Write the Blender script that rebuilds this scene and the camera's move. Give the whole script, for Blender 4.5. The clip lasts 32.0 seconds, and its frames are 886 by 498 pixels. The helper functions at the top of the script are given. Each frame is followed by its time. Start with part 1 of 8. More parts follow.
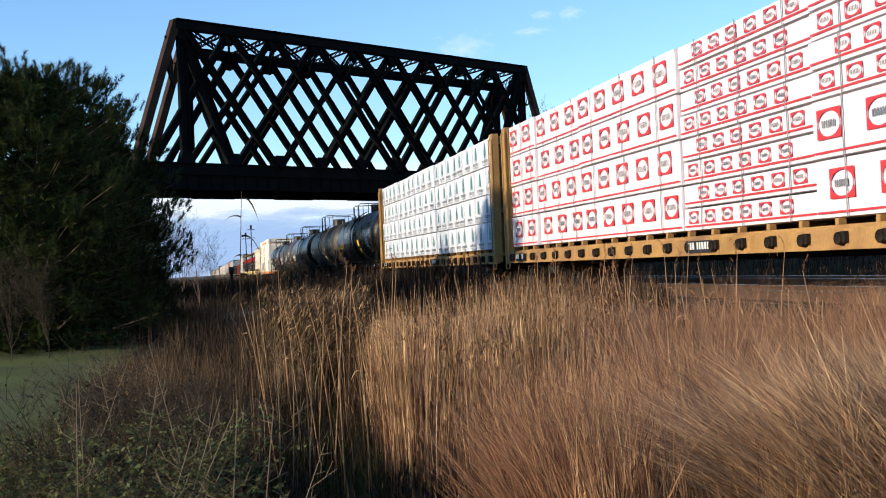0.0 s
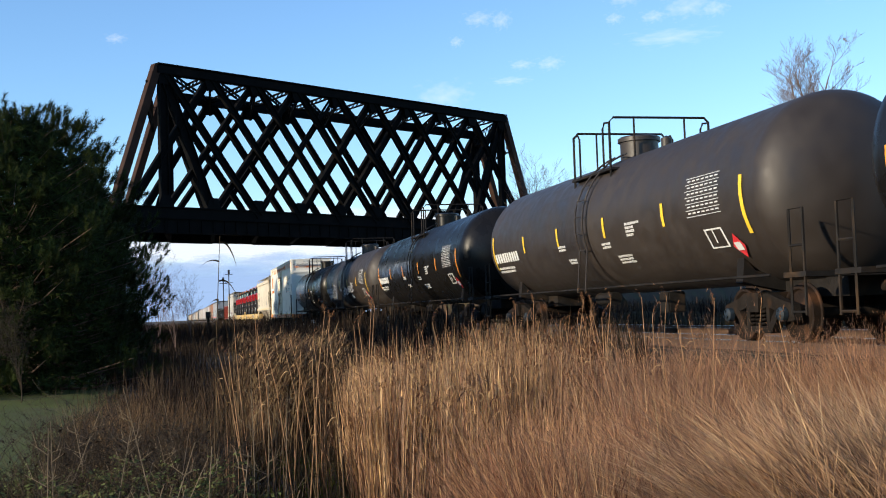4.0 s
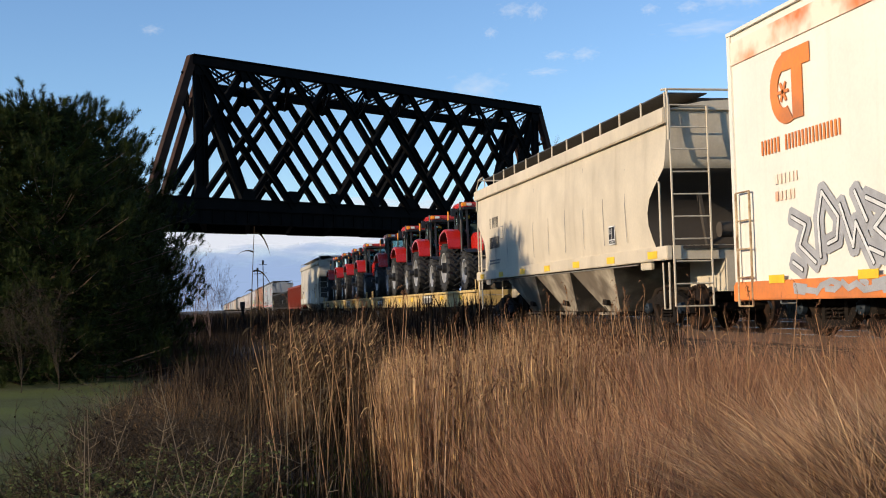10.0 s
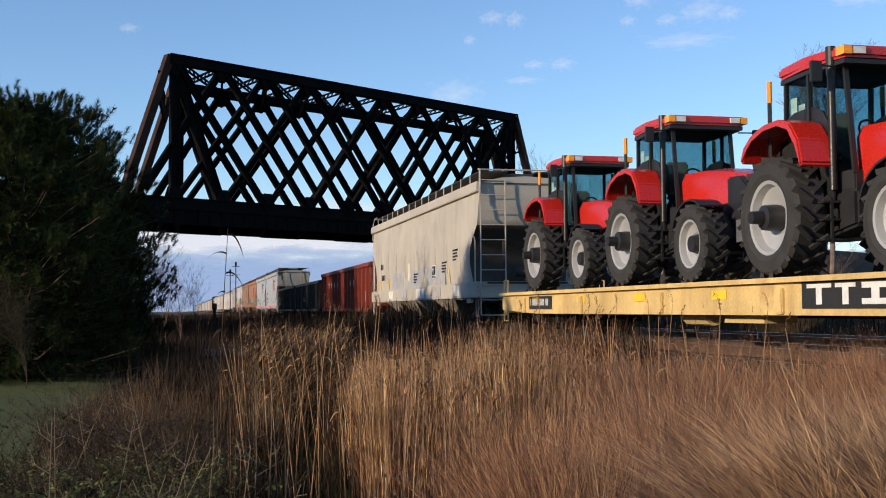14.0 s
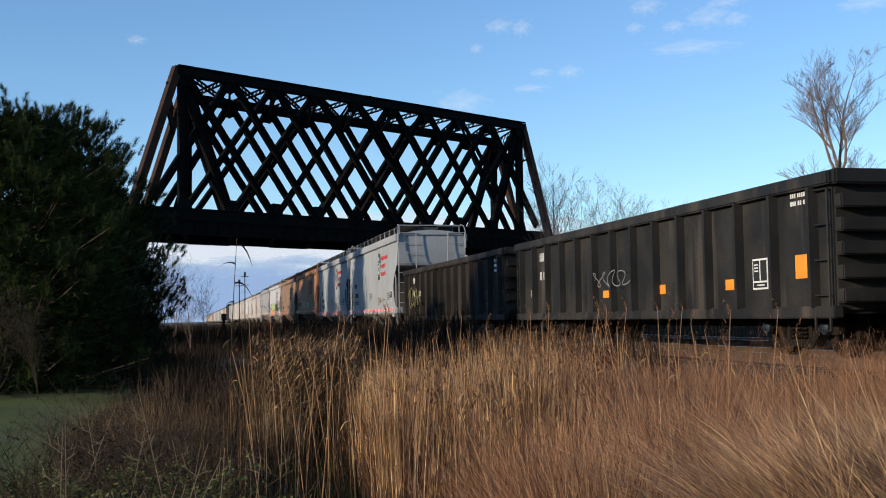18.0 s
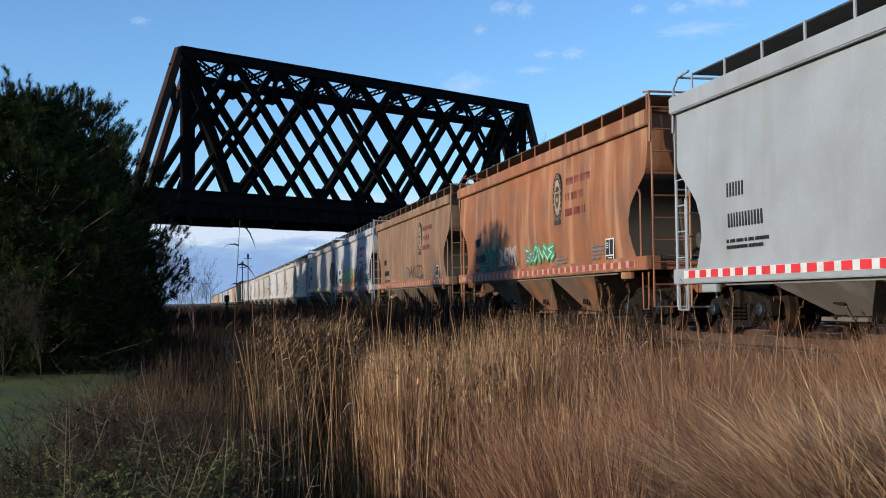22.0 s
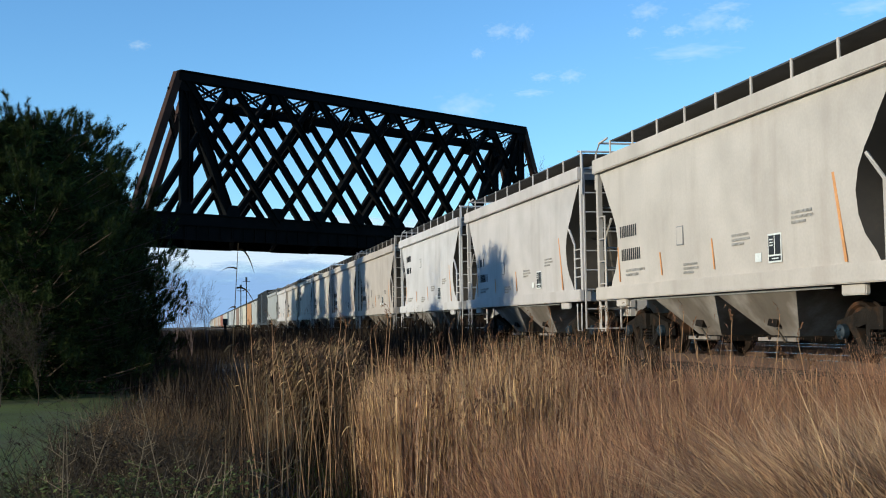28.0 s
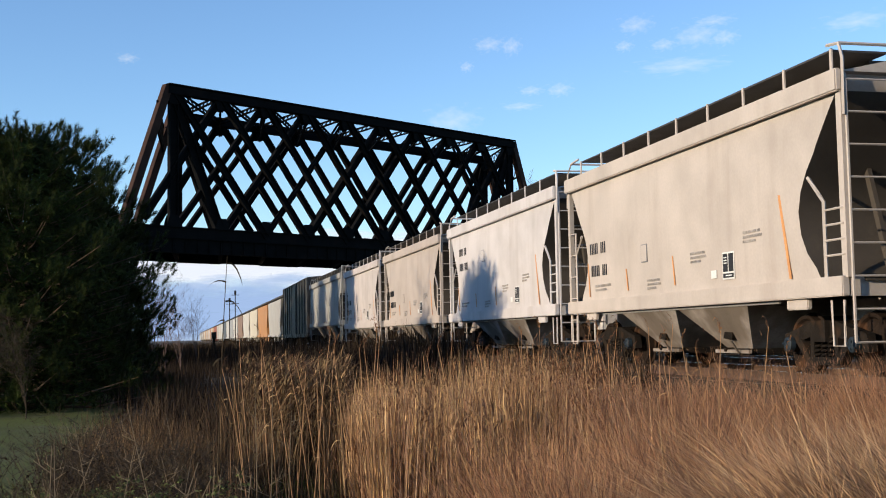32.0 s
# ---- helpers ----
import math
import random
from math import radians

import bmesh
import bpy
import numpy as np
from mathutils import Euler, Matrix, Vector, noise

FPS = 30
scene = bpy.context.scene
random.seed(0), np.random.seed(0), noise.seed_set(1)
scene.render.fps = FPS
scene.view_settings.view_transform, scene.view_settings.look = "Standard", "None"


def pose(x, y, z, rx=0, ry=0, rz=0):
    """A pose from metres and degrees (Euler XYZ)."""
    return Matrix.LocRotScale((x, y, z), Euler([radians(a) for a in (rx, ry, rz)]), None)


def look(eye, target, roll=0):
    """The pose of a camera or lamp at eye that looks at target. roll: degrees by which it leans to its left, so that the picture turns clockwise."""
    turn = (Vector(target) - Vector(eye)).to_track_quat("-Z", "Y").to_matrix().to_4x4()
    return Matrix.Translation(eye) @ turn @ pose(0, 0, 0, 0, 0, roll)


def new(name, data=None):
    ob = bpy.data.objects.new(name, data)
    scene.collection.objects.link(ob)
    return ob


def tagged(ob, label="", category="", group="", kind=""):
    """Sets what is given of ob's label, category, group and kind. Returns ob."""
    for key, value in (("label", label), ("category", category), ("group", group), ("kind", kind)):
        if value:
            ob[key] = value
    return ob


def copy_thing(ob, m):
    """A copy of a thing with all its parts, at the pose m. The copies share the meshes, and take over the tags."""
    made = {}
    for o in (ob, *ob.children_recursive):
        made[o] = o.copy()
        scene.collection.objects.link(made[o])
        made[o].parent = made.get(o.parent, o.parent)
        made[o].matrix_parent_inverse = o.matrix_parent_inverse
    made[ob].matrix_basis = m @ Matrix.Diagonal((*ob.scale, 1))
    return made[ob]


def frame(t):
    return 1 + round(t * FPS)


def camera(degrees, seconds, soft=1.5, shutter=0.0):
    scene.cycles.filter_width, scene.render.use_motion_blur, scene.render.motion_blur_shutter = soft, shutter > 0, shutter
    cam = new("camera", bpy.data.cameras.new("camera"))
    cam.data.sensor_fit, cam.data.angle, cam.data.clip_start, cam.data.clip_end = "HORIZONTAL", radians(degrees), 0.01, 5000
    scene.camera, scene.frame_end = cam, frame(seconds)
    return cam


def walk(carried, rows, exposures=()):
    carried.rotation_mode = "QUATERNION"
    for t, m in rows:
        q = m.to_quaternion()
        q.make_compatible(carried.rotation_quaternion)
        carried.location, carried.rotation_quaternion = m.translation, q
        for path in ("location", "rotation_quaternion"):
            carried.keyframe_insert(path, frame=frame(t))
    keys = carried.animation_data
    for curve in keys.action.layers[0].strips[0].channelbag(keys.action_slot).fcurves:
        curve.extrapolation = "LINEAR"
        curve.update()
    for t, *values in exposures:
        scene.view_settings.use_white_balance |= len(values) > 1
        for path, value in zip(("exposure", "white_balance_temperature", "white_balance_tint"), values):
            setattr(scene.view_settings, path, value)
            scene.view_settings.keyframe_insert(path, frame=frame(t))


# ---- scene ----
cam = camera(42.5, 32.0, soft=1.05)
EYE = 1.65
# seconds and the camera's turn, in degrees about x, y and z; it is held in one place
TURNS = [
    (0, 90.826, 2.468, -11.956),
    (0.5, 90.639, 2.277, -11.805),
    (1, 90.501, 2.033, -12.008),
    (1.5, 90.844, 2.018, -11.932),
    (2, 91.104, 2.128, -11.965),
    (2.5, 92.345, 2.205, -11.352),
    (3, 94.34, 2.285, -12.667),
    (3.5, 93.57, 2.021, -12.972),
    (5.5, 92.846, 1.541, -13.364),
    (6, 92.794, 1.673, -13.213),
    (6.5, 92.819, 2.262, -13.075),
    (7, 92.956, 2.177, -12.677),
    (7.5, 93.124, 1.253, -11.459),
    (8, 93.132, 1.169, -10.749),
    (8.5, 94.102, 1.205, -10.226),
    (9, 94.063, 1.304, -11.203),
    (9.5, 93.374, 1.887, -11.297),
    (10, 92.754, 1.583, -11.397),
    (10.5, 92.833, 1.521, -11.288),
    (11, 92.963, 1.275, -11.19),
    (11.5, 93.536, 1.558, -11.643),
    (12, 93.622, 1.633, -12.175),
    (12.5, 93.065, 1.245, -12.422),
    (13, 92.679, 0.79, -12.646),
    (13.5, 92.888, 0.239, -12.711),
    (15.5, 93.141, 0.806, -13.052),
    (16, 93.104, 0.546, -12.743),
    (16.5, 93.4, 0.902, -12.423),
    (17, 93.631, 0.82, -12.425),
    (17.5, 93.535, 0.81, -12.319),
    (18, 93.471, 0.801, -12.308),
    (18.5, 93.155, 1.024, -12.215),
    (19, 93.129, 0.617, -12.376),
    (19.5, 93.073, 0.599, -11.861),
    (20, 92.604, 0.752, -12.46),
    (20.5, 92.229, 1.076, -12.545),
    (21, 92.48, 1.013, -12.555),
    (21.5, 92.672, 0.862, -12.27),
    (22, 92.577, 0.676, -12.162),
    (22.5, 92.949, 0.543, -12.086),
    (23, 92.762, 0.787, -12.205),
    (23.5, 92.52, 0.893, -12),
    (24, 92.905, 0.913, -12.013),
    (24.5, 93.193, 1.135, -11.971),
    (25, 93.121, 1.06, -12.042),
    (25.5, 93.1, 1.248, -11.81),
    (27.5, 93.448, 0.988, -12.318),
    (28, 93.714, 0.851, -12.232),
    (28.5, 93.841, 0.894, -12.419),
    (29, 94.077, 0.919, -12.629),
    (29.5, 94.012, 1.062, -12.602),
    (30, 93.887, 1.166, -12.791),
    (30.5, 93.986, 1.139, -12.425),
    (31, 93.826, 0.966, -12.569),
    (31.5, 94.195, 0.927, -12.767),
    (32, 94.366, 0.928, -12.769)]
EXPOSURES = [(0.0, 0.42, 6300, 6), (3.5, 0.42, 6300, 6), (5.5, 0.37, 6500, 8), (8.0, 0.42, 6500, 8), (9.5, 0.08, 6600, 9), (11.0, 0.08, 6600, 11), (13.5, 0.08, 6600, 11), (16.0, 0.04, 6300, 8), (18.0, 0.04, 6300, 6), (21.5, -0.03, 5800, 5), (23.0, 0.12, 5900, 2), (25.5, 0.18, 6050, -2), (27.5, 0.12, 5650, -4), (29.2, 0.15, 5700, -4), (30.5, 0.18, 6000, -1), (32.0, 0.26, 6500, 8)]
walk(cam, [(t, pose(0, 0, EYE, rx, ry, rz)) for t, rx, ry, rz in TURNS], EXPOSURES)

# ---- light ----
SUN_WAY = Vector((0.951, 0.309, -math.tan(radians(14)))).normalized()
world = bpy.data.worlds.new("world")
scene.world = world
world.use_nodes = True
wn, wl = world.node_tree.nodes, world.node_tree.links
wn.clear()
sky = wn.new("ShaderNodeTexSky")
sky.sky_type, sky.sun_disc = "NISHITA", False
sky.sun_elevation = radians(14)
sky.sun_rotation = math.atan2(-SUN_WAY.x, -SUN_WAY.y)
sky.air_density, sky.dust_density, sky.ozone_density = 1.0, 0.0, 2.5
bg = wn.new("ShaderNodeBackground")
bg.inputs[1].default_value = 0.15
wo = wn.new("ShaderNodeOutputWorld")
blue = wn.new("ShaderNodeMix")
blue.data_type, blue.blend_type = "RGBA", "MULTIPLY"
blue.inputs[0].default_value = 1.0
blue.inputs[7].default_value = (0.99, 1.10, 1.29, 1)
wl.new(sky.outputs[0], blue.inputs[6])
wl.new(blue.outputs[2], bg.inputs[0])
wl.new(bg.outputs[0], wo.inputs[0])
sun = new("sun", bpy.data.lights.new("sun", "SUN"))
sun.data.energy, sun.data.angle, sun.data.color = 5.0, radians(1.2), (1.0, 0.82, 0.60)
sun.matrix_world = look((0, 0, 60), Vector((0, 0, 60)) + SUN_WAY)

# ---- plan: the track runs along y, the train comes towards the camera ----
TRACK_X, RAIL_Z, SPEED = 10.45, 0.97, 15.668


# ---- materials ----
def mat(name, color, rough=0.65, metal=0.0, var=0.25, scale=1.5, fine=40.0, bump=0.12, tint=None, tint_at=0.6,
        streak=0.0, streak_color=(0.16, 0.07, 0.03), objcol=False, island=0.0, spec=0.4, dirt=0.0, streak_wave=6.0, pale=None):
    """Two scales of noise over a base colour, with optional stains, vertical streaks and a varied tint from piece to piece."""
    m = bpy.data.materials.new(name)
    m.use_nodes = True
    n, k = m.node_tree.nodes, m.node_tree.links
    b = n["Principled BSDF"]
    b.inputs["Roughness"].default_value, b.inputs["Metallic"].default_value = rough, metal
    b.inputs["Specular IOR Level"].default_value = spec
    co = n.new("ShaderNodeTexCoord")

    def noisy(s, detail=4.0, stretch=None):
        t = n.new("ShaderNodeTexNoise")
        t.inputs["Scale"].default_value, t.inputs["Detail"].default_value = s, detail
        if stretch:
            mp = n.new("ShaderNodeMapping")
            mp.inputs["Scale"].default_value = stretch
            k.new(co.outputs["Object"], mp.inputs[0])
            k.new(mp.outputs[0], t.inputs[0])
        else:
            k.new(co.outputs["Object"], t.inputs[0])
        return t.outputs["Fac"]

    def ramp(src, lo, hi, a=0.0, z=1.0):
        r = n.new("ShaderNodeMapRange")
        r.inputs[1].default_value, r.inputs[2].default_value = lo, hi
        r.inputs[3].default_value, r.inputs[4].default_value = a, z
        k.new(src, r.inputs[0])
        return r.outputs[0]

    def mix(kind, fac, a, c):
        x = n.new("ShaderNodeMix")
        x.data_type, x.blend_type = "RGBA", kind
        for s, v in ((x.inputs[0], fac), (x.inputs[6], a), (x.inputs[7], c)):
            if isinstance(v, (int, float)):
                s.default_value = v
            elif isinstance(v, tuple):
                s.default_value = (*v, 1)
            else:
                k.new(v, s)
        return x.outputs[2]

    col = tuple(color)
    info = None
    if objcol:
        info = n.new("ShaderNodeObjectInfo")
        col = info.outputs["Color"]
    large, small = noisy(scale), noisy(fine, 6.0)
    g = ramp(large, 0.3, 0.7, 1 - var, 1 + var * 0.5)
    cmb = n.new("ShaderNodeCombineColor")
    for i in range(3):
        k.new(g, cmb.inputs[i])
    col = mix("MULTIPLY", 1.0, col, cmb.outputs[0])
    g2 = ramp(small, 0.3, 0.7, 1 - var * 0.6, 1 + var * 0.4)
    cmb2 = n.new("ShaderNodeCombineColor")
    for i in range(3):
        k.new(g2, cmb2.inputs[i])
    col = mix("MULTIPLY", 1.0, col, cmb2.outputs[0])
    if tint:
        col = mix("MIX", ramp(noisy(scale * 0.7 + 0.3), tint_at - 0.1, tint_at + 0.1, 0.0, 0.85), col, tint)
    if streak:
        s = ramp(noisy(1.0, 6.0, (streak_wave, streak_wave, 0.25)), 0.56 - 0.1 * streak, 0.80, 0.0, streak)
        col = mix("MIX", s, col, streak_color)
    if pale:
        col = mix("MIX", ramp(noisy(1.0, 8.0, (2.4, 2.4, 0.32)), 0.50, 0.78, 0.0, 0.75), col, pale)
    if dirt:
        s = ramp(noisy(0.9, 5.0), 0.42, 0.75, 0.0, dirt)
        col = mix("MIX", s, col, (0.12, 0.10, 0.08))
    if island:
        ge = n.new("ShaderNodeNewGeometry")
        hs = n.new("ShaderNodeHueSaturation")
        k.new(ramp(ge.outputs["Random Per Island"], 0, 1, 1 - island, 1 + island), hs.inputs["Value"])
        k.new(ramp(ge.outputs["Random Per Island"], 0, 1, 0.5 - island * 0.03, 0.5 + island * 0.03), hs.inputs["Hue"])
        k.new(col, hs.inputs["Color"])
        col = hs.outputs[0]
    if isinstance(col, tuple):
        b.inputs["Base Color"].default_value = (*col, 1)
    else:
        k.new(col, b.inputs["Base Color"])
    rr = ramp(small, 0.3, 0.7, max(0.05, rough - 0.1), min(1, rough + 0.12))
    k.new(rr, b.inputs["Roughness"])
    if bump:
        bp = n.new("ShaderNodeBump")
        bp.inputs["Strength"].default_value, bp.inputs["Distance"].default_value = bump, 0.02
        k.new(small, bp.inputs["Height"])
        k.new(bp.outputs[0], b.inputs["Normal"])
    return m


def leafy(name, color, island=0.35, through_light=0.3, rough=0.7, patchy=0.4, patch=1.1):
    """A thin leaf, needle or blade that lets some light through."""
    m = mat(name, color, rough=rough, var=patchy, scale=patch, fine=12, bump=0.0, island=island, spec=0.08)
    n, k = m.node_tree.nodes, m.node_tree.links
    b, out = n["Principled BSDF"], n["Material Output"]
    tr = n.new("ShaderNodeBsdfTranslucent")
    src = b.inputs["Base Color"].links[0].from_socket
    k.new(src, tr.inputs[0])
    mx = n.new("ShaderNodeMixShader")
    mx.inputs[0].default_value = through_light
    k.new(b.outputs[0], mx.inputs[1])
    k.new(tr.outputs[0], mx.inputs[2])
    k.new(mx.outputs[0], out.inputs[0])
    return m


M_GROUND = mat("soil_and_thatch", (0.05, 0.034, 0.021), 0.95, var=0.5, scale=0.5, fine=25, bump=0.6, tint=(0.04, 0.042, 0.018))
M_LAWN = mat("mown_lawn", (0.074, 0.09, 0.009), 0.95, var=0.45, scale=0.4, fine=60, bump=0.6, tint=(0.08, 0.075, 0.03), tint_at=0.62)
M_BALLAST = mat("ballast", (0.056, 0.037, 0.018), 0.95, var=0.5, scale=2, fine=14, bump=0.9)
M_RAIL = mat("rail_steel", (0.16, 0.10, 0.07), 0.5, 0.6, var=0.3, scale=3, fine=50)
M_RAILTOP = mat("worn_rail_head", (0.55, 0.53, 0.50), 0.22, 1.0, var=0.1)
M_TIE = mat("creosoted_timber", (0.07, 0.055, 0.042), 0.9, var=0.4, scale=3, fine=30, bump=0.5)
M_CONC = mat("weathered_concrete", (0.34, 0.31, 0.27), 0.9, var=0.35, scale=1.2, fine=25, bump=0.4, streak=0.4, streak_color=(0.12, 0.10, 0.08))
# Dry grass colour lowered to deepen the train's shadow on the bank.
M_BANK = mat("shade_darkened_grass_bank", (0.055, 0.034, 0.012), 0.95, var=0.5, scale=1.5, fine=30, bump=0.8, tint=(0.03, 0.02, 0.008), tint_at=0.5, spec=0.05)
M_SPRAYOLD = mat("faded_yellow_spray", (0.17, 0.155, 0.06), 0.7, var=0.3, scale=4)
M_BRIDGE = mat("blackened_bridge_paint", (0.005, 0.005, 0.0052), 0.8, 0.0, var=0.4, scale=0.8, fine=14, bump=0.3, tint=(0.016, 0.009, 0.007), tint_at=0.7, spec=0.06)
# Lighter brown than the other members: sunlight on the end posts as colour.
M_BRIDGELIT = mat("sunlit_bridge_paint", (0.042, 0.021, 0.014), 0.8, 0.0, var=0.4, scale=0.8, fine=14, bump=0.3, tint=(0.03, 0.018, 0.014), tint_at=0.6, spec=0.15)
M_DARK = mat("grimy_black_steel", (0.019, 0.017, 0.016), 0.7, 0.1, var=0.4, scale=2, fine=30, bump=0.3, tint=(0.06, 0.037, 0.02), tint_at=0.64, spec=0.1)
M_TRUCK = mat("rusty_cast_steel", (0.017, 0.0135, 0.011), 0.8, 0.0, var=0.5, scale=4, fine=40, bump=0.5, tint=(0.045, 0.025, 0.014), tint_at=0.66, spec=0.1)
M_WHEEL = mat("wheel_steel", (0.024, 0.016, 0.012), 0.65, 0.1, var=0.4, scale=4, fine=30, bump=0.3, tint=(0.085, 0.04, 0.02), tint_at=0.62, spec=0.1)
M_CAP = mat("blue_bearing_cap", (0.011, 0.02, 0.03), 0.6, var=0.4, scale=8)
M_PAINT = mat("car_paint", (0.8, 0.8, 0.8), 0.6, spec=0.25, var=0.11, scale=0.5, fine=20, bump=0.04, objcol=True, streak=0.34, streak_color=(0.22, 0.17, 0.13), dirt=0.24, streak_wave=2.2)
M_RUSTY = mat("rust_stained_paint", (0.8, 0.8, 0.8), 0.7, var=0.35, scale=0.45, fine=20, bump=0.12, objcol=True, streak=0.7, streak_color=(0.15, 0.055, 0.025), tint=(0.17, 0.085, 0.055), tint_at=0.55, streak_wave=1.3, pale=(0.52, 0.30, 0.17))
M_MOTTLED = mat("mottled_brown_paint", (0.8, 0.8, 0.8), 0.7, var=0.3, scale=0.5, fine=20, bump=0.12, objcol=True, streak=0.5, streak_color=(0.10, 0.062, 0.042), tint=(0.26, 0.14, 0.085), tint_at=0.58, streak_wave=1.3, pale=(0.36, 0.25, 0.165))
M_BAYGRIME = mat("road_grime_on_paint", (0.8, 0.8, 0.8), 0.8, var=0.3, scale=0.8, fine=20, bump=0.12, objcol=True, streak=0.85, streak_color=(0.07, 0.05, 0.034), streak_wave=2.0, tint=(0.10, 0.072, 0.05), tint_at=0.42, dirt=0.6)
# Brake dust, made darker to include the shade of the recessed car ends.
M_DUSTSHADE = mat("brake_dust_and_shade", (0.058, 0.047, 0.037), 0.9, var=0.3, scale=0.8, fine=20, bump=0.15, streak=0.5, streak_color=(0.05, 0.038, 0.03), streak_wave=2.0)
M_MESH = mat("dark_grating", (0.055, 0.052, 0.05), 0.7, 0.2, var=0.3, scale=4, fine=60, bump=0.4)
M_GALV = mat("galvanised_steel", (0.45, 0.44, 0.42), 0.45, 0.4, var=0.2, scale=4)
M_TANK = mat("black_tank_paint", (0.008, 0.0075, 0.0075), 0.30, var=0.15, scale=0.5, fine=2, bump=0.0, dirt=0.02, spec=0.2)
M_TANKBROWN = mat("brown_black_tank_paint", (0.034, 0.027, 0.023), 0.5, var=0.2, scale=0.5, fine=3, bump=0.0, streak=0.25, streak_color=(0.06, 0.04, 0.028), streak_wave=2.0)
M_WHITE = mat("white_marking", (0.64, 0.64, 0.62), 0.55, var=0.15, scale=6)
M_BLACKMARK = mat("black_marking", (0.02, 0.02, 0.022), 0.6, var=0.2)
M_ORANGE = mat("orange_marking", (0.75, 0.27, 0.03), 0.5, var=0.15, scale=4)
M_DULLORANGE = mat("faded_orange_strip", (0.58, 0.27, 0.10), 0.6, var=0.25, scale=4)
M_FAINT = mat("faded_print", (0.36, 0.33, 0.30), 0.6, var=0.25, scale=5)
M_SOOT = mat("charcoal_spray_paint", (0.045, 0.045, 0.05), 0.6, var=0.3, scale=4)
M_DARKRED = mat("maroon_spray_paint", (0.13, 0.03, 0.035), 0.6, var=0.25, scale=4)
M_YELLOW = mat("yellow_marking", (0.80, 0.52, 0.04), 0.5, var=0.15, scale=4)
M_REDMARK = mat("red_marking", (0.62, 0.035, 0.045), 0.5, var=0.12, scale=5)
M_DULLRED = mat("dull_red_marking", (0.32, 0.07, 0.045), 0.6, var=0.25, scale=4)
M_DULLPINK = mat("dirty_pink_marking", (0.46, 0.30, 0.23), 0.6, var=0.25, scale=4)
M_TEAL = mat("teal_print", (0.015, 0.20, 0.19), 0.5, var=0.15, scale=5)
M_GREY = mat("grey_print", (0.20, 0.20, 0.21), 0.6, var=0.2, scale=5)
M_LIME = mat("lime_spray_paint", (0.42, 0.52, 0.20), 0.6, var=0.2, scale=4)
M_PINK = mat("pink_spray_paint", (0.62, 0.25, 0.24), 0.6, var=0.2, scale=4)
M_SPRAYGREEN = mat("green_spray_paint", (0.05, 0.30, 0.14), 0.6, var=0.2, scale=4)
M_NAVY = mat("navy_marking", (0.03, 0.045, 0.09), 0.6, var=0.2, scale=4)
M_CREAMMARK = mat("cream_marking", (0.62, 0.54, 0.42), 0.6, var=0.15, scale=4)
M_EMBLEM = mat("pale_grey_emblem", (0.44, 0.48, 0.48), 0.6, var=0.25, scale=5)
M_GHOSTDARK = mat("faded_dark_emblem", (0.05, 0.035, 0.027), 0.7, var=0.4, scale=4)
M_GHOSTPALE = mat("faded_brown_emblem", (0.36, 0.27, 0.18), 0.7, var=0.4, scale=4)
M_GHOSTRED = mat("faded_red_print", (0.25, 0.075, 0.055), 0.7, var=0.3, scale=4)
M_SILVER = mat("silver_spray_paint", (0.36, 0.36, 0.37), 0.5, var=0.2, scale=3)
M_WRAP = mat("white_lumber_wrap", (0.64, 0.66, 0.72), 0.42, var=0.07, scale=1.2, fine=9, bump=0.25, spec=0.5)
M_WRAPRED = mat("pinkish_lumber_wrap", (0.67, 0.63, 0.67), 0.42, var=0.07, scale=1.2, fine=9, bump=0.25, spec=0.5)
M_TTXY = mat("worn_yellow_paint", (0.44, 0.25, 0.08), 0.7, var=0.35, scale=1.0, fine=20, bump=0.12, tint=(0.17, 0.085, 0.04), tint_at=0.57, streak_wave=2.5, streak=0.8, streak_color=(0.22, 0.10, 0.03), dirt=0.2)
M_FLATY = mat("faded_yellow_paint", (0.62, 0.44, 0.18), 0.65, var=0.25, scale=0.8, fine=20, bump=0.12, streak=0.6, streak_color=(0.24, 0.12, 0.05), streak_wave=2.5, tint=(0.30, 0.17, 0.08), tint_at=0.7)
M_REEFER = mat("off_white_reefer_paint", (0.74, 0.70, 0.61), 0.45, var=0.07, scale=0.7, fine=16, bump=0.05, streak=0.12, streak_color=(0.45, 0.32, 0.2))
M_REEFORANGE = mat("peeling_orange_paint", (0.72, 0.20, 0.06), 0.6, var=0.2, scale=1.2, fine=16, bump=0.1, tint=(0.86, 0.74, 0.61), tint_at=0.475)
M_REEFDOOR = mat("yellowed_door_paint", (0.80, 0.71, 0.53), 0.5, var=0.1, scale=0.9, fine=16, bump=0.05, streak=0.3, streak_color=(0.40, 0.26, 0.13))
M_RODRUST = mat("rusty_rod_paint", (0.50, 0.37, 0.22), 0.7, var=0.4, scale=6, fine=30, bump=0.2, tint=(0.16, 0.075, 0.035), tint_at=0.52)
M_SILLORANGE = mat("orange_sill_paint", (0.74, 0.22, 0.05), 0.6, var=0.2, scale=1.2, fine=16, bump=0.1, dirt=0.4)
M_TRED = mat("tractor_red_paint", (0.46, 0.017, 0.009), 0.25, var=0.08, scale=2, bump=0.0, spec=0.6)
M_TYRE = mat("tractor_rubber", (0.028, 0.027, 0.026), 0.8, var=0.3, scale=3, fine=20, bump=0.2)
M_RIM = mat("silver_rim_paint", (0.40, 0.40, 0.40), 0.4, 0.3, var=0.1, scale=4)
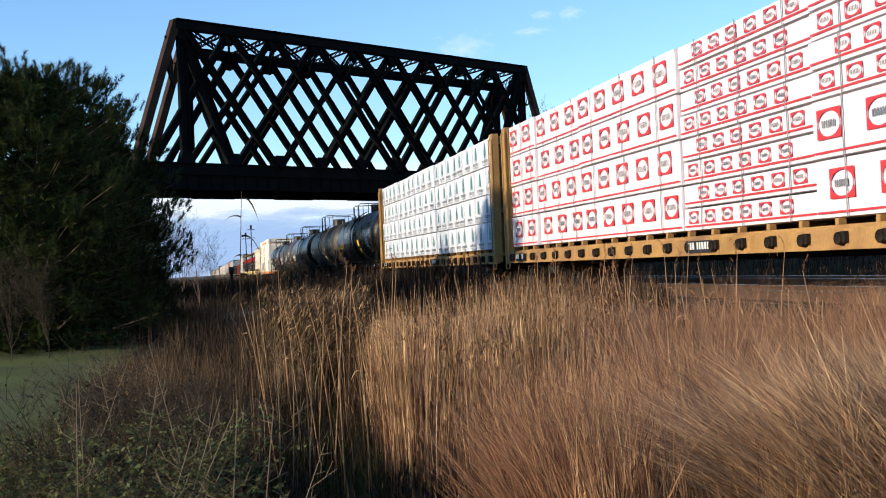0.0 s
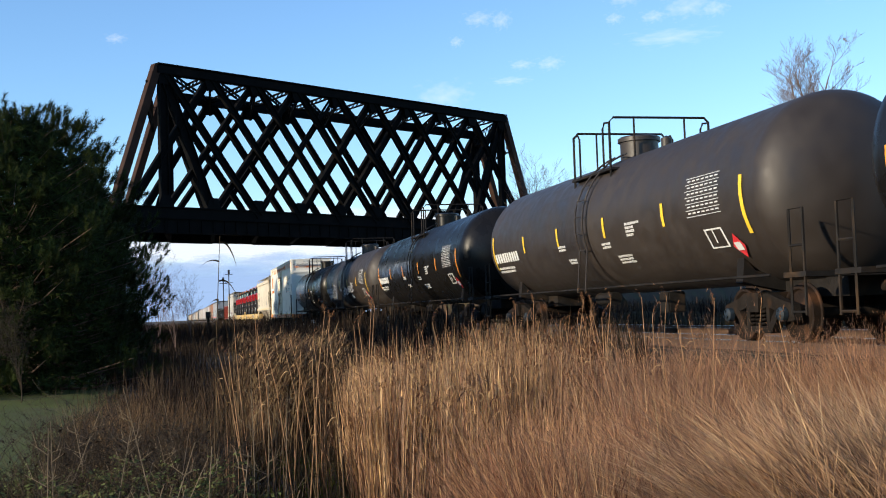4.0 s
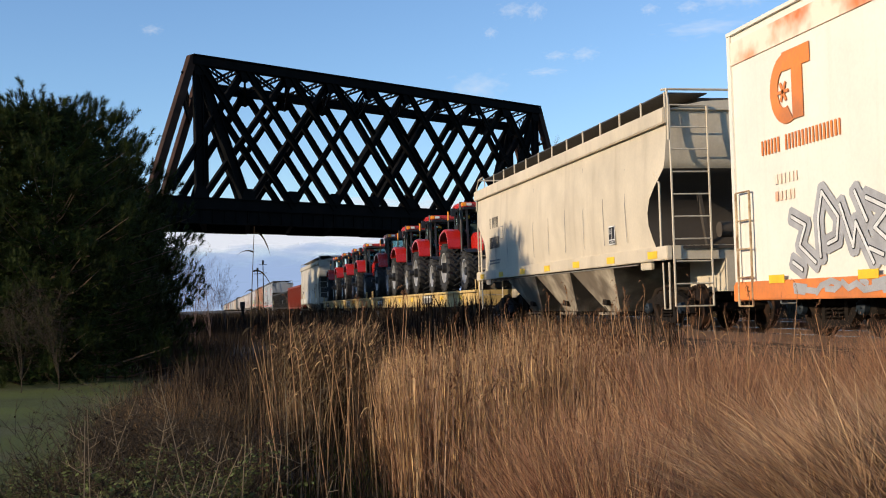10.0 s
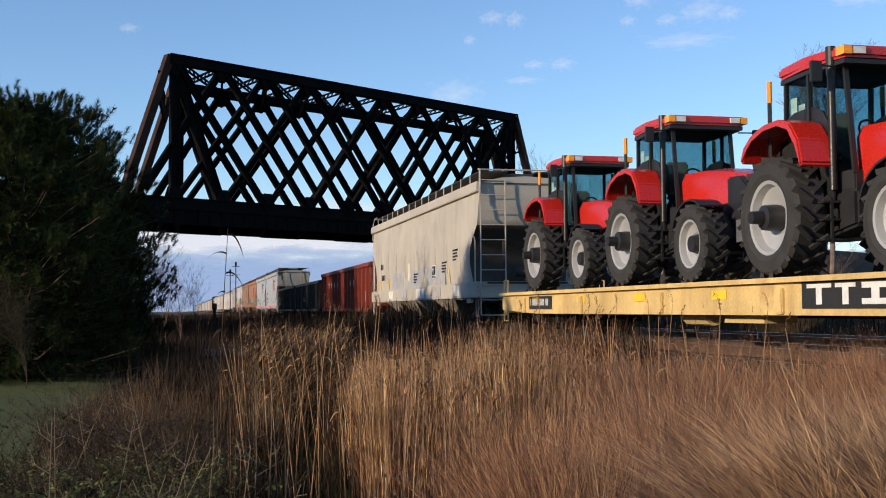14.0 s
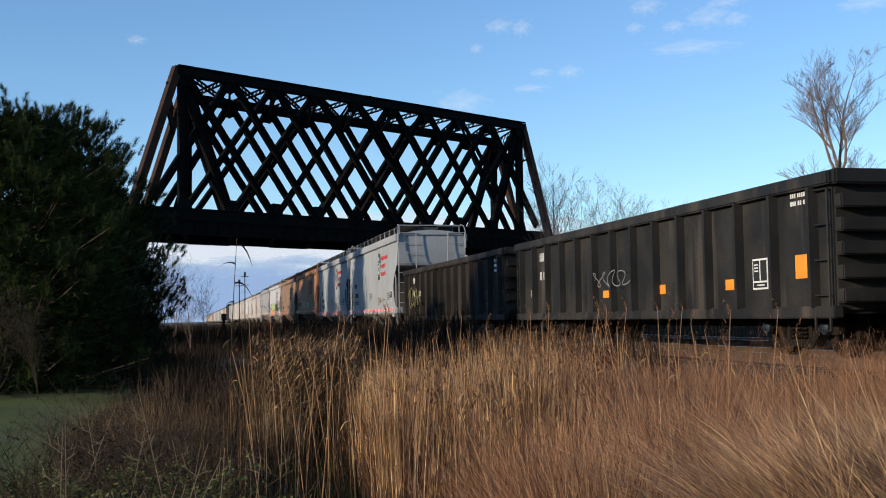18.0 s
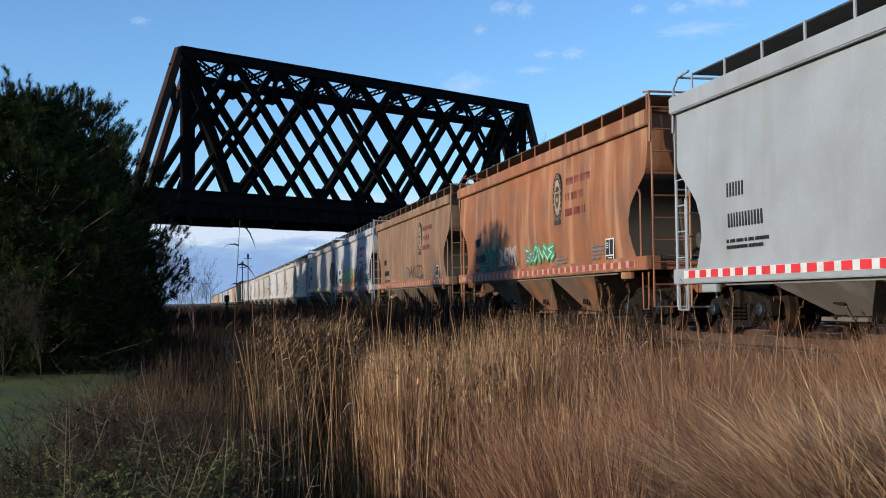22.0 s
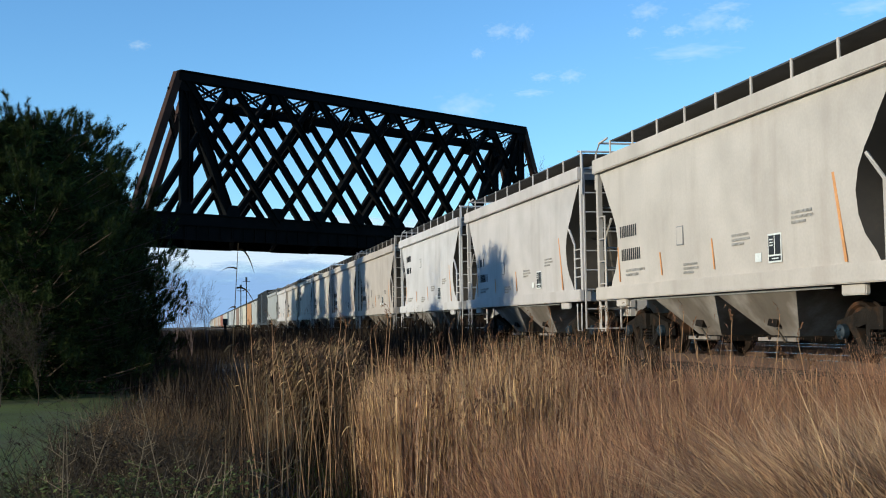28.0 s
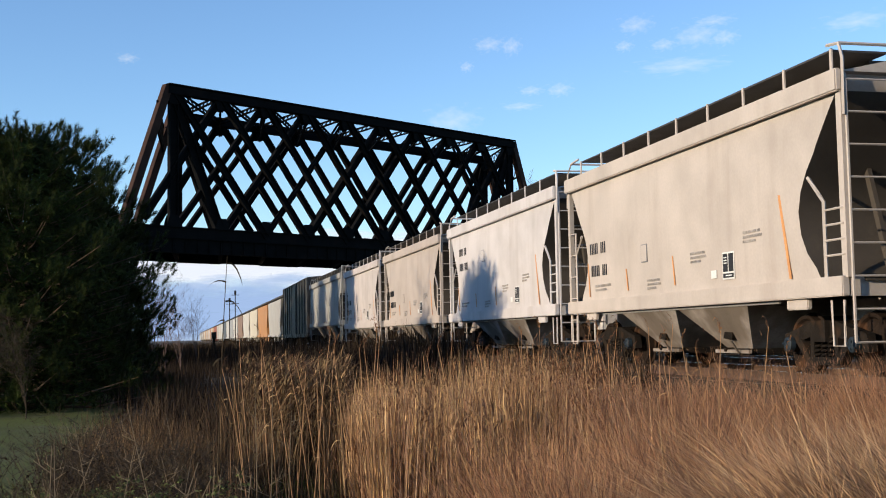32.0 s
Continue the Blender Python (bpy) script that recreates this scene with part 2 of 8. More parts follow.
M_TBLACK = mat("tractor_black_plastic", (0.018, 0.018, 0.019), 0.45, var=0.3, scale=3, bump=0.05)
M_WEIGHT = mat("grey_cast_iron", (0.14, 0.14, 0.145), 0.45, 0.3, var=0.2, scale=4)
M_CHROME = mat("blackened_exhaust", (0.035, 0.033, 0.032), 0.35, 0.6, var=0.2)
M_AMBER = mat("amber_lens", (0.9, 0.32, 0.02), 0.25, var=0.1)
M_SEAT = mat("grey_seat_fabric", (0.16, 0.16, 0.15), 0.9, var=0.2, scale=8)
M_BARK = mat("grey_bark", (0.14, 0.092, 0.075), 0.9, var=0.4, scale=4, fine=30, bump=0.6)
M_PALEBARK = mat("pale_sunlit_bark", (0.20, 0.14, 0.11), 0.9, var=0.4, scale=3, fine=30, bump=0.4, tint=(0.09, 0.06, 0.05), tint_at=0.6)
M_PINEBARK = mat("pine_bark", (0.10, 0.065, 0.045), 0.9, var=0.4, scale=4, fine=30, bump=0.6)
M_NEEDLE = leafy("pine_needles", (0.034, 0.046, 0.011), 0.45, 0.06, 0.7, 0.6, 1.6)
M_STRAW = leafy("straw_reed", (0.45, 0.268, 0.142), 0.6, 0.2, 0.7, 0.5, 2.6)
M_BLUESTEM = leafy("red_brown_grass", (0.40, 0.205, 0.118), 0.55, 0.3, 0.7, 0.5, 2.0)
M_TANGRASS = leafy("tan_grass", (0.43, 0.262, 0.145), 0.5, 0.25, 0.7, 0.5, 2.6)
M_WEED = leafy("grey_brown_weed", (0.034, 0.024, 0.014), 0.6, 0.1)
M_GREYWEED = leafy("grey_weed_stem", (0.078, 0.056, 0.033), 0.85, 0.1)
# Colour lowered to put in the shade of the pines and the train.
M_BRUSH = leafy("shade_darkened_brush", (0.036, 0.024, 0.016), 0.6, 0.08)
M_GREENGRASS = leafy("short_green_grass", (0.075, 0.094, 0.011), 0.4, 0.3)
M_BROWNGRASS = leafy("dead_brown_grass", (0.125, 0.062, 0.032), 0.7, 0.15)
M_TWIG = mat("dull_brown_twig", (0.046, 0.032, 0.018), 0.9, var=0.4, scale=3, fine=30, bump=0.2)
M_PALESTEM = mat("bleached_stem", (0.17, 0.13, 0.08), 0.8, var=0.3, scale=6, fine=40, bump=0.2)
M_PLUME = leafy("seed_head", (0.17, 0.085, 0.045), 0.4, 0.3)
M_PALEGRASS = leafy("bleached_grass", (0.52, 0.33, 0.20), 0.45, 0.25, 0.7, 0.5, 2.6)
M_HAZE = leafy("fine_pinkish_seed_fluff", (0.38, 0.215, 0.13), 0.3, 0.4)
M_DULLREED = leafy("dull_tan_reed", (0.155, 0.098, 0.055), 0.6, 0.2, 0.7, 0.6, 1.8)
M_WEEDLEAF = leafy("dull_green_leaf", (0.12, 0.135, 0.05), 0.5, 0.3)

M_GLASS = bpy.data.materials.new("tinted_cab_glass")
M_GLASS.use_nodes = True
_b = M_GLASS.node_tree.nodes["Principled BSDF"]
_b.inputs["Base Color"].default_value = (0.34, 0.50, 0.52, 1)
_b.inputs["Transmission Weight"].default_value = 1.0
_b.inputs["Roughness"].default_value, _b.inputs["IOR"].default_value = 0.02, 1.1


# ---- mesh helpers ----
def box(bm, x0, x1, y0, y1, z0, z1, m=None):
    v = [bm.verts.new(p) for p in ((x0, y0, z0), (x1, y0, z0), (x1, y1, z0), (x0, y1, z0), (x0, y0, z1), (x1, y0, z1), (x1, y1, z1), (x0, y1, z1))]
    if m is not None:
        for w in v:
            w.co = m @ w.co
    for f in ((0, 3, 2, 1), (4, 5, 6, 7), (0, 1, 5, 4), (1, 2, 6, 5), (2, 3, 7, 6), (3, 0, 4, 7)):
        bm.faces.new([v[i] for i in f])
    return v


def beam(bm, p, q, wide, deep=None, up=(0, 0, 1)):
    """A straight square bar from p to q."""
    p, q = Vector(p), Vector(q)
    d = q - p
    ln = d.length
    d.normalize()
    u = Vector(up)
    if abs(u.dot(d)) > 0.98:
        u = Vector((1, 0, 0))
    s = d.cross(u).normalized()
    u = s.cross(d)
    deep = wide if deep is None else deep
    m = Matrix((s, d, u)).transposed().to_4x4()
    m.translation = p
    box(bm, -wide / 2, wide / 2, 0, ln, -deep / 2, deep / 2, m)


def rod(bm, pts, r, n=6, closed=False):
    """A round bar through points; r is one radius or one for each point."""
    pts = [Vector(p) for p in pts]
    rings = []
    for i, p in enumerate(pts):
        a, b = pts[max(0, i - 1)], pts[min(len(pts) - 1, i + 1)]
        d = (b - a).normalized()
        u = Vector((0, 0, 1)) if abs(d.z) < 0.95 else Vector((1, 0, 0))
        s = d.cross(u).normalized()
        u = s.cross(d)
        rad = r[i] if isinstance(r, (list, tuple)) else r
        rings.append([bm.verts.new(p + rad * (math.cos(2 * math.pi * k / n) * s + math.sin(2 * math.pi * k / n) * u)) for k in range(n)])
    for a, b in zip(rings, rings[1:]):
        for k in range(n):
            bm.faces.new((a[k], a[(k + 1) % n], b[(k + 1) % n], b[k]))
    bm.faces.new(rings[0][::-1])
    bm.faces.new(rings[-1])


def lathe(bm, prof, n=24, axis="x", at=(0, 0, 0)):
    """Turns a profile of (along, radius) about an axis."""
    at = Vector(at)

    def place(a, r, c):
        s, t = r * math.cos(c), r * math.sin(c)
        return at + Vector({"x": (a, s, t), "y": (s, a, t), "z": (s, t, a)}[axis])
    rings = []
    for a, r in prof:
        if r < 1e-4:
            rings.append([bm.verts.new(place(a, 0, 0))])
        else:
            rings.append([bm.verts.new(place(a, r, 2 * math.pi * k / n)) for k in range(n)])
    for a, b in zip(rings, rings[1:]):
        for k in range(n):
            q = [a[k % len(a)], a[(k + 1) % len(a)], b[(k + 1) % len(b)], b[k % len(b)]]
            q = list(dict.fromkeys(q))
            if len(q) > 2:
                bm.faces.new(q)


def slab(bm, outline, lo, hi, axis="x"):
    """An outline of (a, b) pairs given thickness along an axis."""
    def p(a, b, h):
        return {"x": (h, a, b), "y": (a, h, b), "z": (a, b, h)}[axis]
    one = [bm.verts.new(p(a, b, lo)) for a, b in outline]
    two = [bm.verts.new(p(a, b, hi)) for a, b in outline]
    k = len(outline)
    bm.faces.new(one[::-1])
    bm.faces.new(two)
    for i in range(k):
        bm.faces.new((one[i], one[(i + 1) % k], two[(i + 1) % k], two[i]))


def mesh_of(bm, name, material, smooth=False, bevel=0.0):
    if bevel:
        bmesh.ops.bevel(bm, geom=bm.edges[:], offset=bevel, segments=2, affect="EDGES", clamp_overlap=True)
    bmesh.ops.recalc_face_normals(bm, faces=bm.faces[:])
    me = bpy.data.meshes.new(name)
    bm.to_mesh(me)
    bm.free()
    me.materials.append(material)
    if smooth:
        me.polygons.foreach_set("use_smooth", [True] * len(me.polygons))
        me.set_sharp_from_angle(angle=radians(38))
    return me


def part(name, bm, material, parent, label="", smooth=False, bevel=0.0, m=None):
    """Links a bmesh as one mesh object under a thing or a part."""
    ob = new(name, mesh_of(bm, name, material, smooth, bevel))
    ob.parent = parent
    if m is not None:
        ob.matrix_basis = m
    if label:
        tagged(ob, label)
    return ob


def shared(name, me, parent, m, label=""):
    ob = new(name, me)
    ob.parent = parent
    ob.matrix_basis = m
    if label:
        tagged(ob, label)
    return ob


def thing(name, label, category, group="", m=None):
    ob = new(name)
    ob.empty_display_size = 0.2
    tagged(ob, label, category, group)
    if m is not None:
        ob.matrix_basis = m
    return ob


def paint(ob, color):
    """Gives a thing and all its parts the colour that its weathered paint reads."""
    for o in (ob, *ob.children_recursive):
        o.color = (*(0.70 * c for c in color), 1)


def bulk(name, verts, faces, material, label, category=""):
    """One object of many small pieces."""
    me = bpy.data.meshes.new(name)
    me.from_pydata(verts, [], faces)
    me.materials.append(material)
    ob = new(name, me)
    return tagged(ob, label, category, kind="stuff")


# ---- ground and track ----
def smooth_step(a, b, v):
    t = min(1, max(0, (v - a) / (b - a)))
    return t * t * (3 - 2 * t)


def ground_z(x, y):
    """Flat by the camera, a low bank under the track."""
    bank = smooth_step(6.2, 8.2, x) * (1 - smooth_step(19.0, 22.0, x))
    bump = 0.10 * noise.noise(Vector((x * 0.25, y * 0.25, 3.0)))
    return bank * (RAIL_Z - 0.30) + bump * (1 - bank) * (1 if abs(x) < 60 and abs(y) < 120 else 0)


def make_ground():
    xs = [-3000, -600, -150, -60, -30] + [-20 + i for i in range(46)] + [28, 34, 45, 80, 200, 800, 3000]
    ys = [-3000, -400, -80, -30, -12] + [-6 + i for i in range(70)] + [70 + 8 * i for i in range(12)] + [180, 260, 500, 1200, 4000]
    bm = bmesh.new()
    g = [[bm.verts.new((x, y, ground_z(x, y))) for x in xs] for y in ys]
    for j in range(len(ys) - 1):
        for i in range(len(xs) - 1):
            bm.faces.new((g[j][i], g[j][i + 1], g[j + 1][i + 1], g[j + 1][i]))
    ob = new("ground", mesh_of(bm, "ground", M_GROUND, True))
    tagged(ob, "dry autumn soil covered with brown thatch", "ground", kind="structure")
    bm = bmesh.new()
    xs = [-60 + 2 * i for i in range(29)] + [-2.6, -1.5]
    ys = [-20 + 2 * i for i in range(30)]
    g = [[bm.verts.new((x + (0.5 * noise.noise(Vector((0, y * 0.3, 9))) if x > -2 else 0), y, ground_z(x, y) + 0.045)) for x in xs] for y in ys]
    for j in range(len(ys) - 1):
        for i in range(len(xs) - 1):
            bm.faces.new((g[j][i], g[j][i + 1], g[j + 1][i + 1], g[j + 1][i]))
    tagged(new("lawn", mesh_of(bm, "lawn", M_LAWN, True)), "mown green lawn beside the tall weeds", "lawn", kind="structure")


def make_track(cx, name, y0=-70, y1=1200):
    t = thing(name, "straight railway track on grey ballast", "railway track")
    tagged(t, kind="structure")
    bm = bmesh.new()
    prof = [(cx - 3.4, 0.25), (cx - 1.75, RAIL_Z - 0.19), (cx + 1.75, RAIL_Z - 0.19), (cx + 3.4, 0.25)]
    slab(bm, prof, y0, y1, "y")
    part("ballast", bm, M_BALLAST, t, "bed of crushed grey stone")
    for s in (-1, 1):
        x = cx + s * 0.755
        bm = bmesh.new()
        box(bm, x - 0.07, x + 0.07, y0, y1, RAIL_Z - 0.17, RAIL_Z - 0.145)
        box(bm, x - 0.012, x + 0.012, y0, y1, RAIL_Z - 0.145, RAIL_Z - 0.04)
        box(bm, x - 0.036, x + 0.036, y0, y1, RAIL_Z - 0.04, RAIL_Z - 0.004)
        part("rail", bm, M_RAIL, t)
        bm = bmesh.new()
        box(bm, x - 0.03, x + 0.03, y0, y1, RAIL_Z - 0.004, RAIL_Z)
        part("rail_head", bm, M_RAILTOP, t, "bright worn running surface")
    bm = bmesh.new()
    box(bm, -1.3, 1.3, -0.115, 0.115, -0.15, 0)
    tie = mesh_of(bm, "tie", M_TIE)
    bm = bmesh.new()
    y = y0 + 0.3
    while y < min(y1, 300):
        if 6 < y < 70:
            shared("tie", tie, t, pose(cx, y, RAIL_Z - 0.172))
        else:
            box(bm, cx - 1.3, cx + 1.3, y - 0.115, y + 0.115, RAIL_Z - 0.3, RAIL_Z - 0.172)
        y += 0.53
    tagged(part("far_ties", bm, M_TIE, t), kind="stuff")
    return t


# ---- lattice truss bridge over the track ----
BRIDGE_AT = Vector((-1.195, 90.46, EYE))
BRIDGE_DIR = Vector((0.8452, 0.5344, 0))
BRIDGE_BACK = Vector((-0.5344, 0.8452, 0))
SKEW = 6.2
NODES = [0.4 + 4.4 * i for i in range(10)]


def make_bridge():
    br = thing("truss_bridge", "black riveted steel lattice truss railway bridge over the track", "bridge")
    tagged(br, kind="structure")

    def P(a, z, depth=0.0):
        return BRIDGE_AT + BRIDGE_DIR * a + BRIDGE_BACK * depth + Vector((0, 0, z))

    TOP, BOT = 19.55, 8.35

    def member(name, p, q, w, d, lacing=False, label=""):
        """Two flanges with a web, or with zigzag lacing between them."""
        bm = bmesh.new()
        p, q = Vector(p), Vector(q)
        dirn = (q - p).normalized()
        side = dirn.cross(BRIDGE_BACK).normalized()
        if lacing:
            beam(bm, p + side * w / 2, q + side * w / 2, d * 0.22, d, BRIDGE_BACK)
            beam(bm, p - side * w / 2, q - side * w / 2, d * 0.22, d, BRIDGE_BACK)
            n = max(3, int((q - p).length / (w * 1.1)))
            for i in range(n):
                s = 1 if i % 2 else -1
                beam(bm, p.lerp(q, i / n) + side * s * w / 2, p.lerp(q, (i + 1) / n) - side * s * w / 2, 0.06, 0.03, BRIDGE_BACK)
        else:
            beam(bm, p, q, w, d * 0.25, BRIDGE_BACK)
            for s in (-1, 1):
                beam(bm, p + side * s * w / 2, q + side * s * w / 2, 0.07, d, BRIDGE_BACK)
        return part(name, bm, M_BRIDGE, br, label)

    for depth, shift in ((0.0, 0.0), (9.3, SKEW)):
        def Q(a, z, dd=0.0):
            return P(a + shift, z, depth + dd)
        # chords, in riveted lengths
        cuts = [-0.2, 9.2, 18.0, 26.8, 35.6, 40.6]
        for a, b in zip(cuts, cuts[1:]):
            bm = bmesh.new()
            beam(bm, Q(a, TOP), Q(b, TOP), 0.62, 0.75, BRIDGE_BACK)
            beam(bm, Q(a, TOP + 0.42), Q(b, TOP + 0.42), 0.10, 1.0, BRIDGE_BACK)
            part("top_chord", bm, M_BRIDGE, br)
        cuts = [-4.1, 4.8, 13.6, 22.4, 31.2, 44.6]
        for a, b in zip(cuts, cuts[1:]):
            bm = bmesh.new()
            beam(bm, Q(a, BOT), Q(b, BOT), 0.9, 0.5, BRIDGE_BACK)
            beam(bm, Q(a, BOT + 0.45), Q(b, BOT + 0.45), 0.08, 0.8, BRIDGE_BACK)
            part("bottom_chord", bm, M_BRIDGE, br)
        # end posts, in a lighter brown that puts the sunlight into the colour
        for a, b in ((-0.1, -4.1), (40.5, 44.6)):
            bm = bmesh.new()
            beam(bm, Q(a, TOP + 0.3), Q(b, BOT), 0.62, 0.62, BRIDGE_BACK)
            part("end_post", bm, M_BRIDGELIT, br, "inclined end post with sunlight put in as brown")
        for a in (0.4, 40.0):
            member("hanger", Q(a, TOP), Q(a, BOT), 0.66, 0.45)
        member("diagonal", Q(0.3, TOP), Q(4.8, BOT), 0.72, 0.5)
        member("diagonal", Q(40.1, TOP), Q(35.6, BOT), 0.72, 0.5)
        member("diagonal", Q(4.8, TOP), Q(-2.2, BOT + 1), 0.5, 0.4)
        member("diagonal", Q(35.6, TOP), Q(42.6, BOT + 1), 0.5, 0.4)
        for i, a in enumerate(NODES):
            for k in (-2, 2):
                j = i + k
                if 0 <= j < len(NODES):
                    heavy = (j > i) == (a < 20.2)
                    wide = 0.46 if heavy else 0.38
                    if not heavy and i % 3 == 1:
                        # a pair of eyebars with daylight between them
                        for o in (-0.17, 0.17):
                            bm = bmesh.new()
                            beam(bm, Q(a + o, TOP, -0.1 * k), Q(NODES[j] + o, BOT, -0.1 * k), 0.17, 0.12, BRIDGE_BACK)
                            part("eyebar", bm, M_BRIDGE, br)
                    else:
                        member("diagonal", Q(a, TOP, -0.08 * k), Q(NODES[j], BOT, -0.08 * k), wide, 0.4)
            # gusset plates
            bm = bmesh.new()
            for z0, z1 in ((BOT + 0.3, BOT + 1.35), (TOP - 1.1, TOP - 0.2)):
                w0, w1 = (1.5, 0.8) if z0 < 12 else (0.8, 1.4)
                vs = [Q(a - w0 / 2, z0), Q(a + w0 / 2, z0), Q(a + w1 / 2, z1), Q(a - w1 / 2, z1)]
                for o in (-0.24, 0.24):
                    f = [bm.verts.new(v + BRIDGE_BACK * o) for v in vs]
                    g = [bm.verts.new(v + BRIDGE_BACK * (o + 0.03)) for v in vs]
                    bm.faces.new(f[::-1])
                    bm.faces.new(g)
                    for q in range(4):
                        bm.faces.new((f[q], f[(q + 1) % 4], g[(q + 1) % 4], g[q]))
            part("gusset", bm, M_BRIDGE, br)
        # deep plate girder below the chord, one plate a panel
        for i in range(11):
            a = -4.0 + 4.4 * i
            bm = bmesh.new()
            drop = 0.05 * (i % 2)
            beam(bm, Q(a, 7.46 - drop / 2), Q(a + 4.39, 7.46 - drop / 2), 1.33 + drop, 0.12, BRIDGE_BACK)
            for s in (0.0, 1.1, 2.2, 3.3):
                beam(bm, Q(a + s, 6.86), Q(a + s, 8.1), 0.12, 0.28, BRIDGE_BACK)
            part("girder_plate", bm, M_BRIDGE, br)
    # laced portals, struts and lateral bracing between the two trusses
    def across(name, a, b, z, tall, lace):
        bm = bmesh.new()
        p, q = P(a, z), P(b + SKEW, z, 9.3)
        up = Vector((0, 0, 1))
        beam(bm, p + up * tall / 2, q + up * tall / 2, 0.16, 0.12)
        beam(bm, p - up * tall / 2, q - up * tall / 2, 0.16, 0.12)
        n = lace
        for i in range(n):
            s = 1 if i % 2 else -1
            u, v = p.lerp(q, i / n), p.lerp(q, (i + 1) / n)
            beam(bm, u + up * s * tall / 2, v - up * s * tall / 2, 0.075, 0.04)
            beam(bm, u - up * s * tall / 2, v + up * s * tall / 2, 0.075, 0.04)
        part(name, bm, M_BRIDGE, br)
    for a in NODES:
        across("sway_strut", a, a, TOP - 0.55, 1.2, 8)
    for a, b in zip(NODES, NODES[1:]):
        across("lateral_brace", a, b, TOP + 0.1, 0.35, 12)
        across("lateral_brace", b, a, TOP + 0.1, 0.35, 12)
    for a, sgn in ((-0.1, -1), (40.5, 1)):
        across("portal", a + sgn * 0.9, a + sgn * 0.9, TOP - 2.1, 2.2, 6)
    for i in range(12):
        a = -4.0 + 4.4 * i
        bm = bmesh.new()
        beam(bm, P(a, 7.55), P(a + SKEW, 7.55, 9.3), 0.35, 1.3)
        part("floor_beam", bm, M_BRIDGE, br)
    for dep in (1.6, 3.3, 6.0, 7.7):
        bm = bmesh.new()
        beam(bm, P(-4, 7.9, dep), P(46, 7.9, dep), 0.4, 0.9)
        part("stringer", bm, M_BRIDGE, br)
    bm = bmesh.new()
    beam(bm, P(-4.4, 8.5, 4.65), P(46.4, 8.5, 4.65), 8.4, 0.25)
    part("deck", bm, M_TIE, br)
    # stone abutments and the earth approach behind them
    for a, s in ((-4.6, -1), (46.2, 1)):
        bm = bmesh.new()
        q = [P(a, 0, -1.5), P(a + SKEW, 0, 11), P(a + SKEW + s * 5, 0, 11), P(a + s * 5, 0, -1.5)]
        lo = [bm.verts.new((v.x, v.y, -0.3)) for v in q]
        hi = [bm.verts.new((v.x, v.y, EYE + 6.1)) for v in q]
        bm.faces.new(lo[::-1])
        bm.faces.new(hi)
        for i in range(4):
            bm.faces.new((lo[i], lo[(i + 1) % 4], hi[(i + 1) % 4], hi[i]))
        part("abutment", bm, M_CONC, br, "weathered stone bridge abutment")
        bm = bmesh.new()
        ring = []
        for along in (0, 20, 60, 140, 400):
            a2 = a + s * (4.6 + along)
            ring.append([bm.verts.new(P(a2, h - EYE, dp)) for dp, h in ((-9, -0.2), (-1.0, EYE + 8.2), (11.5, EYE + 8.2), (28, -0.2))])
        for u, v in zip(ring, ring[1:]):
            for i in range(3):
                bm.faces.new((u[i], u[i + 1], v[i + 1], v[i]))
        bm.faces.new(ring[0])
        em = new("embankment", mesh_of(bm, "embankment", M_GROUND))
        tagged(em, "brown earth railway embankment beside the bridge", "embankment", kind="structure")


# ---- railway cars: x across, y along, z up from the rail ----
def arc(y, w, r, a0, a1, cz, n=6, side=-1, lift=0.006):
    """Corner rows of a curved marking on a round tank."""
    out = []
    for i in range(n + 1):
        a = radians(a0 + (a1 - a0) * i / n)
        out.append((side * (r + lift) * math.cos(a), cz + (r + lift) * math.sin(a)))
    return out


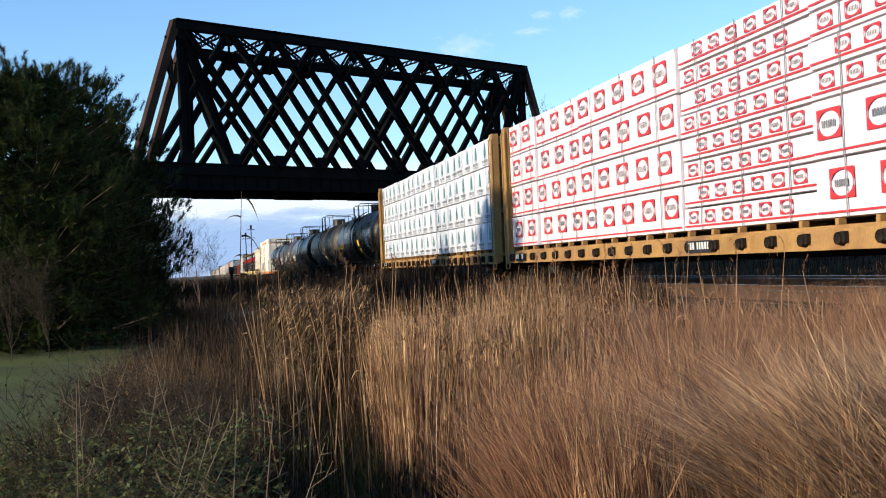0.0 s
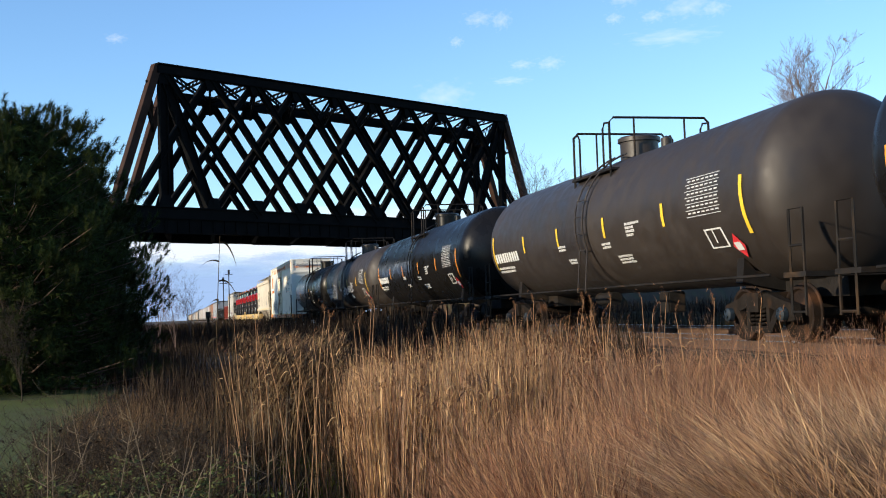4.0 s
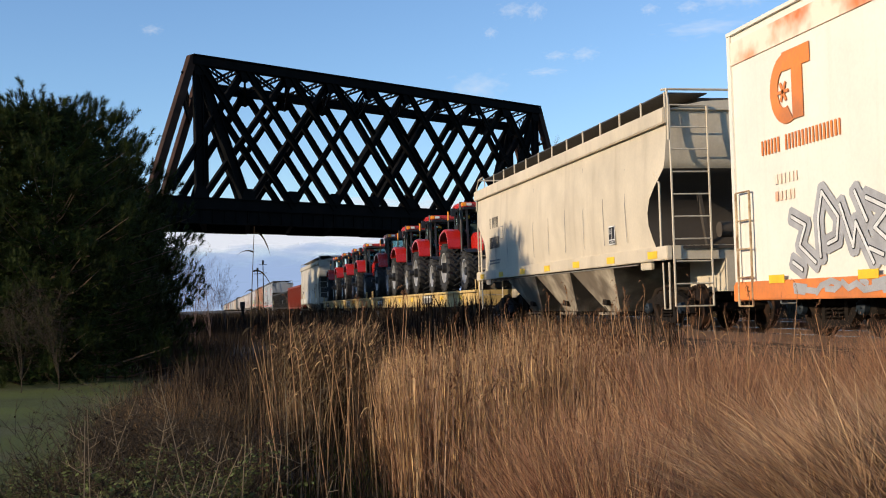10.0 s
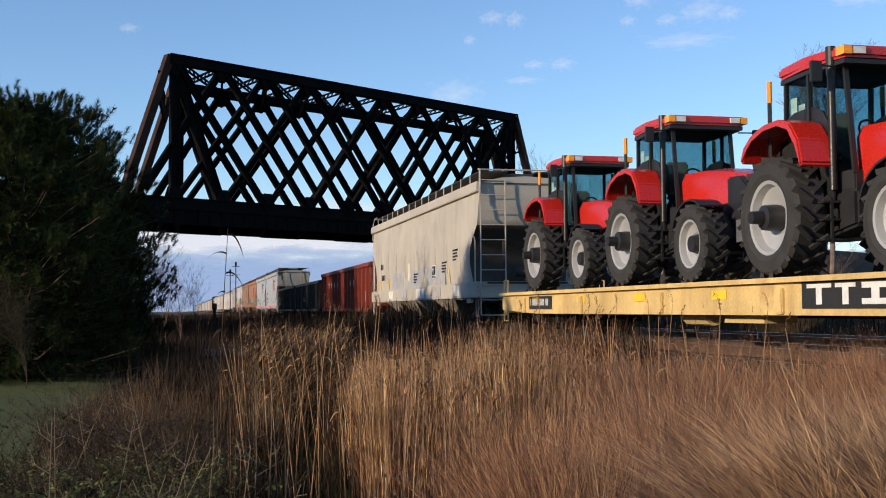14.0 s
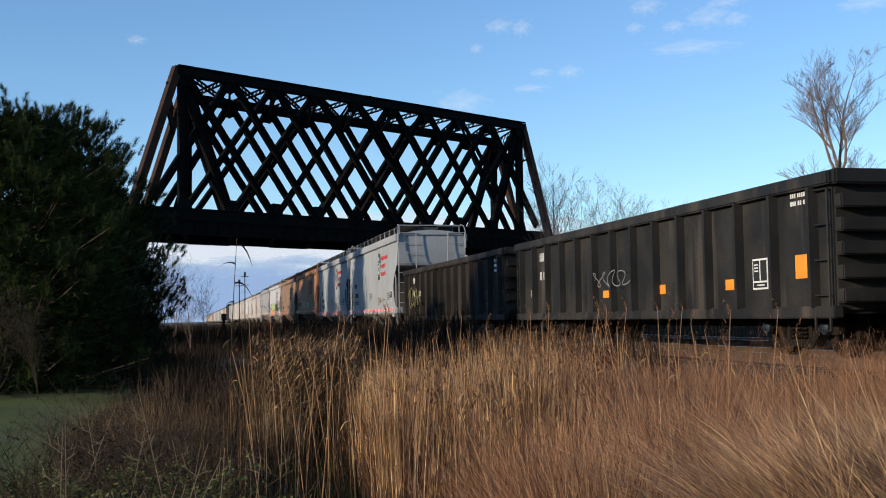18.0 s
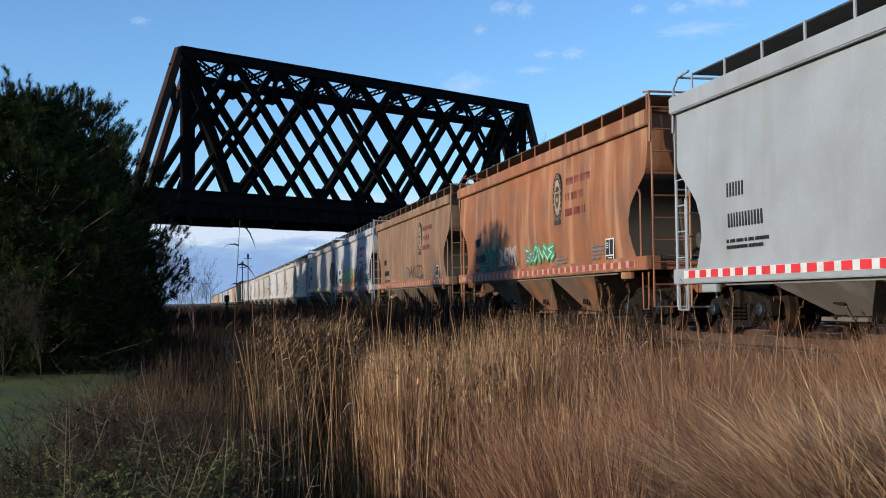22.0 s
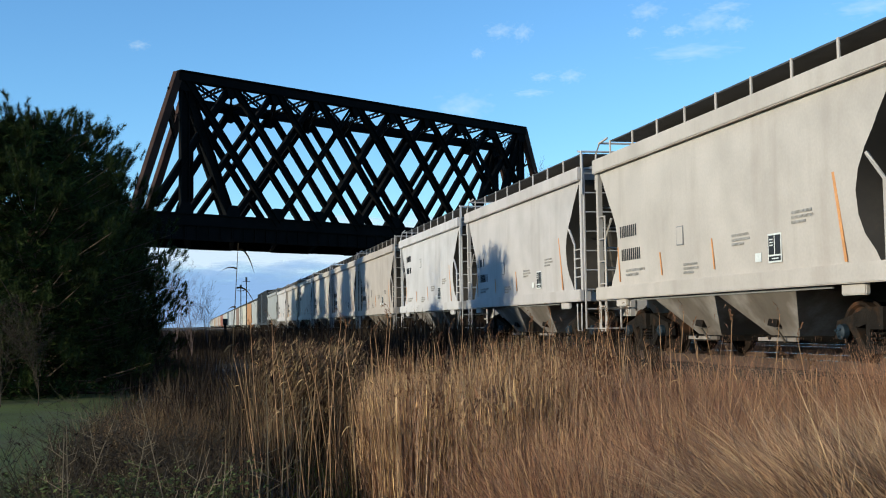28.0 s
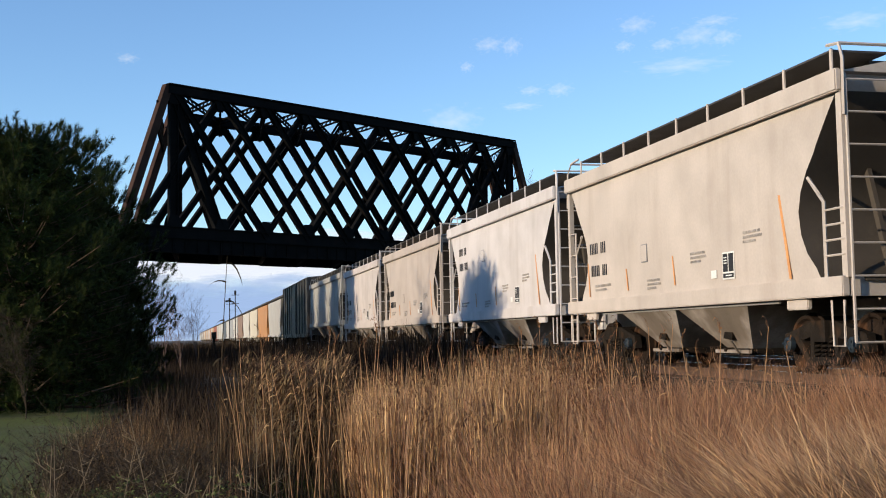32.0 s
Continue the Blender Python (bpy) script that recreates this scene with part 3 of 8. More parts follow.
class Truck:
    """Meshes of a two-axle bogie, shared by all cars."""
    made = None

    @classmethod
    def meshes(cls):
        if cls.made:
            return cls.made
        m = {}
        bm = bmesh.new()
        out = [(-1.18, 0.36), (-1.12, 0.62), (-0.75, 0.70), (-0.38, 0.80), (0.38, 0.80), (0.75, 0.70), (1.12, 0.62), (1.18, 0.36),
               (0.95, 0.34), (0.84, 0.46), (0.60, 0.52), (0.34, 0.58), (-0.34, 0.58), (-0.60, 0.52), (-0.84, 0.46), (-0.95, 0.34)]
        slab(bm, out, -0.07, 0.07, "x")
        slab(bm, [(-0.76, 0.50), (-0.60, 0.54), (-0.38, 0.27), (0.38, 0.27), (0.60, 0.54), (0.76, 0.50), (0.44, 0.15), (-0.44, 0.15)], -0.085, 0.085, "x")
        for k in (-0.33, 0.33):
            box(bm, -0.06, 0.06, k - 0.05, k + 0.05, 0.25, 0.60)
        m["sideframe"] = mesh_of(bm, "sideframe", M_TRUCK)
        bm = bmesh.new()
        for k in (-0.18, 0.0, 0.18):
            pts = [(0.0 + 0.065 * math.cos(a), k + 0.065 * math.sin(a), 0.27 + 0.32 * a / (10 * math.pi)) for a in [i * math.pi / 3 for i in range(31)]]
            rod(bm, pts, 0.018, 4)
        m["spring"] = mesh_of(bm, "spring", M_TRUCK)
        bm = bmesh.new()
        box(bm, -1.15, 1.15, -0.2, 0.2, 0.5, 0.82)
        m["bolster"] = mesh_of(bm, "bolster", M_TRUCK)
        bm = bmesh.new()
        lathe(bm, [(-1.12, 0), (-1.12, 0.075), (-0.8, 0.09), (0.8, 0.09), (1.12, 0.075), (1.12, 0)], 10, "x")
        m["axle"] = mesh_of(bm, "axle", M_TRUCK, True)
        bm = bmesh.new()
        lathe(bm, [(-0.07, 0), (-0.07, 0.13), (-0.03, 0.2), (-0.02, 0.37), (-0.065, 0.40), (-0.065, 0.455), (0.05, 0.46), (0.06, 0.50), (0.085, 0.50), (0.085, 0.40), (0.03, 0.36), (0.03, 0.2), (0.07, 0.13), (0.07, 0)], 26, "x")
        m["wheel"] = mesh_of(bm, "wheel", M_WHEEL, True)
        bm = bmesh.new()
        lathe(bm, [(-0.05, 0), (-0.05, 0.07), (-0.02, 0.115), (0.06, 0.12), (0.06, 0)], 14, "x")
        for a in range(3):
            c = a * 2.094
            lathe(bm, [(-0.07, 0), (-0.07, 0.02), (-0.04, 0.02)], 6, "x", (0, 0.06 * math.cos(c), 0.06 * math.sin(c)))
        m["bearing_cap"] = mesh_of(bm, "bearing_cap", M_CAP, True)
        cls.made = m
        return m




def trucks(car, half, near=True):
    """Two bogies at +-half from the middle."""
    m = Truck.meshes()
    for c in (-half, half):
        shared("bolster", m["bolster"], car, pose(0, c, 0))
        for s in (-1, 1):
            shared("sideframe", m["sideframe"], car, pose(s * 0.99, c, 0))
            shared("spring", m["spring"], car, pose(s * 1.02, c, 0))
        for a in (-0.89, 0.89):
            ax = shared("wheelset", m["axle"], car, pose(0, c + a, 0.46))
            for s in (-1, 1):
                shared("wheel", m["wheel"], ax, pose(s * 0.755, 0, 0, 0, 0, 0 if s < 0 else 180))
                if near:
                    shared("bearing_cap", m["bearing_cap"], ax, pose(s * 1.13, 0, 0, 0, 0, 0 if s < 0 else 180))


def coupler(car, y, s):
    bm = bmesh.new()
    box(bm, -0.08, 0.08, min(y, y + s * 0.5), max(y, y + s * 0.5), 0.78, 0.96)
    box(bm, -0.17, 0.17, min(y + s * 0.42, y + s * 0.68), max(y + s * 0.42, y + s * 0.68), 0.72, 1.02)
    part("coupler", bm, M_TRUCK, car, bevel=0.02)
    bm = bmesh.new()
    rod(bm, [(0.3, y, 0.8), (0.32, y + s * 0.3, 0.55), (0.2, y + s * 0.62, 0.42)], 0.025, 6)
    part("brake_hose", bm, M_TBLACK, car)


def ladder(car, x, y, z0, z1, wide, mat_, along=True, rungs=None, name="ladder"):
    """Two rails and their rungs, on a side (along) or an end."""
    bm = bmesh.new()
    n = rungs or max(2, int((z1 - z0) / 0.42))
    a = Vector((0, wide / 2, 0)) if along else Vector((wide / 2, 0, 0))
    c = Vector((x, y, 0))
    for s in (-1, 1):
        rod(bm, [c + a * s + Vector((0, 0, z0)), c + a * s + Vector((0, 0, z1))], 0.022, 5)
    for i in range(n + 1):
        z = Vector((0, 0, z0 + (z1 - z0) * i / n))
        rod(bm, [c - a + z, c + a + z], 0.016, 5)
    return part(name, bm, mat_, car)


def plate(car, name, y, z, w, h, mat_, x=-1.63, label=""):
    """A thin flat marking on the near side."""
    bm = bmesh.new()
    box(bm, x - 0.004, x + 0.004, y - w / 2, y + w / 2, z - h / 2, z + h / 2)
    return part(name, bm, mat_, car, label)


def bars(car, y, z, rows, mat_, x=-1.63, name="lettering", seed=0):
    """Unreadable lines of writing: rows of (width, height), broken into short bars; larger y is further left as seen."""
    rnd = random.Random(seed)
    bm = bmesh.new()
    for w, h in rows:
        p = 0.0
        while p < w - 0.02:
            q = min(w - p, h * (rnd.uniform(0.36, 0.5) if h < 0.2 else rnd.uniform(0.13, 0.20)))
            box(bm, x - 0.004, x + 0.004, y - p - q, y - p, z - h * 0.86, z)
            p += q + h * (0.3 if h < 0.2 else 0.21)
            if rnd.random() < 0.12:
                p += h * 0.5
        z -= h * 1.5
    return tagged(part(name, bm, mat_, car), kind="stuff")


def loft_body(car, levels, roof_rise, mat_, name="body", nx=7, grime=0):
    """A closed hopper shell: levels of (z, half width, end inset at each end, half length)."""
    bm = bmesh.new()
    rings = []
    for z, w, hl in levels:
        ys = [-hl + 2 * hl * i / nx for i in range(nx + 1)]
        ring = [bm.verts.new((-w, y, z)) for y in ys] + [bm.verts.new((w, y, z)) for y in reversed(ys)]
        rings.append(ring)
    for lv, (a, b) in enumerate(zip(rings, rings[1:])):
        k = len(a)
        for i in range(k):
            f = bm.faces.new((a[i], a[(i + 1) % k], b[(i + 1) % k], b[i]))
            # The lower end faces take the material with dust and shade in it.
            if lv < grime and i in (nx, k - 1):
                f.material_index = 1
    bm.faces.new(rings[0][::-1])
    # arched roof
    z, w, hl = levels[-1]
    top = rings[-1]
    prev = [(top[i], top[len(top) - 1 - i]) for i in range(nx + 1)]
    crown = []
    for i in range(nx + 1):
        y = -hl + 2 * hl * i / nx
        row = [prev[i][0]] + [bm.verts.new((w * c, y, z + roof_rise * (1 - c * c) ** 0.5 * (1 - abs(c) ** 3))) for c in (-0.85, -0.5, 0, 0.5, 0.85)] + [prev[i][1]]
        crown.append(row)
    for a, b in zip(crown, crown[1:]):
        for i in range(len(a) - 1):
            bm.faces.new((a[i], a[i + 1], b[i + 1], b[i]))
    bm.faces.new(crown[0])
    bm.faces.new(crown[-1][::-1])
    ob = part(name, bm, mat_, car, smooth=True)
    ob.data.materials.append(M_DUSTSHADE)
    return ob


def hopper(label, length, eave, bays, rusty=None, short=False, near=True, low=1.15, deep=0.26):
    """A covered hopper car; length is that of the roof, rusty names a worn paint."""
    car = thing("covered_hopper_car", label, "hopper car", "covered hopper cars of the train")
    pm = rusty or M_PAINT
    h = length / 2
    sill = low + deep
    W = 1.60
    if short:
        cut = [(0.0, 0.75, 0.0), (0.06, 0.86, 0.0), (0.14, 1.08, 0.0), (0.24, 1.22, 0.0), (0.36, 1.26, 0.0), (0.46, 1.18, 0.0), (0.56, 1.0, 0.0), (0.64, 0.8, 0.0), (0.70, 0.68, 0.0), (0.84, 0.36, 0.0), (0.92, 0.16, 0), (1.0, 0.12, 0.0)]
    else:
        cut = [(0.0, 0.85, 0.0), (0.08, 1.0, 0.0), (0.18, 1.15, 0.0), (0.28, 1.15, 0.0), (0.38, 1.0, 0.0), (0.46, 0.72, 0.0), (0.53, 0.42, 0.0), (0.58, 0.22, 0.0), (0.64, 0.16, 0.0), (0.8, 0.12, 0.0), (1.0, 0.10, 0.0)]
    levels = []
    for v, inset, _ in cut:
        bulge = 0.06 * math.sin(math.pi * min(1, v * 1.15)) if not short else 0.03 * math.sin(math.pi * v)
        levels.append((sill + (eave - sill) * v, W - 0.07 + bulge, h - inset))
    levels.append((eave + 0.02, W + 0.005, h - 0.02))
    loft_body(car, levels, 0.22, pm, grime=10 if short else 7)
    # eave rail, side sills, end frames
    for s in (-1, 1):
        bm = bmesh.new()
        box(bm, s * W - 0.05, s * W + 0.05, -h, h, eave - 0.26, eave + 0.06)
        part("eave_rail", bm, pm, car, bevel=0.02)
        bm = bmesh.new()
        box(bm, s * (W - 0.02) - 0.06, s * (W - 0.02) + 0.06, -h + 0.05, h - 0.05, low, sill + 0.02)
        part("side_sill", bm, pm, car, bevel=0.015)
        bm = bmesh.new()
        box(bm, -1.5, 1.5, s * (h - 0.15) - 0.1, s * (h - 0.15) + 0.1, low, sill + 0.02)
        box(bm, -0.4, 0.4, s * h - (1.8 if s > 0 else 0), s * h + (0 if s > 0 else 1.8), 0.78, low)
        part("end_sill", bm, pm, car)
        coupler(car, s * h, s)
        for x in (-1, 1):
            if short:
                bm = bmesh.new()
                beam(bm, (x * 1.52, s * (h - 0.08), sill), (x * 1.52, s * (h - 0.08), eave), 0.13, 0.1)
                part("corner_post", bm, pm, car)
                bm = bmesh.new()
                rod(bm, [(x * 1.57, s * (h - 0.95), eave - 1.35), (x * 1.57, s * (h - 0.55), eave - 1.75), (x * 1.57, s * (h - 0.55), sill)], 0.03, 5)
                part("grab_rail", bm, pm, car)
                if x * s > 0:
                    for k in range(4):
                        bm = bmesh.new()
                        z = sill + 0.32 + k * (eave - 2.2 - sill) / 3
                        rod(bm, [(x * 1.57, s * (h - 0.56), z), (x * 1.57, s * (h - 0.06), z)], 0.016, 5)
                        part("rung", bm, pm, car)
                ladder(car, x * 1.08, s * (h + 0.02), 0.5, eave - 0.1, 0.86, pm, False, None, "end_ladder")
                if x * s < 0:
                    ladder(car, x * 1.56, s * (h - 0.3), 0.5, sill + 1.6, 0.42, pm)
            else:
                ladder(car, x * 1.12, s * (h + 0.03), 0.5, eave + 0.1, 0.8, pm, False, None, "end_ladder")
                if x * s < 0:
                    ladder(car, x * 1.56, s * (h - 0.32), 0.45, sill + 1.7, 0.44, pm)
                bm = bmesh.new()
                rod(bm, [(x * 1.57, s * (h - 0.75), sill + 1.55), (x * 1.57, s * (h - 0.5), sill + 1.3), (x * 1.57, s * (h - 0.5), sill)], 0.026, 5)
                part("grab_rail", bm, pm, car)
            bm = bmesh.new()
            rod(bm, [(x * 1.56, s * (h - 0.46), low - 0.05), (x * 1.56, s * (h - 0.44), 0.45), (x * 1.56, s * (h - 0.16), 0.45), (x * 1.56, s * (h - 0.14), low - 0.05)], 0.02, 5)
            part("stirrup", bm, pm, car)
            bm = bmesh.new()
            box(bm, x * 1.52 - 0.04, x * 1.52 + 0.04, s * h - (1.7 if s > 0 else -1.1), s * h - (1.1 if s > 0 else -1.7), low - 0.16, low + 0.02)
            part("jacking_pad", bm, pm, car, bevel=0.015)
        bm = bmesh.new()
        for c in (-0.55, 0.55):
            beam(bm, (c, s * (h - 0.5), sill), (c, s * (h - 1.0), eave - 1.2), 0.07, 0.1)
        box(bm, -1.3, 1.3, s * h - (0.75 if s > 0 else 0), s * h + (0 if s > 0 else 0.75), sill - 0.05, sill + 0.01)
        part("end_frame", bm, M_DUSTSHADE, car)
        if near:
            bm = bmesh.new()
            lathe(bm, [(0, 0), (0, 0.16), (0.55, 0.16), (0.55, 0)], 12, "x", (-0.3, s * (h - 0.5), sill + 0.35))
            part("brake_cylinder", bm, M_DUSTSHADE, car, smooth=True)
    # discharge bays below the sill
    for i in range(bays):
        gap = (length - (6.0 if short else 7.0)) / bays
        c = (i - (bays - 1) / 2) * gap
        hw = 0.47 * gap
        bm = bmesh.new()
        up = [bm.verts.new(p) for p in ((-1.52, c - hw, low + 0.04), (1.52, c - hw, low + 0.04), (1.52, c + hw, low + 0.04), (-1.52, c + hw, low + 0.04))]
        mid = [bm.verts.new(p) for p in ((-1.48, c - hw, low - 0.06), (1.48, c - hw, low - 0.06), (1.48, c + hw, low - 0.06), (-1.48, c + hw, low - 0.06))]
        dn = [bm.verts.new(p) for p in ((-0.95, c - 0.45, 0.38), (0.95, c - 0.45, 0.38), (0.95, c + 0.45, 0.38), (-0.95, c + 0.45, 0.38))]
        for a, b in ((up, mid), (mid, dn)):
            for k in range(4):
                bm.faces.new((a[k], a[(k + 1) % 4], b[(k + 1) % 4], b[k]))
        bm.faces.new(up[::-1])
        bm.faces.new(dn)
        bay = part("discharge_bay", bm, M_BAYGRIME, car)
        bm = bmesh.new()
        box(bm, -1.05, 1.05, c - 0.5, c + 0.5, 0.27, 0.38)
        rod(bm, [(-1.15, c + 0.2, 0.36), (1.15, c + 0.2, 0.36)], 0.04, 6)
        part("outlet_gate", bm, M_TRUCK, bay)
        bm = bmesh.new()
        box(bm, -1.12, -1.06, c - 0.62, c + 0.62, 0.30, 0.36)
        part("gate_rail", bm, M_BAYGRIME, bay)
        bm = bmesh.new()
        rod(bm, [(-1.16, c - 0.35, 0.30), (-1.34, c - 0.42, 0.52)], 0.02, 5)
        part("gate_lever", bm, M_BAYGRIME, bay)
        bm = bmesh.new()
        slab(bm, [(c - 0.16, 0.66), (c + 0.14, 0.68), (c + 0.2, 0.56), (c - 0.1, 0.53)], -1.17, -1.0, "x")
        part("poke_hole_cover", bm, M_TRUCK, bay)
    bm = bmesh.new()
    box(bm, -0.28, 0.28, -h + 1.2, h - 1.2, 0.62, 0.9)
    part("centre_sill", bm, M_DARK, car)
    # running boards on brackets along the roof, with a hatch trough between
    bm = bmesh.new()
    for s in (-1, 1):
        box(bm, s * 0.92 - 0.46, s * 0.92 + 0.46, -h + 0.5, h - 0.5, eave + 0.42, eave + 0.45)
    part("running_board", bm, M_MESH, car, "dark open steel grating")
    bm = bmesh.new()
    box(bm, -0.5, 0.5, -h + 0.9, h - 0.9, eave + 0.1, eave + 0.42)
    part("hatch_trough", bm, M_MESH, car)
    if near:
        bm = bmesh.new()
        rod(bm, [(-1.5, -h + 2.0, low - 0.03), (-1.5, h - 2.0, low - 0.03)], 0.022, 6)
        part("train_pipe", bm, M_GALV, car)
    n = int(length / 1.35)
    bm = bmesh.new()
    box(bm, -0.012, 0.012, -0.028, 0.028, 0.02, 0.46)
    post = mesh_of(bm, "bracket", pm)
    for i in range(n + 1):
        y = -h + 0.5 + (length - 1.0) * i / n
        for s in (-1, 1):
            shared("bracket", post, car, pose(s * 1.385, y, eave))
    for s in (-1, 1):
        bm = bmesh.new()
        for x in (-1, 1):
            rod(bm, [(x * 1.45, s * (h - 0.5), eave + 0.5), (x * 1.5, s * (h - 0.12), eave + 0.44), (x * 1.54, s * (h + 0.02), eave + 0.2), (x * 1.56, s * (h + 0.03), eave - 0.6)], 0.026, 5)
        rod(bm, [(-1.5, s * (h - 0.12), eave + 0.44), (1.5, s * (h - 0.12), eave + 0.44)], 0.026, 5)
        part("roof_grab", bm, pm, car)
    trucks(car, h - 1.55, near)
    return car


def tank_car(label, length, brown=False, yellow=False):
    car = thing("tank_car", label, "tank car", "tank cars of the train")
    tm = M_TANKBROWN if brown else M_TANK
    r, cz, h = 1.55, 2.52, length / 2
    bm = bmesh.new()
    hd = 0.75
    prof = [(-h, 0)]
    for i in range(1, 9):
        a = math.pi / 2 * i / 8
        prof.append((-h + hd * (1 - math.cos(a)), r * math.sin(a)))
    prof += [(-h + hd + 0.04, r), (-0.32, r), (-0.3, r + 0.012), (0.3, r + 0.012), (0.32, r), (h - hd - 0.04, r)]
    for i in range(8, 0, -1):
        a = math.pi / 2 * i / 8
        prof.append((h - hd * (1 - math.cos(a)), r * math.sin(a)))
    prof.append((h, 0))
    lathe(bm, prof, 48, "y", (0, 0, cz))
    part("tank", bm, tm, car, smooth=True)
    for y in (-h * 0.02,):
        bm = bmesh.new()
        lathe(bm, [(-0.05, r + 0.002), (-0.05, r + 0.012), (0.05, r + 0.012), (0.05, r + 0.002)], 48, "y", (0, y, cz))
        part("weld_band", bm, tm, car)
    # manway, valves, platform and rails
    bm = bmesh.new()
    mr = 0.27 if yellow else 0.44
    lathe(bm, [(cz + r - 0.1, mr), (cz + r + 0.36, mr), (cz + r + 0.36, mr * 1.12), (cz + r + 0.45, mr * 1.12), (cz + r + 0.48, mr), (cz + r + 0.48, 0)], 22, "z", (0, 0.3, 0))
    part("manway", bm, tm, car, smooth=True)
    bm = bmesh.new()
    lathe(bm, [(cz + r - 0.05, 0.16), (cz + r + 0.4, 0.16), (cz + r + 0.45, 0.2), (cz + r + 0.5, 0.0)], 14, "z", (0, 0.95, 0))
    part("valve", bm, tm, car, smooth=True)
    bm = bmesh.new()
    lathe(bm, [(cz + r - 0.05, 0.12), (cz + r + 0.3, 0.12), (cz + r + 0.36, 0.0)], 12, "z", (0.2, -0.75, 0))
    part("valve", bm, tm, car, smooth=True)
    top = cz + r
    for y, back in ((-0.85, 0.4), (1.45, -0.4)):
        bm = bmesh.new()
        zt = top + (0.48 if yellow else 0.74)
        rod(bm, [(-1.18, y, top - 0.6), (-1.18, y, zt - 0.1), (-1.08, y, zt), (1.08, y, zt), (1.18, y, zt - 0.1), (1.18, y, top - 0.6)], 0.028, 6)
        for x in (-1.18, 1.18):
            rod(bm, [(x, y, zt - 0.12), (x, y + back * 0.7, zt - 0.08), (x, y + back, zt - 0.2), (x, y + back, top - 0.4)], 0.024, 6)
        for x in (-0.6, 0.6):
            rod(bm, [(x, y, zt), (x, y, top - 0.25)], 0.022, 6)
        part("railing", bm, M_DARK, car)
    for s in (-1, 1):
        bm = bmesh.new()
        box(bm, s * 1.02 - 0.2, s * 1.02 + 0.2, -0.95, 1.55, top - 0.42, top - 0.37)
        for y in (-0.8, 0.3, 1.4):
            beam(bm, (s * 0.8, y, top - 0.36), (s * 1.2, y, top - 0.41), 0.05)
        part("platform", bm, M_DARK, car)
        # ladder that follows the curve
        bm = bmesh.new()
        for y in (-0.24, 0.24):
            pts = [(s * (r + 0.12) * math.cos(radians(a)), y, cz + (r + 0.12) * math.sin(radians(a))) for a in range(-20, 75, 8)]
            rod(bm, [(s * (r + 0.1), y, 1.0)] + pts, 0.022, 5)
        for a in range(-20, 75, 13):
            c, d = s * (r + 0.12) * math.cos(radians(a)), cz + (r + 0.12) * math.sin(radians(a))
            rod(bm, [(c, -0.24, d), (c, 0.24, d)], 0.016, 5)
        part("ladder", bm, tm, car)
        bm = bmesh.new()
        rod(bm, [(s * 1.46, -h + 0.5, 1.08), (s * 1.46, h - 0.5, 1.08)], 0.025, 5)
        part("side_rail", bm, M_DARK, car)
    for s in (-1, 1):
        bm = bmesh.new()
        box(bm, -0.35, 0.35, s * h - (3.0 if s > 0 else -0.1), s * h + (-0.1 + 0.4 if s > 0 else 3.0), 0.72, 1.05)
        part("stub_sill", bm, M_DARK, car)
        bm = bmesh.new()
        box(bm, -1.45, 1.45, s * (h + 0.2) - 0.32, s * (h + 0.2) + 0.32, 1.02, 1.10)
        part("end_platform", bm, M_DARK, car)
        bm = bmesh.new()
        slab(bm, [(-1.15, 1.0), (-1.1, 1.42), (-0.9, 1.2), (0, 1.0), (0.9, 1.2), (1.1, 1.42), (1.15, 1.0), (0.4, 0.85), (-0.4, 0.85)], s * (h - 2.1) - 0.12, s * (h - 2.1) + 0.12, "y")
        part("saddle", bm, M_DARK, car)
        for x in (-1, 1):
            bm = bmesh.new()
            rod(bm, [(x * 1.42, s * (h + 0.45), 0.45), (x * 1.42, s * (h + 0.45), 2.05), (x * 1.42, s * (h + 0.05), 2.05), (x * 1.42, s * (h + 0.05), 0.45)], 0.024, 5)
            rod(bm, [(x * 1.42, s * (h + 0.45), 0.5), (x * 1.42, s * (h + 0.05), 0.5)], 0.02, 5)
            rod(bm, [(x * 1.42, s * (h + 0.45), 1.5), (x * 1.42, s * (h + 0.05), 1.5)], 0.02, 5)
            part("end_grab", bm, M_DARK, car)
        coupler(car, s * (h + 0.3), s)
    bm = bmesh.new()
    box(bm, -0.2, 0.2, -1.4, -0.9, 0.5, 0.95)
    part("outlet_valve", bm, M_DARK, car, bevel=0.03)
    bm = bmesh.new()
    lathe(bm, [(-0.5, 0), (-0.5, 0.15), (0.5, 0.15), (0.5, 0)], 14, "y", (-0.4, 1.6, 0.86))
    part("air_reservoir", bm, M_DARK, car, smooth=True)
    # curved reflective stripes, data panels and marks

    def curved(name, y, w, a0, a1, mat_, slant=0.0):
        bm = bmesh.new()
        n = max(2, int(abs(a1 - a0) / 6))
        rows = arc(y, w, r + 0.012, a0, a1, cz, n)
        left, right = [], []
        for i, (x, z) in enumerate(rows):
            o = slant * i / n
            left.append(bm.verts.new((x, y - w / 2 + o, z)))
            right.append(bm.verts.new((x, y + w / 2 + o, z)))
        for i in range(n):
            bm.faces.new((left[i], right[i], right[i + 1], left[i + 1]))
        return part(name, bm, mat_, car)
    stripe = M_YELLOW if brown else M_ORANGE
    low = 4 if yellow else 0
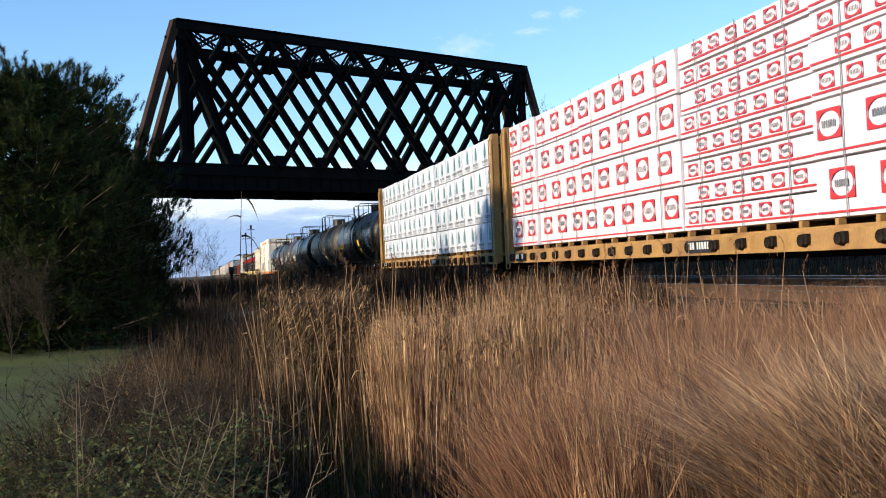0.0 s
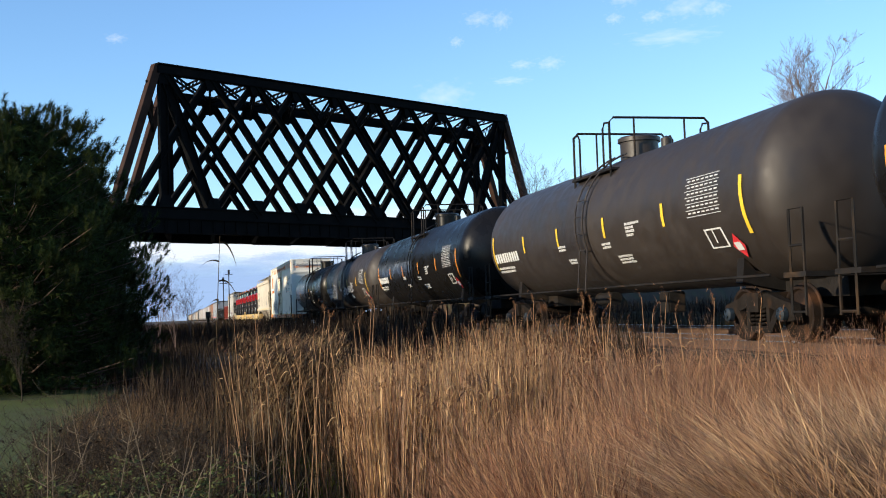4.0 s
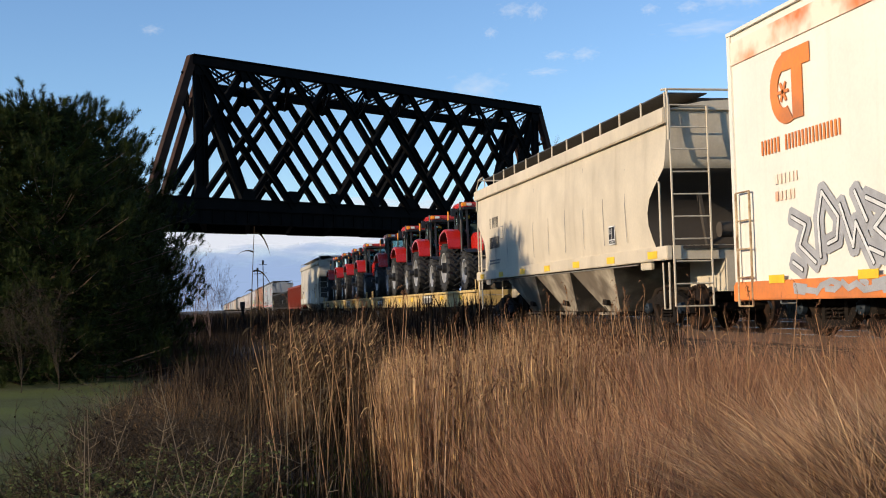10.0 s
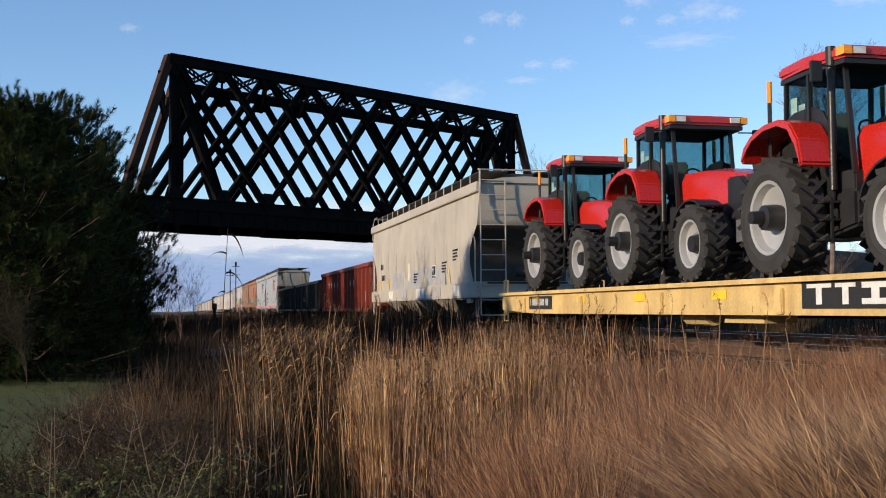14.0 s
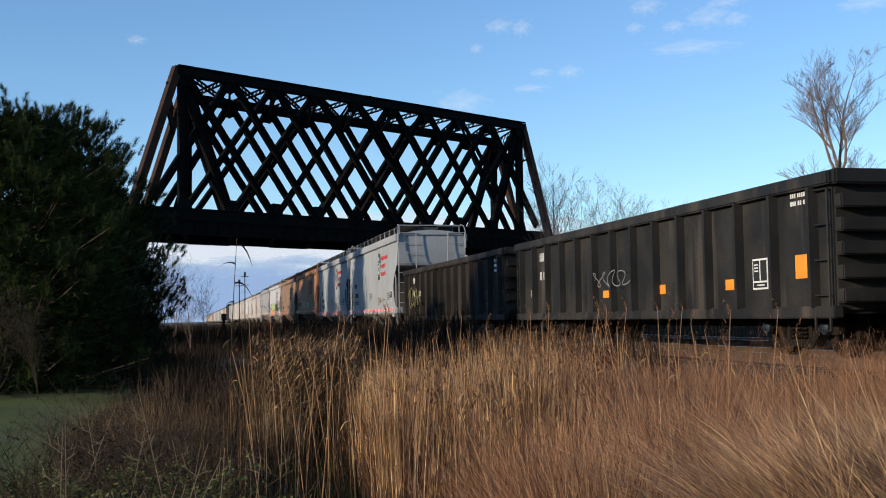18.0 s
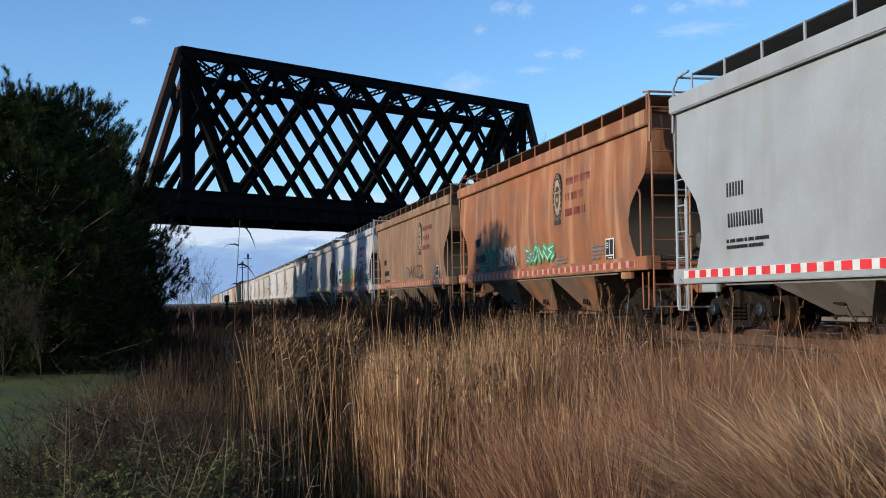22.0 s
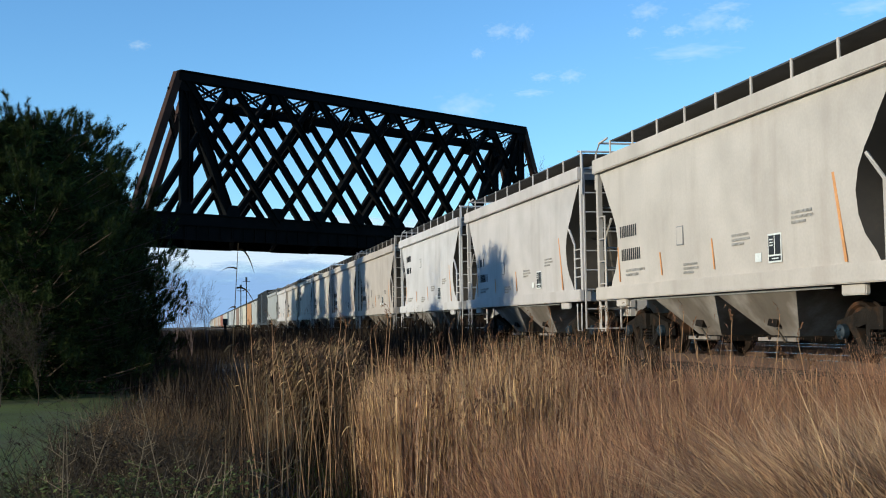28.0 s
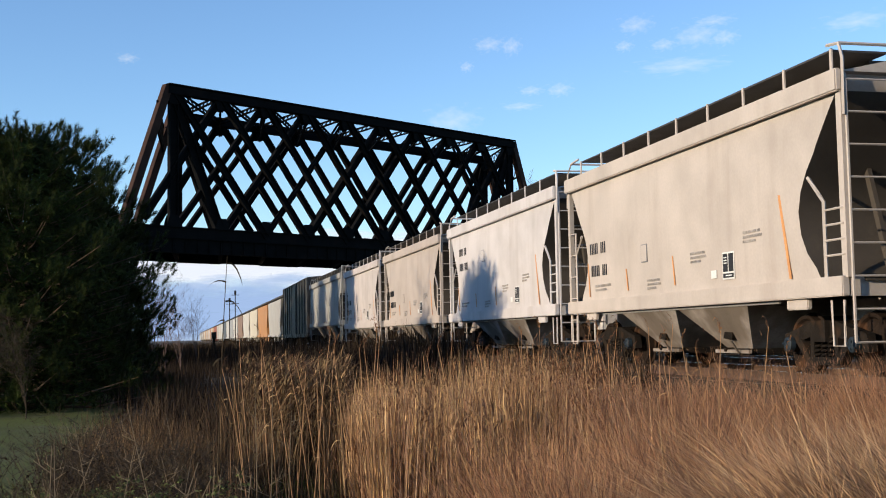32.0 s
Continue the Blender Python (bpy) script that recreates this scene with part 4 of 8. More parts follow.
    for i, y in enumerate((-h + 1.15, -h * 0.50, -h * 0.14, h * 0.22, h * 0.54, h - 1.0)):
        curved("reflector", y, 0.11, (-28 if i in (0, 5) else -14) - low, (8 if i in (0, 5) else 2) - low, stripe)
    mk = M_YELLOW if yellow else M_WHITE
    marks = [("car_mark", h - 1.1, -10, ((2.0, 0.26), (1.5, 0.07), (1.4, 0.07)))]
    if yellow:
        marks += [("data_print", -2.25, -25, ((0.6, 0.06), (0.45, 0.06), (0.4, 0.06)))]
        curved("notice", -2.4, 0.55, -19, -6, M_YELLOW)
    else:
        marks += [("data_print", 1.9, -14, ((0.5, 0.05), (0.45, 0.05))), ("data_print", 1.5, -27, ((0.5, 0.05), (0.45, 0.05))), ("data_print", -0.9, -18, ((0.5, 0.05), (0.45, 0.05))), ("data_print", -2.4, -6, ((0.7, 0.05), (0.4, 0.05), (0.45, 0.05), (0.35, 0.05))),
                  ("data_print", -1.5, -30, ((0.75, 0.05), (0.7, 0.05), (0.75, 0.05)))]
    for name, y, a, rows in marks:
        rnd = random.Random(int(y * 100) + int(length * 10))
        for row, (w, hh) in enumerate(rows):
            p = 0.0
            aa = a - sum(q[1] * 1.5 for q in rows[:row]) / r * 57.3
            bm = bmesh.new()
            while p < w:
                q = hh * rnd.uniform(0.5, 0.75)
                (x0, z0), (x1, z1) = arc(0, 0, r + 0.014, aa, aa - hh / r * 57.3, cz, 1)
                f = [bm.verts.new(v) for v in ((x0, y - p, z0), (x0, y - p - q, z0), (x1, y - p - q, z1), (x1, y - p, z1))]
                bm.faces.new(f)
                p += q + hh * 0.25
            tagged(part(name, bm, mk, car), kind="stuff")
    # the table of data near the leading end and the consolidated stencil
    bm = bmesh.new()
    for i in range(7):
        (x0, z0), (x1, z1) = arc(0, 0, r + 0.014, 14 - 3 * low - i * 4.2, 13.6 - 3 * low - i * 4.2, cz, 1)
        bm.faces.new([bm.verts.new(v) for v in ((x0, -h + 3.2, z0), (x0, -h + 1.9, z0), (x1, -h + 1.9, z1), (x1, -h + 3.2, z1))])
        if i < 6:
            for k in range(7):
                (x0, z0), (x1, z1) = arc(0, 0, r + 0.014, 12.3 - 3 * low - i * 4.2, 11.4 - 3 * low - i * 4.2, cz, 1)
                y = -h + 3.12 - k * 0.175
                bm.faces.new([bm.verts.new(v) for v in ((x0, y, z0), (x0, y - 0.12, z0), (x1, y - 0.12, z1), (x1, y, z1))])
    part("data_table", bm, M_WHITE, car)
    bm = bmesh.new()
    for y0, y1, a0, a1 in ((2.7, 2.1, -21, -22), (2.7, 2.1, -34, -35), (2.73, 2.67, -21, -35), (2.13, 2.07, -21, -35), (2.45, 2.41, -21, -31)):
        (x0, z0), (x1, z1) = arc(0, 0, r + 0.014, a0, a1, cz, 1)
        bm.faces.new([bm.verts.new(v) for v in ((x0, -h + y0, z0), (x0, -h + y1, z0), (x1, -h + y1, z1), (x1, -h + y0, z1))])
    part("stencil_box", bm, M_WHITE, car)
    # a diamond placard
    bm = bmesh.new()
    (x0, z0), (x1, z1), (x2, z2) = arc(0, 0, r + 0.03, -26, -44, cz, 2)
    y = -h + 1.75
    bm.faces.new([bm.verts.new(v) for v in ((x0, y, z0), (x1, y - 0.2, z1), (x2, y, z2), (x1, y + 0.2, z1))])
    pl = part("placard", bm, M_REDMARK, car, "red and white diamond placard")
    bm = bmesh.new()
    (x0, z0), (x1, z1) = arc(0, 0, r + 0.036, -32, -38, cz, 1)
    bm.faces.new([bm.verts.new(v) for v in ((x0, y + 0.11, z0), (x0, y - 0.11, z0), (x1, y - 0.11, z1), (x1, y + 0.11, z1))])
    part("placard_field", bm, M_WHITE, pl)
    trucks(car, h - 1.7)
    return car


def gondola(label, length, high, ribs, rusty=False, z0=0.72):
    car = thing("gondola_car", label, "gondola car", "gondola cars of the train")
    pm = M_RUSTY if rusty else M_PAINT
    h = length / 2
    for s in (-1, 1):
        bm = bmesh.new()
        box(bm, s * 1.46 - 0.03, s * 1.46 + 0.03, -h + 0.1, h - 0.1, z0, high - 0.1)
        part("side_wall", bm, pm, car)
        bm = bmesh.new()
        box(bm, s * 1.52 - 0.1, s * 1.52 + 0.1, -h, h, high - 0.2, high)
        part("top_rail", bm, pm, car, bevel=0.025)
        bm = bmesh.new()
        box(bm, s * 1.5 - 0.08, s * 1.5 + 0.08, -h, h, z0 - 0.12, z0 + 0.06)
        part("side_sill", bm, pm, car, bevel=0.015)
        bm = bmesh.new()
        slab(bm, [(-0.06, 0.0), (0.06, 0.0), (0.04, 0.15), (-0.04, 0.15)], z0 + 0.05, high - 0.19, "z")
        rib = mesh_of(bm, "rib", pm)
        for i in range(ribs):
            y = -h + 0.55 + (length - 1.1) * i / (ribs - 1)
            shared("rib", rib, car, pose(s * 1.485, y, 0, 0, 0, 90 if s < 0 else -90))
        bm = bmesh.new()
        box(bm, -1.46, 1.46, s * (h - 0.1) - 0.04, s * (h - 0.1) + 0.04, z0, high - 0.05)
        part("end_wall", bm, pm, car)
        for k in range(5):
            bm = bmesh.new()
            zc = z0 + (high - z0) * (0.10 + 0.17 * k)
            box(bm, -1.48, 1.48, s * h - 0.12, s * h + 0.09, zc - 0.10, zc + 0.10)
            part("end_rib", bm, pm, car, bevel=0.02)
        bm = bmesh.new()
        box(bm, -1.55, 1.55, s * h - 0.1, s * h + 0.1, high - 0.2, high + 0.02)
        part("end_rail", bm, pm, car, bevel=0.025)
        coupler(car, s * (h + 0.05), s)
        for x in (-1, 1):
            ladder(car, x * 1.56, s * (h - 0.32), z0 - 0.3, z0 + 1.75, 0.4, pm)
    bm = bmesh.new()
    box(bm, -1.45, 1.45, -h + 0.1, h - 0.1, z0 - 0.06, z0 + 0.02)
    part("floor", bm, M_DARK, car)
    bm = bmesh.new()
    box(bm, -0.32, 0.32, -h + 0.2, h - 0.2, 0.45, z0 - 0.06)
    part("centre_sill", bm, M_DARK, car)
    trucks(car, h - 1.9)
    return car


def lumber_car(label, wrap, logo, length, seed, runs, tiers):
    """A centre-beam flat car stacked with wrapped lumber."""
    car = thing("centerbeam_car", label, "flat car", "lumber cars of the train")
    h = length / 2
    deck = 1.02
    bm = bmesh.new()
    box(bm, -1.45, 1.45, -h, h, deck - 0.08, deck)
    part("deck", bm, M_TTXY, car)
    for s in (-1, 1):
        bm = bmesh.new()
        box(bm, s * 1.5 - 0.06, s * 1.5 + 0.06, -h, h, deck - 0.36, deck - 0.06)
        box(bm, s * 1.53 - 0.08, s * 1.53 + 0.08, -h, h, deck - 0.36, deck - 0.32)
        part("side_sill", bm, M_TTXY, car)
        n = int(length / 1.0)
        bm = bmesh.new()
        lathe(bm, [(-0.06, 0), (-0.06, 0.09), (0.04, 0.11), (0.04, 0)], 10, "x")
        box(bm, -0.03, 0.03, -0.16, -0.05, -0.06, 0.1)
        win = mesh_of(bm, "winch", M_TRUCK)
        bm = bmesh.new()
        box(bm, -0.06, 0.06, -0.05, 0.05, -0.04, 0.06)
        ris = mesh_of(bm, "riser", M_TTXY)
        for i in range(n):
            y = -h + 0.7 + (length - 1.4) * i / (n - 1)
            shared("winch", win, car, pose(s * 1.6, y, deck - 0.2))
            shared("riser", ris, car, pose(s * 1.4, y + 0.3, deck + 0.04))
        # bulkhead at each end
        bm = bmesh.new()
        box(bm, -1.5, 1.5, s * (h - 0.35) - 0.05, s * (h - 0.35) + 0.05, deck, 4.62)
        wall = part("bulkhead", bm, M_TTXY, car, "yellow steel bulkhead with cross ribs")
        for x in (-1.48, -0.5, 0.5, 1.48):
            bm = bmesh.new()
            box(bm, x - 0.1, x + 0.1, s * (h - 0.18) - 0.17, s * (h - 0.18) + 0.17, deck - 0.3, 4.66)
            part("bulkhead_post", bm, M_TTXY, wall)
        for z in (1.6, 2.3, 3.0, 3.7, 4.4):
            bm = bmesh.new()
            box(bm, -1.5, 1.5, s * (h - 0.16) - 0.12, s * (h - 0.16) + 0.12, z - 0.06, z + 0.06)
            part("bulkhead_rib", bm, M_TTXY, wall)
        ladder(car, -1.6, s * (h - 0.2), 0.5, 4.5, 0.36, M_TTXY)
        coupler(car, s * h, s)
    bm = bmesh.new()
    box(bm, -0.12, 0.12, -h + 0.4, h - 0.4, 4.35, 4.6)
    box(bm, -0.05, 0.05, -h + 0.4, h - 0.4, deck, deck + 0.5)
    for i in range(14):
        y = -h + 0.8 + (length - 1.6) * i / 13
        box(bm, -0.08, 0.08, y - 0.1, y + 0.1, deck, 4.4)
    part("centre_beam", bm, M_TTXY, car)
    bm = bmesh.new()
    box(bm, -0.35, 0.35, -h + 0.3, h - 0.3, 0.55, deck - 0.1)
    part("centre_sill", bm, M_DARK, car)
    for w, y, m_ in ((1.1, -2.0, M_WHITE), (0.9, h - 1.6, M_WHITE)):
        plate(car, "marking_plate", y, deck - 0.2, w, 0.22, M_BLACKMARK, -1.63)
        bars(car, y + w * 0.4, deck - 0.12, ((w * 0.8, 0.15),), m_, -1.64, "reporting_mark", seed)
    # bundles: four tiers, stacks of unequal length
    rnd = random.Random(seed)
    tot = sum(runs)
    runs = [v * (length - 1.0) / tot for v in runs]
    cache = {}
    for s in (-1, 1):
        y = -h + 0.5
        for bi, ln in enumerate(runs):
            heights = [(4.66 - deck - 0.12) * q / sum(tiers[bi]) for q in tiers[bi]]
            zz0 = deck + 0.10
            for lev, tier in enumerate(heights):
                wv = 1.30 + rnd.uniform(-0.03, 0.03)
                key = (bi, lev % 2, round(tier, 2))
                if key not in cache:
                    bm = bmesh.new()
                    box(bm, -wv / 2, wv / 2, -ln / 2 + 0.012, ln / 2 - 0.012, 0.012, tier - 0.03)
                    bmesh.ops.subdivide_edges(bm, edges=bm.edges[:], cuts=3, use_grid_fill=True)
                    for v in bm.verts:
                        v.co += Vector((noise.noise(v.co * 3 + Vector((seed, bi, lev))), noise.noise(v.co * 3.1 + Vector((9, bi, lev))) * 0.6, 0)) * 0.022
                    me = mesh_of(bm, "lumber_pack", wrap, True)
                    x = -wv / 2 - 0.03
                    n = max(2, round(ln / (1.15 if logo == "tree" else (1.25 if tier > 0.6 else 0.72))))
                    step = (0.2 if lev % 2 else -0.12) if logo == "tree" else (0.15 if lev % 2 else -0.1)
                    spots = [-ln / 2 + ln * (i + 0.5) / n + step for i in range(n)]
                    spots = [c for c in spots if abs(c) < ln / 2 - 0.3]
                    w2, h2 = min(0.32, tier * 0.44), min(0.22, tier * 0.26)
                    bm = bmesh.new()
                    if logo == "tree":
                        for wz, zz in ((0.05, 0.66), (0.085, 0.58), (0.11, 0.49), (0.125, 0.40), (0.125, 0.31)):
                            zz = zz * tier / 0.88
                            bm.faces.new([bm.verts.new((x, o, z)) for o, z in ((0, zz + 0.12), (wz, zz + 0.02), (wz, zz - 0.035), (0, zz + 0.05), (-wz, zz - 0.035), (-wz, zz + 0.02))])
                    else:
                        zc = tier * 0.56
                        out = [bm.verts.new(p) for p in ((x, -w2, zc - h2), (x, w2, zc - h2), (x, w2, zc + h2), (x, -w2, zc + h2))]
                        mid = [bm.verts.new((x, w2 * 0.93 * math.cos(a), zc + h2 * 0.86 * math.sin(a))) for a in [math.pi * (2 * k + 1) / 16 + math.pi for k in range(16)]]
                        for q in range(4):
                            seg = [mid[(q * 4 + k) % 16] for k in range(5)]
                            bm.faces.new([out[q], out[(q + 1) % 4]] + seg[::-1])
                    pr = mesh_of(bm, "emblem_print", M_TEAL if logo == "tree" else M_REDMARK)
                    bm = bmesh.new()
                    box(bm, x + 0.004, x + 0.008, -ln / 2 + 0.05, ln / 2 - 0.05, 0.07, 0.1)
                    band = mesh_of(bm, "wrap_band", M_REDMARK)
                    bm = bmesh.new()
                    for c in spots:
                        if logo == "tree":
                            for q in range(8):
                                a = c + 0.36 - q * 0.092
                                box(bm, x - 0.001, x + 0.001, a - 0.05, a, 0.13, 0.22)
                            box(bm, x - 0.001, x + 0.001, c - 0.36, c + 0.36, 0.085, 0.095)
                            box(bm, x - 0.001, x + 0.001, c - 0.36, c + 0.3, 0.05, 0.06)
                        else:
                            for q in range(6):
                                a = c + (0.185 - q * 0.062) * w2 / 0.32
                                box(bm, x - 0.002, x + 0.001, a - 0.034 * w2 / 0.32, a, tier * 0.56 - h2 * 0.24, tier * 0.56 + h2 * 0.24)
                    for k in range(3):
                        yy = -ln / 2 + ln * (k + 0.5) / 3
                        box(bm, x - 0.004, x + 0.0, yy - 0.012, yy + 0.012, 0.0, tier)
                    cache[key] = (me, pr, mesh_of(bm, "small_print", M_GREY), spots, band)
                me, pr, sp, spots, band = cache[key]
                jit = rnd.uniform(-0.02, 0.02) - (0.05 if bi % 2 else 0)
                b = shared("lumber_pack", me, car, pose(s * 0.82 - (jit if s < 0 else 0), y + ln / 2, zz0 + rnd.uniform(0, 0.006), 0, 0, 0 if s < 0 else 180))
                zz0 += tier
                if s < 0:
                    for c in spots:
                        shared("emblem_print", pr, b, pose(0, c, 0), "teal tree emblem" if logo == "tree" else "red emblem round a white oval")
                    if logo != "tree":
                        shared("wrap_band", band, b, pose(0, 0, 0), "red printed band")
                    tagged(shared("small_print", sp, b, pose(0, 0, 0)), kind="stuff")
            y += ln
    trucks(car, h - 2.1)
    return car


def flat_car(length, seed):
    car = thing("flat_car", "yellow eighty-nine foot flat car carrying red tractors", "flat car", "flat cars of the train")
    h = length / 2
    deck = 1.08
    bm = bmesh.new()
    box(bm, -1.42, 1.42, -h, h, deck - 0.06, deck)
    part("deck", bm, M_TIE, car, "worn dark timber deck")
    for s in (-1, 1):
        bm = bmesh.new()
        out = [(-h, deck + 0.02), (h, deck + 0.02), (h, deck - 0.42), (h - 3.2, deck - 0.52), (-h + 3.2, deck - 0.52), (-h, deck - 0.42)]
        slab(bm, out, s * 1.45 - 0.04, s * 1.45 + 0.04, "x")
        part("side_sill", bm, M_FLATY, car)
        bm = bmesh.new()
        box(bm, s * 1.5 - 0.1, s * 1.5 + 0.1, -h, h, deck - 0.02, deck + 0.06)
        part("top_flange", bm, M_FLATY, car)
        bm = bmesh.new()
        box(bm, s * 1.36 - 0.02, s * 1.36 + 0.02, -0.03, 0.03, -0.3, 0.3)
        for i in range(6):
            y = -h + 2.2 + (length - 4.4) * i / 5
            bm2 = bmesh.new()
            box(bm2, s * 1.5 - 0.05, s * 1.5 + 0.05, y - 0.12, y + 0.12, deck - 0.5, deck - 0.1)
            part("stake_pocket", bm2, M_FLATY, car, bevel=0.02)
        bm.free()
        bm = bmesh.new()
        box(bm, -1.4, 1.4, s * h - 0.1, s * h + 0.1, deck - 0.5, deck + 0.04)
        part("end_sill", bm, M_FLATY, car)
        bm = bmesh.new()
        for x in (-1.45, 1.45):
            rod(bm, [(x, s * (h - 0.45), 0.35), (x, s * (h - 0.45), 1.5), (x, s * (h - 0.05), 1.5), (x, s * (h - 0.05), 0.35), (x, s * (h - 0.45), 0.35)], 0.026, 5)
            rod(bm, [(x, s * (h - 0.45), 0.7), (x, s * (h - 0.05), 0.7)], 0.02, 5)
        part("end_step", bm, M_FLATY, car, "yellow steel end step")
        coupler(car, s * h, s)
    bm = bmesh.new()
    box(bm, -0.4, 0.4, -h + 0.3, h - 0.3, 0.5, deck - 0.06)
    for i in range(12):
        y = -h + 1.5 + (length - 3) * i / 11
        box(bm, -1.4, 1.4, y - 0.05, y + 0.05, 0.72, deck - 0.06)
    part("underframe", bm, M_DARK, car)
    bm = bmesh.new()
    box(bm, -1.2, -0.6, -1.2, 0.2, 0.42, 0.7)
    lathe(bm, [(0, 0), (0, 0.2), (1.0, 0.2), (1.0, 0)], 12, "y", (-0.9, 1.2, 0.55))
    part("brake_gear", bm, M_FLATY, car)
    plate(car, "marking_plate", -h * 0.30, deck - 0.22, 2.3, 0.4, M_BLACKMARK, -1.5)
    bm = bmesh.new()
    for q, (a, b, c, d) in enumerate(((0.1, 0.75, 0.1, 0.16), (0.35, 0.5, -0.14, 0.1), (0.85, 1.35, 0.1, 0.16), (1.03, 1.18, -0.14, 0.1), (1.5, 2.1, -0.14, -0.06), (1.5, 2.1, 0.08, 0.16), (1.72, 1.9, -0.1, 0.12))):
        y = -h * 0.30 + 1.1
        box(bm, -1.51, -1.502, y - b, y - a, deck - 0.22 + c, deck - 0.22 + d)
    part("emblem", bm, M_WHITE, car, "white block emblem")
    plate(car, "marking_plate", h - 3.6, deck - 0.24, 1.9, 0.34, M_BLACKMARK, -1.5)
    bars(car, h - 2.8, deck - 0.14, ((1.6, 0.2),), M_WHITE, -1.51, "reporting_mark", seed)
    for i in range(7):
        if i == 2:
            continue
        plate(car, "reflector", -h + 2.8 + i * 3.5, deck - 0.18, 0.55, 0.16, M_YELLOW, -1.5)
    trucks(car, h - 3.0)
    return car


def reefer(length):
    car = thing("refrigerator_car", "off-white refrigerator boxcar with orange trim and graffiti", "boxcar", "boxcars of the train")
    h = length / 2
    lo, hi = 0.88, 5.2
    bm = bmesh.new()
    box(bm, -1.54, 1.54, -h, h, lo, hi)
    part("body", bm, M_REEFER, car)
    bm = bmesh.new()
    slab(bm, [(-1.6, hi - 0.02), (-1.6, hi + 0.04), (-0.8, hi + 0.07), (0, hi + 0.09), (0.8, hi + 0.07), (1.6, hi + 0.04), (1.6, hi - 0.02)], -h - 0.03, h + 0.03, "y")
    part("roof", bm, M_REEFER, car)
    for s in (-1, 1):
        bm = bmesh.new()
        box(bm, s * 1.556 - 0.012, s * 1.556 + 0.012, -h, h, hi - 0.54, hi - 0.15)
        part("upper_band", bm, M_REEFORANGE, car, "peeling orange paint band")
        bm = bmesh.new()
        box(bm, s * 1.55 - 0.07, s * 1.55 + 0.07, -h - 0.02, h + 0.02, lo - 0.28, lo + 0.03)
        part("side_sill", bm, M_SILLORANGE, car, bevel=0.015)
        # plug door
        bm = bmesh.new()
        dy = 0.35
        box(bm, s * 1.575 - 0.035, s * 1.575 + 0.035, dy - 1.55, dy + 1.55, lo + 0.1, hi - 0.55)
        door = part("door", bm, M_REEFDOOR, car, "yellowed cream plug door with rusty lock rods", bevel=0.02)
        for y in (-1.25, -0.15, 0.15, 1.25):
            bm = bmesh.new()
            rod(bm, [(s * 1.64, dy + y, lo), (s * 1.64, dy + y, hi - 0.4 if abs(y) > 1 else 2.7)], 0.017, 6)
            part("lock_rod", bm, M_RODRUST, door)
            for z in (1.0, 1.9, 2.75, 4.1):
                bm = bmesh.new()
                box(bm, s * 1.64 - 0.035, s * 1.64 + 0.035, dy + y - 0.05, dy + y + 0.05, z - 0.05, z + 0.05)
                part("rod_bracket", bm, M_RODRUST, door)
        for z, w in ((1.12, 0.03), (2.62, 0.022), (3.15, 0.012), (3.9, 0.018)):
            bm = bmesh.new()
            box(bm, s * 1.62 - 0.012, s * 1.62 + 0.012, dy - 1.5, dy + 1.5, z - w, z + w)
            part("door_batten", bm, M_RODRUST, door)
        bm = bmesh.new()
        rod(bm, [(s * 1.66, dy - 0.02, 2.2), (s * 1.68, dy, 1.85), (s * 1.66, dy + 0.05, 1.72)], 0.03, 6)
        part("door_handle", bm, M_DULLRED, door)
        bm = bmesh.new()
        rod(bm, [(s * 1.66, dy - 0.6, 2.12), (s * 1.66, dy + 0.6, 2.06)], 0.016, 6)
        part("handle_link", bm, M_RODRUST, door)
        for z in (hi - 0.36, lo - 0.05):
            bm = bmesh.new()
            box(bm, s * 1.62 - 0.05, s * 1.62 + 0.05, dy - 5.2, dy + 1.65, z - 0.05, z + 0.05)
            part("door_track", bm, M_SILLORANGE, car)
        # end posts and corrugations
        for x in (-1.5, 1.5):
            bm = bmesh.new()
            box(bm, x - 0.08, x + 0.08, s * h - 0.06, s * h + 0.06, lo, hi)
            part("corner_post", bm, M_REEFER, car)
        for k in range(10):
            z = lo + 0.3 + k * 0.34
            bm = bmesh.new()
            slab(bm, [(-1.4, z - 0.1), (1.4, z - 0.1), (1.4, z + 0.1), (-1.4, z + 0.1)], s * (h + 0.04) - 0.05, s * (h + 0.04) + 0.05, "y")
            part("end_rib", bm, M_REEFER, car, bevel=0.04)
        bm = bmesh.new()
        box(bm, -1.5, 1.5, s * (h + 0.012) - 0.012, s * (h + 0.012) + 0.012, hi - 0.62, hi - 0.45)
        part("end_band", bm, M_REEFORANGE, car)
        coupler(car, s * (h + 0.1), s)
        for x in (-1, 1):
            ladder(car, x * 1.62, s * (h - 0.4), 0.5, lo + 1.55, 0.5, M_RODRUST if s > 0 else M_DARK)
            ladder(car, x * 1.2, s * (h + 0.14), 0.6, lo + 1.9, 0.42, M_REEFER, False)
        bm = bmesh.new()
        box(bm, -1.5, 1.5, s * (h + 0.15) - 0.15, s * (h + 0.15) + 0.15, lo - 0.3, lo - 0.02)
        part("end_sill", bm, M_SILLORANGE, car)
    bm = bmesh.new()
    box(bm, -0.35, 0.35, -h + 0.1, h - 0.1, 0.55, lo)
    part("centre_sill", bm, M_DARK, car)
    # emblem, plates, slogan
    bm = bmesh.new()
    ring = [(8.52 + 0.52 * math.cos(radians(q)), 3.92 + 0.56 * math.sin(radians(q))) for q in range(75, 292, 12)]
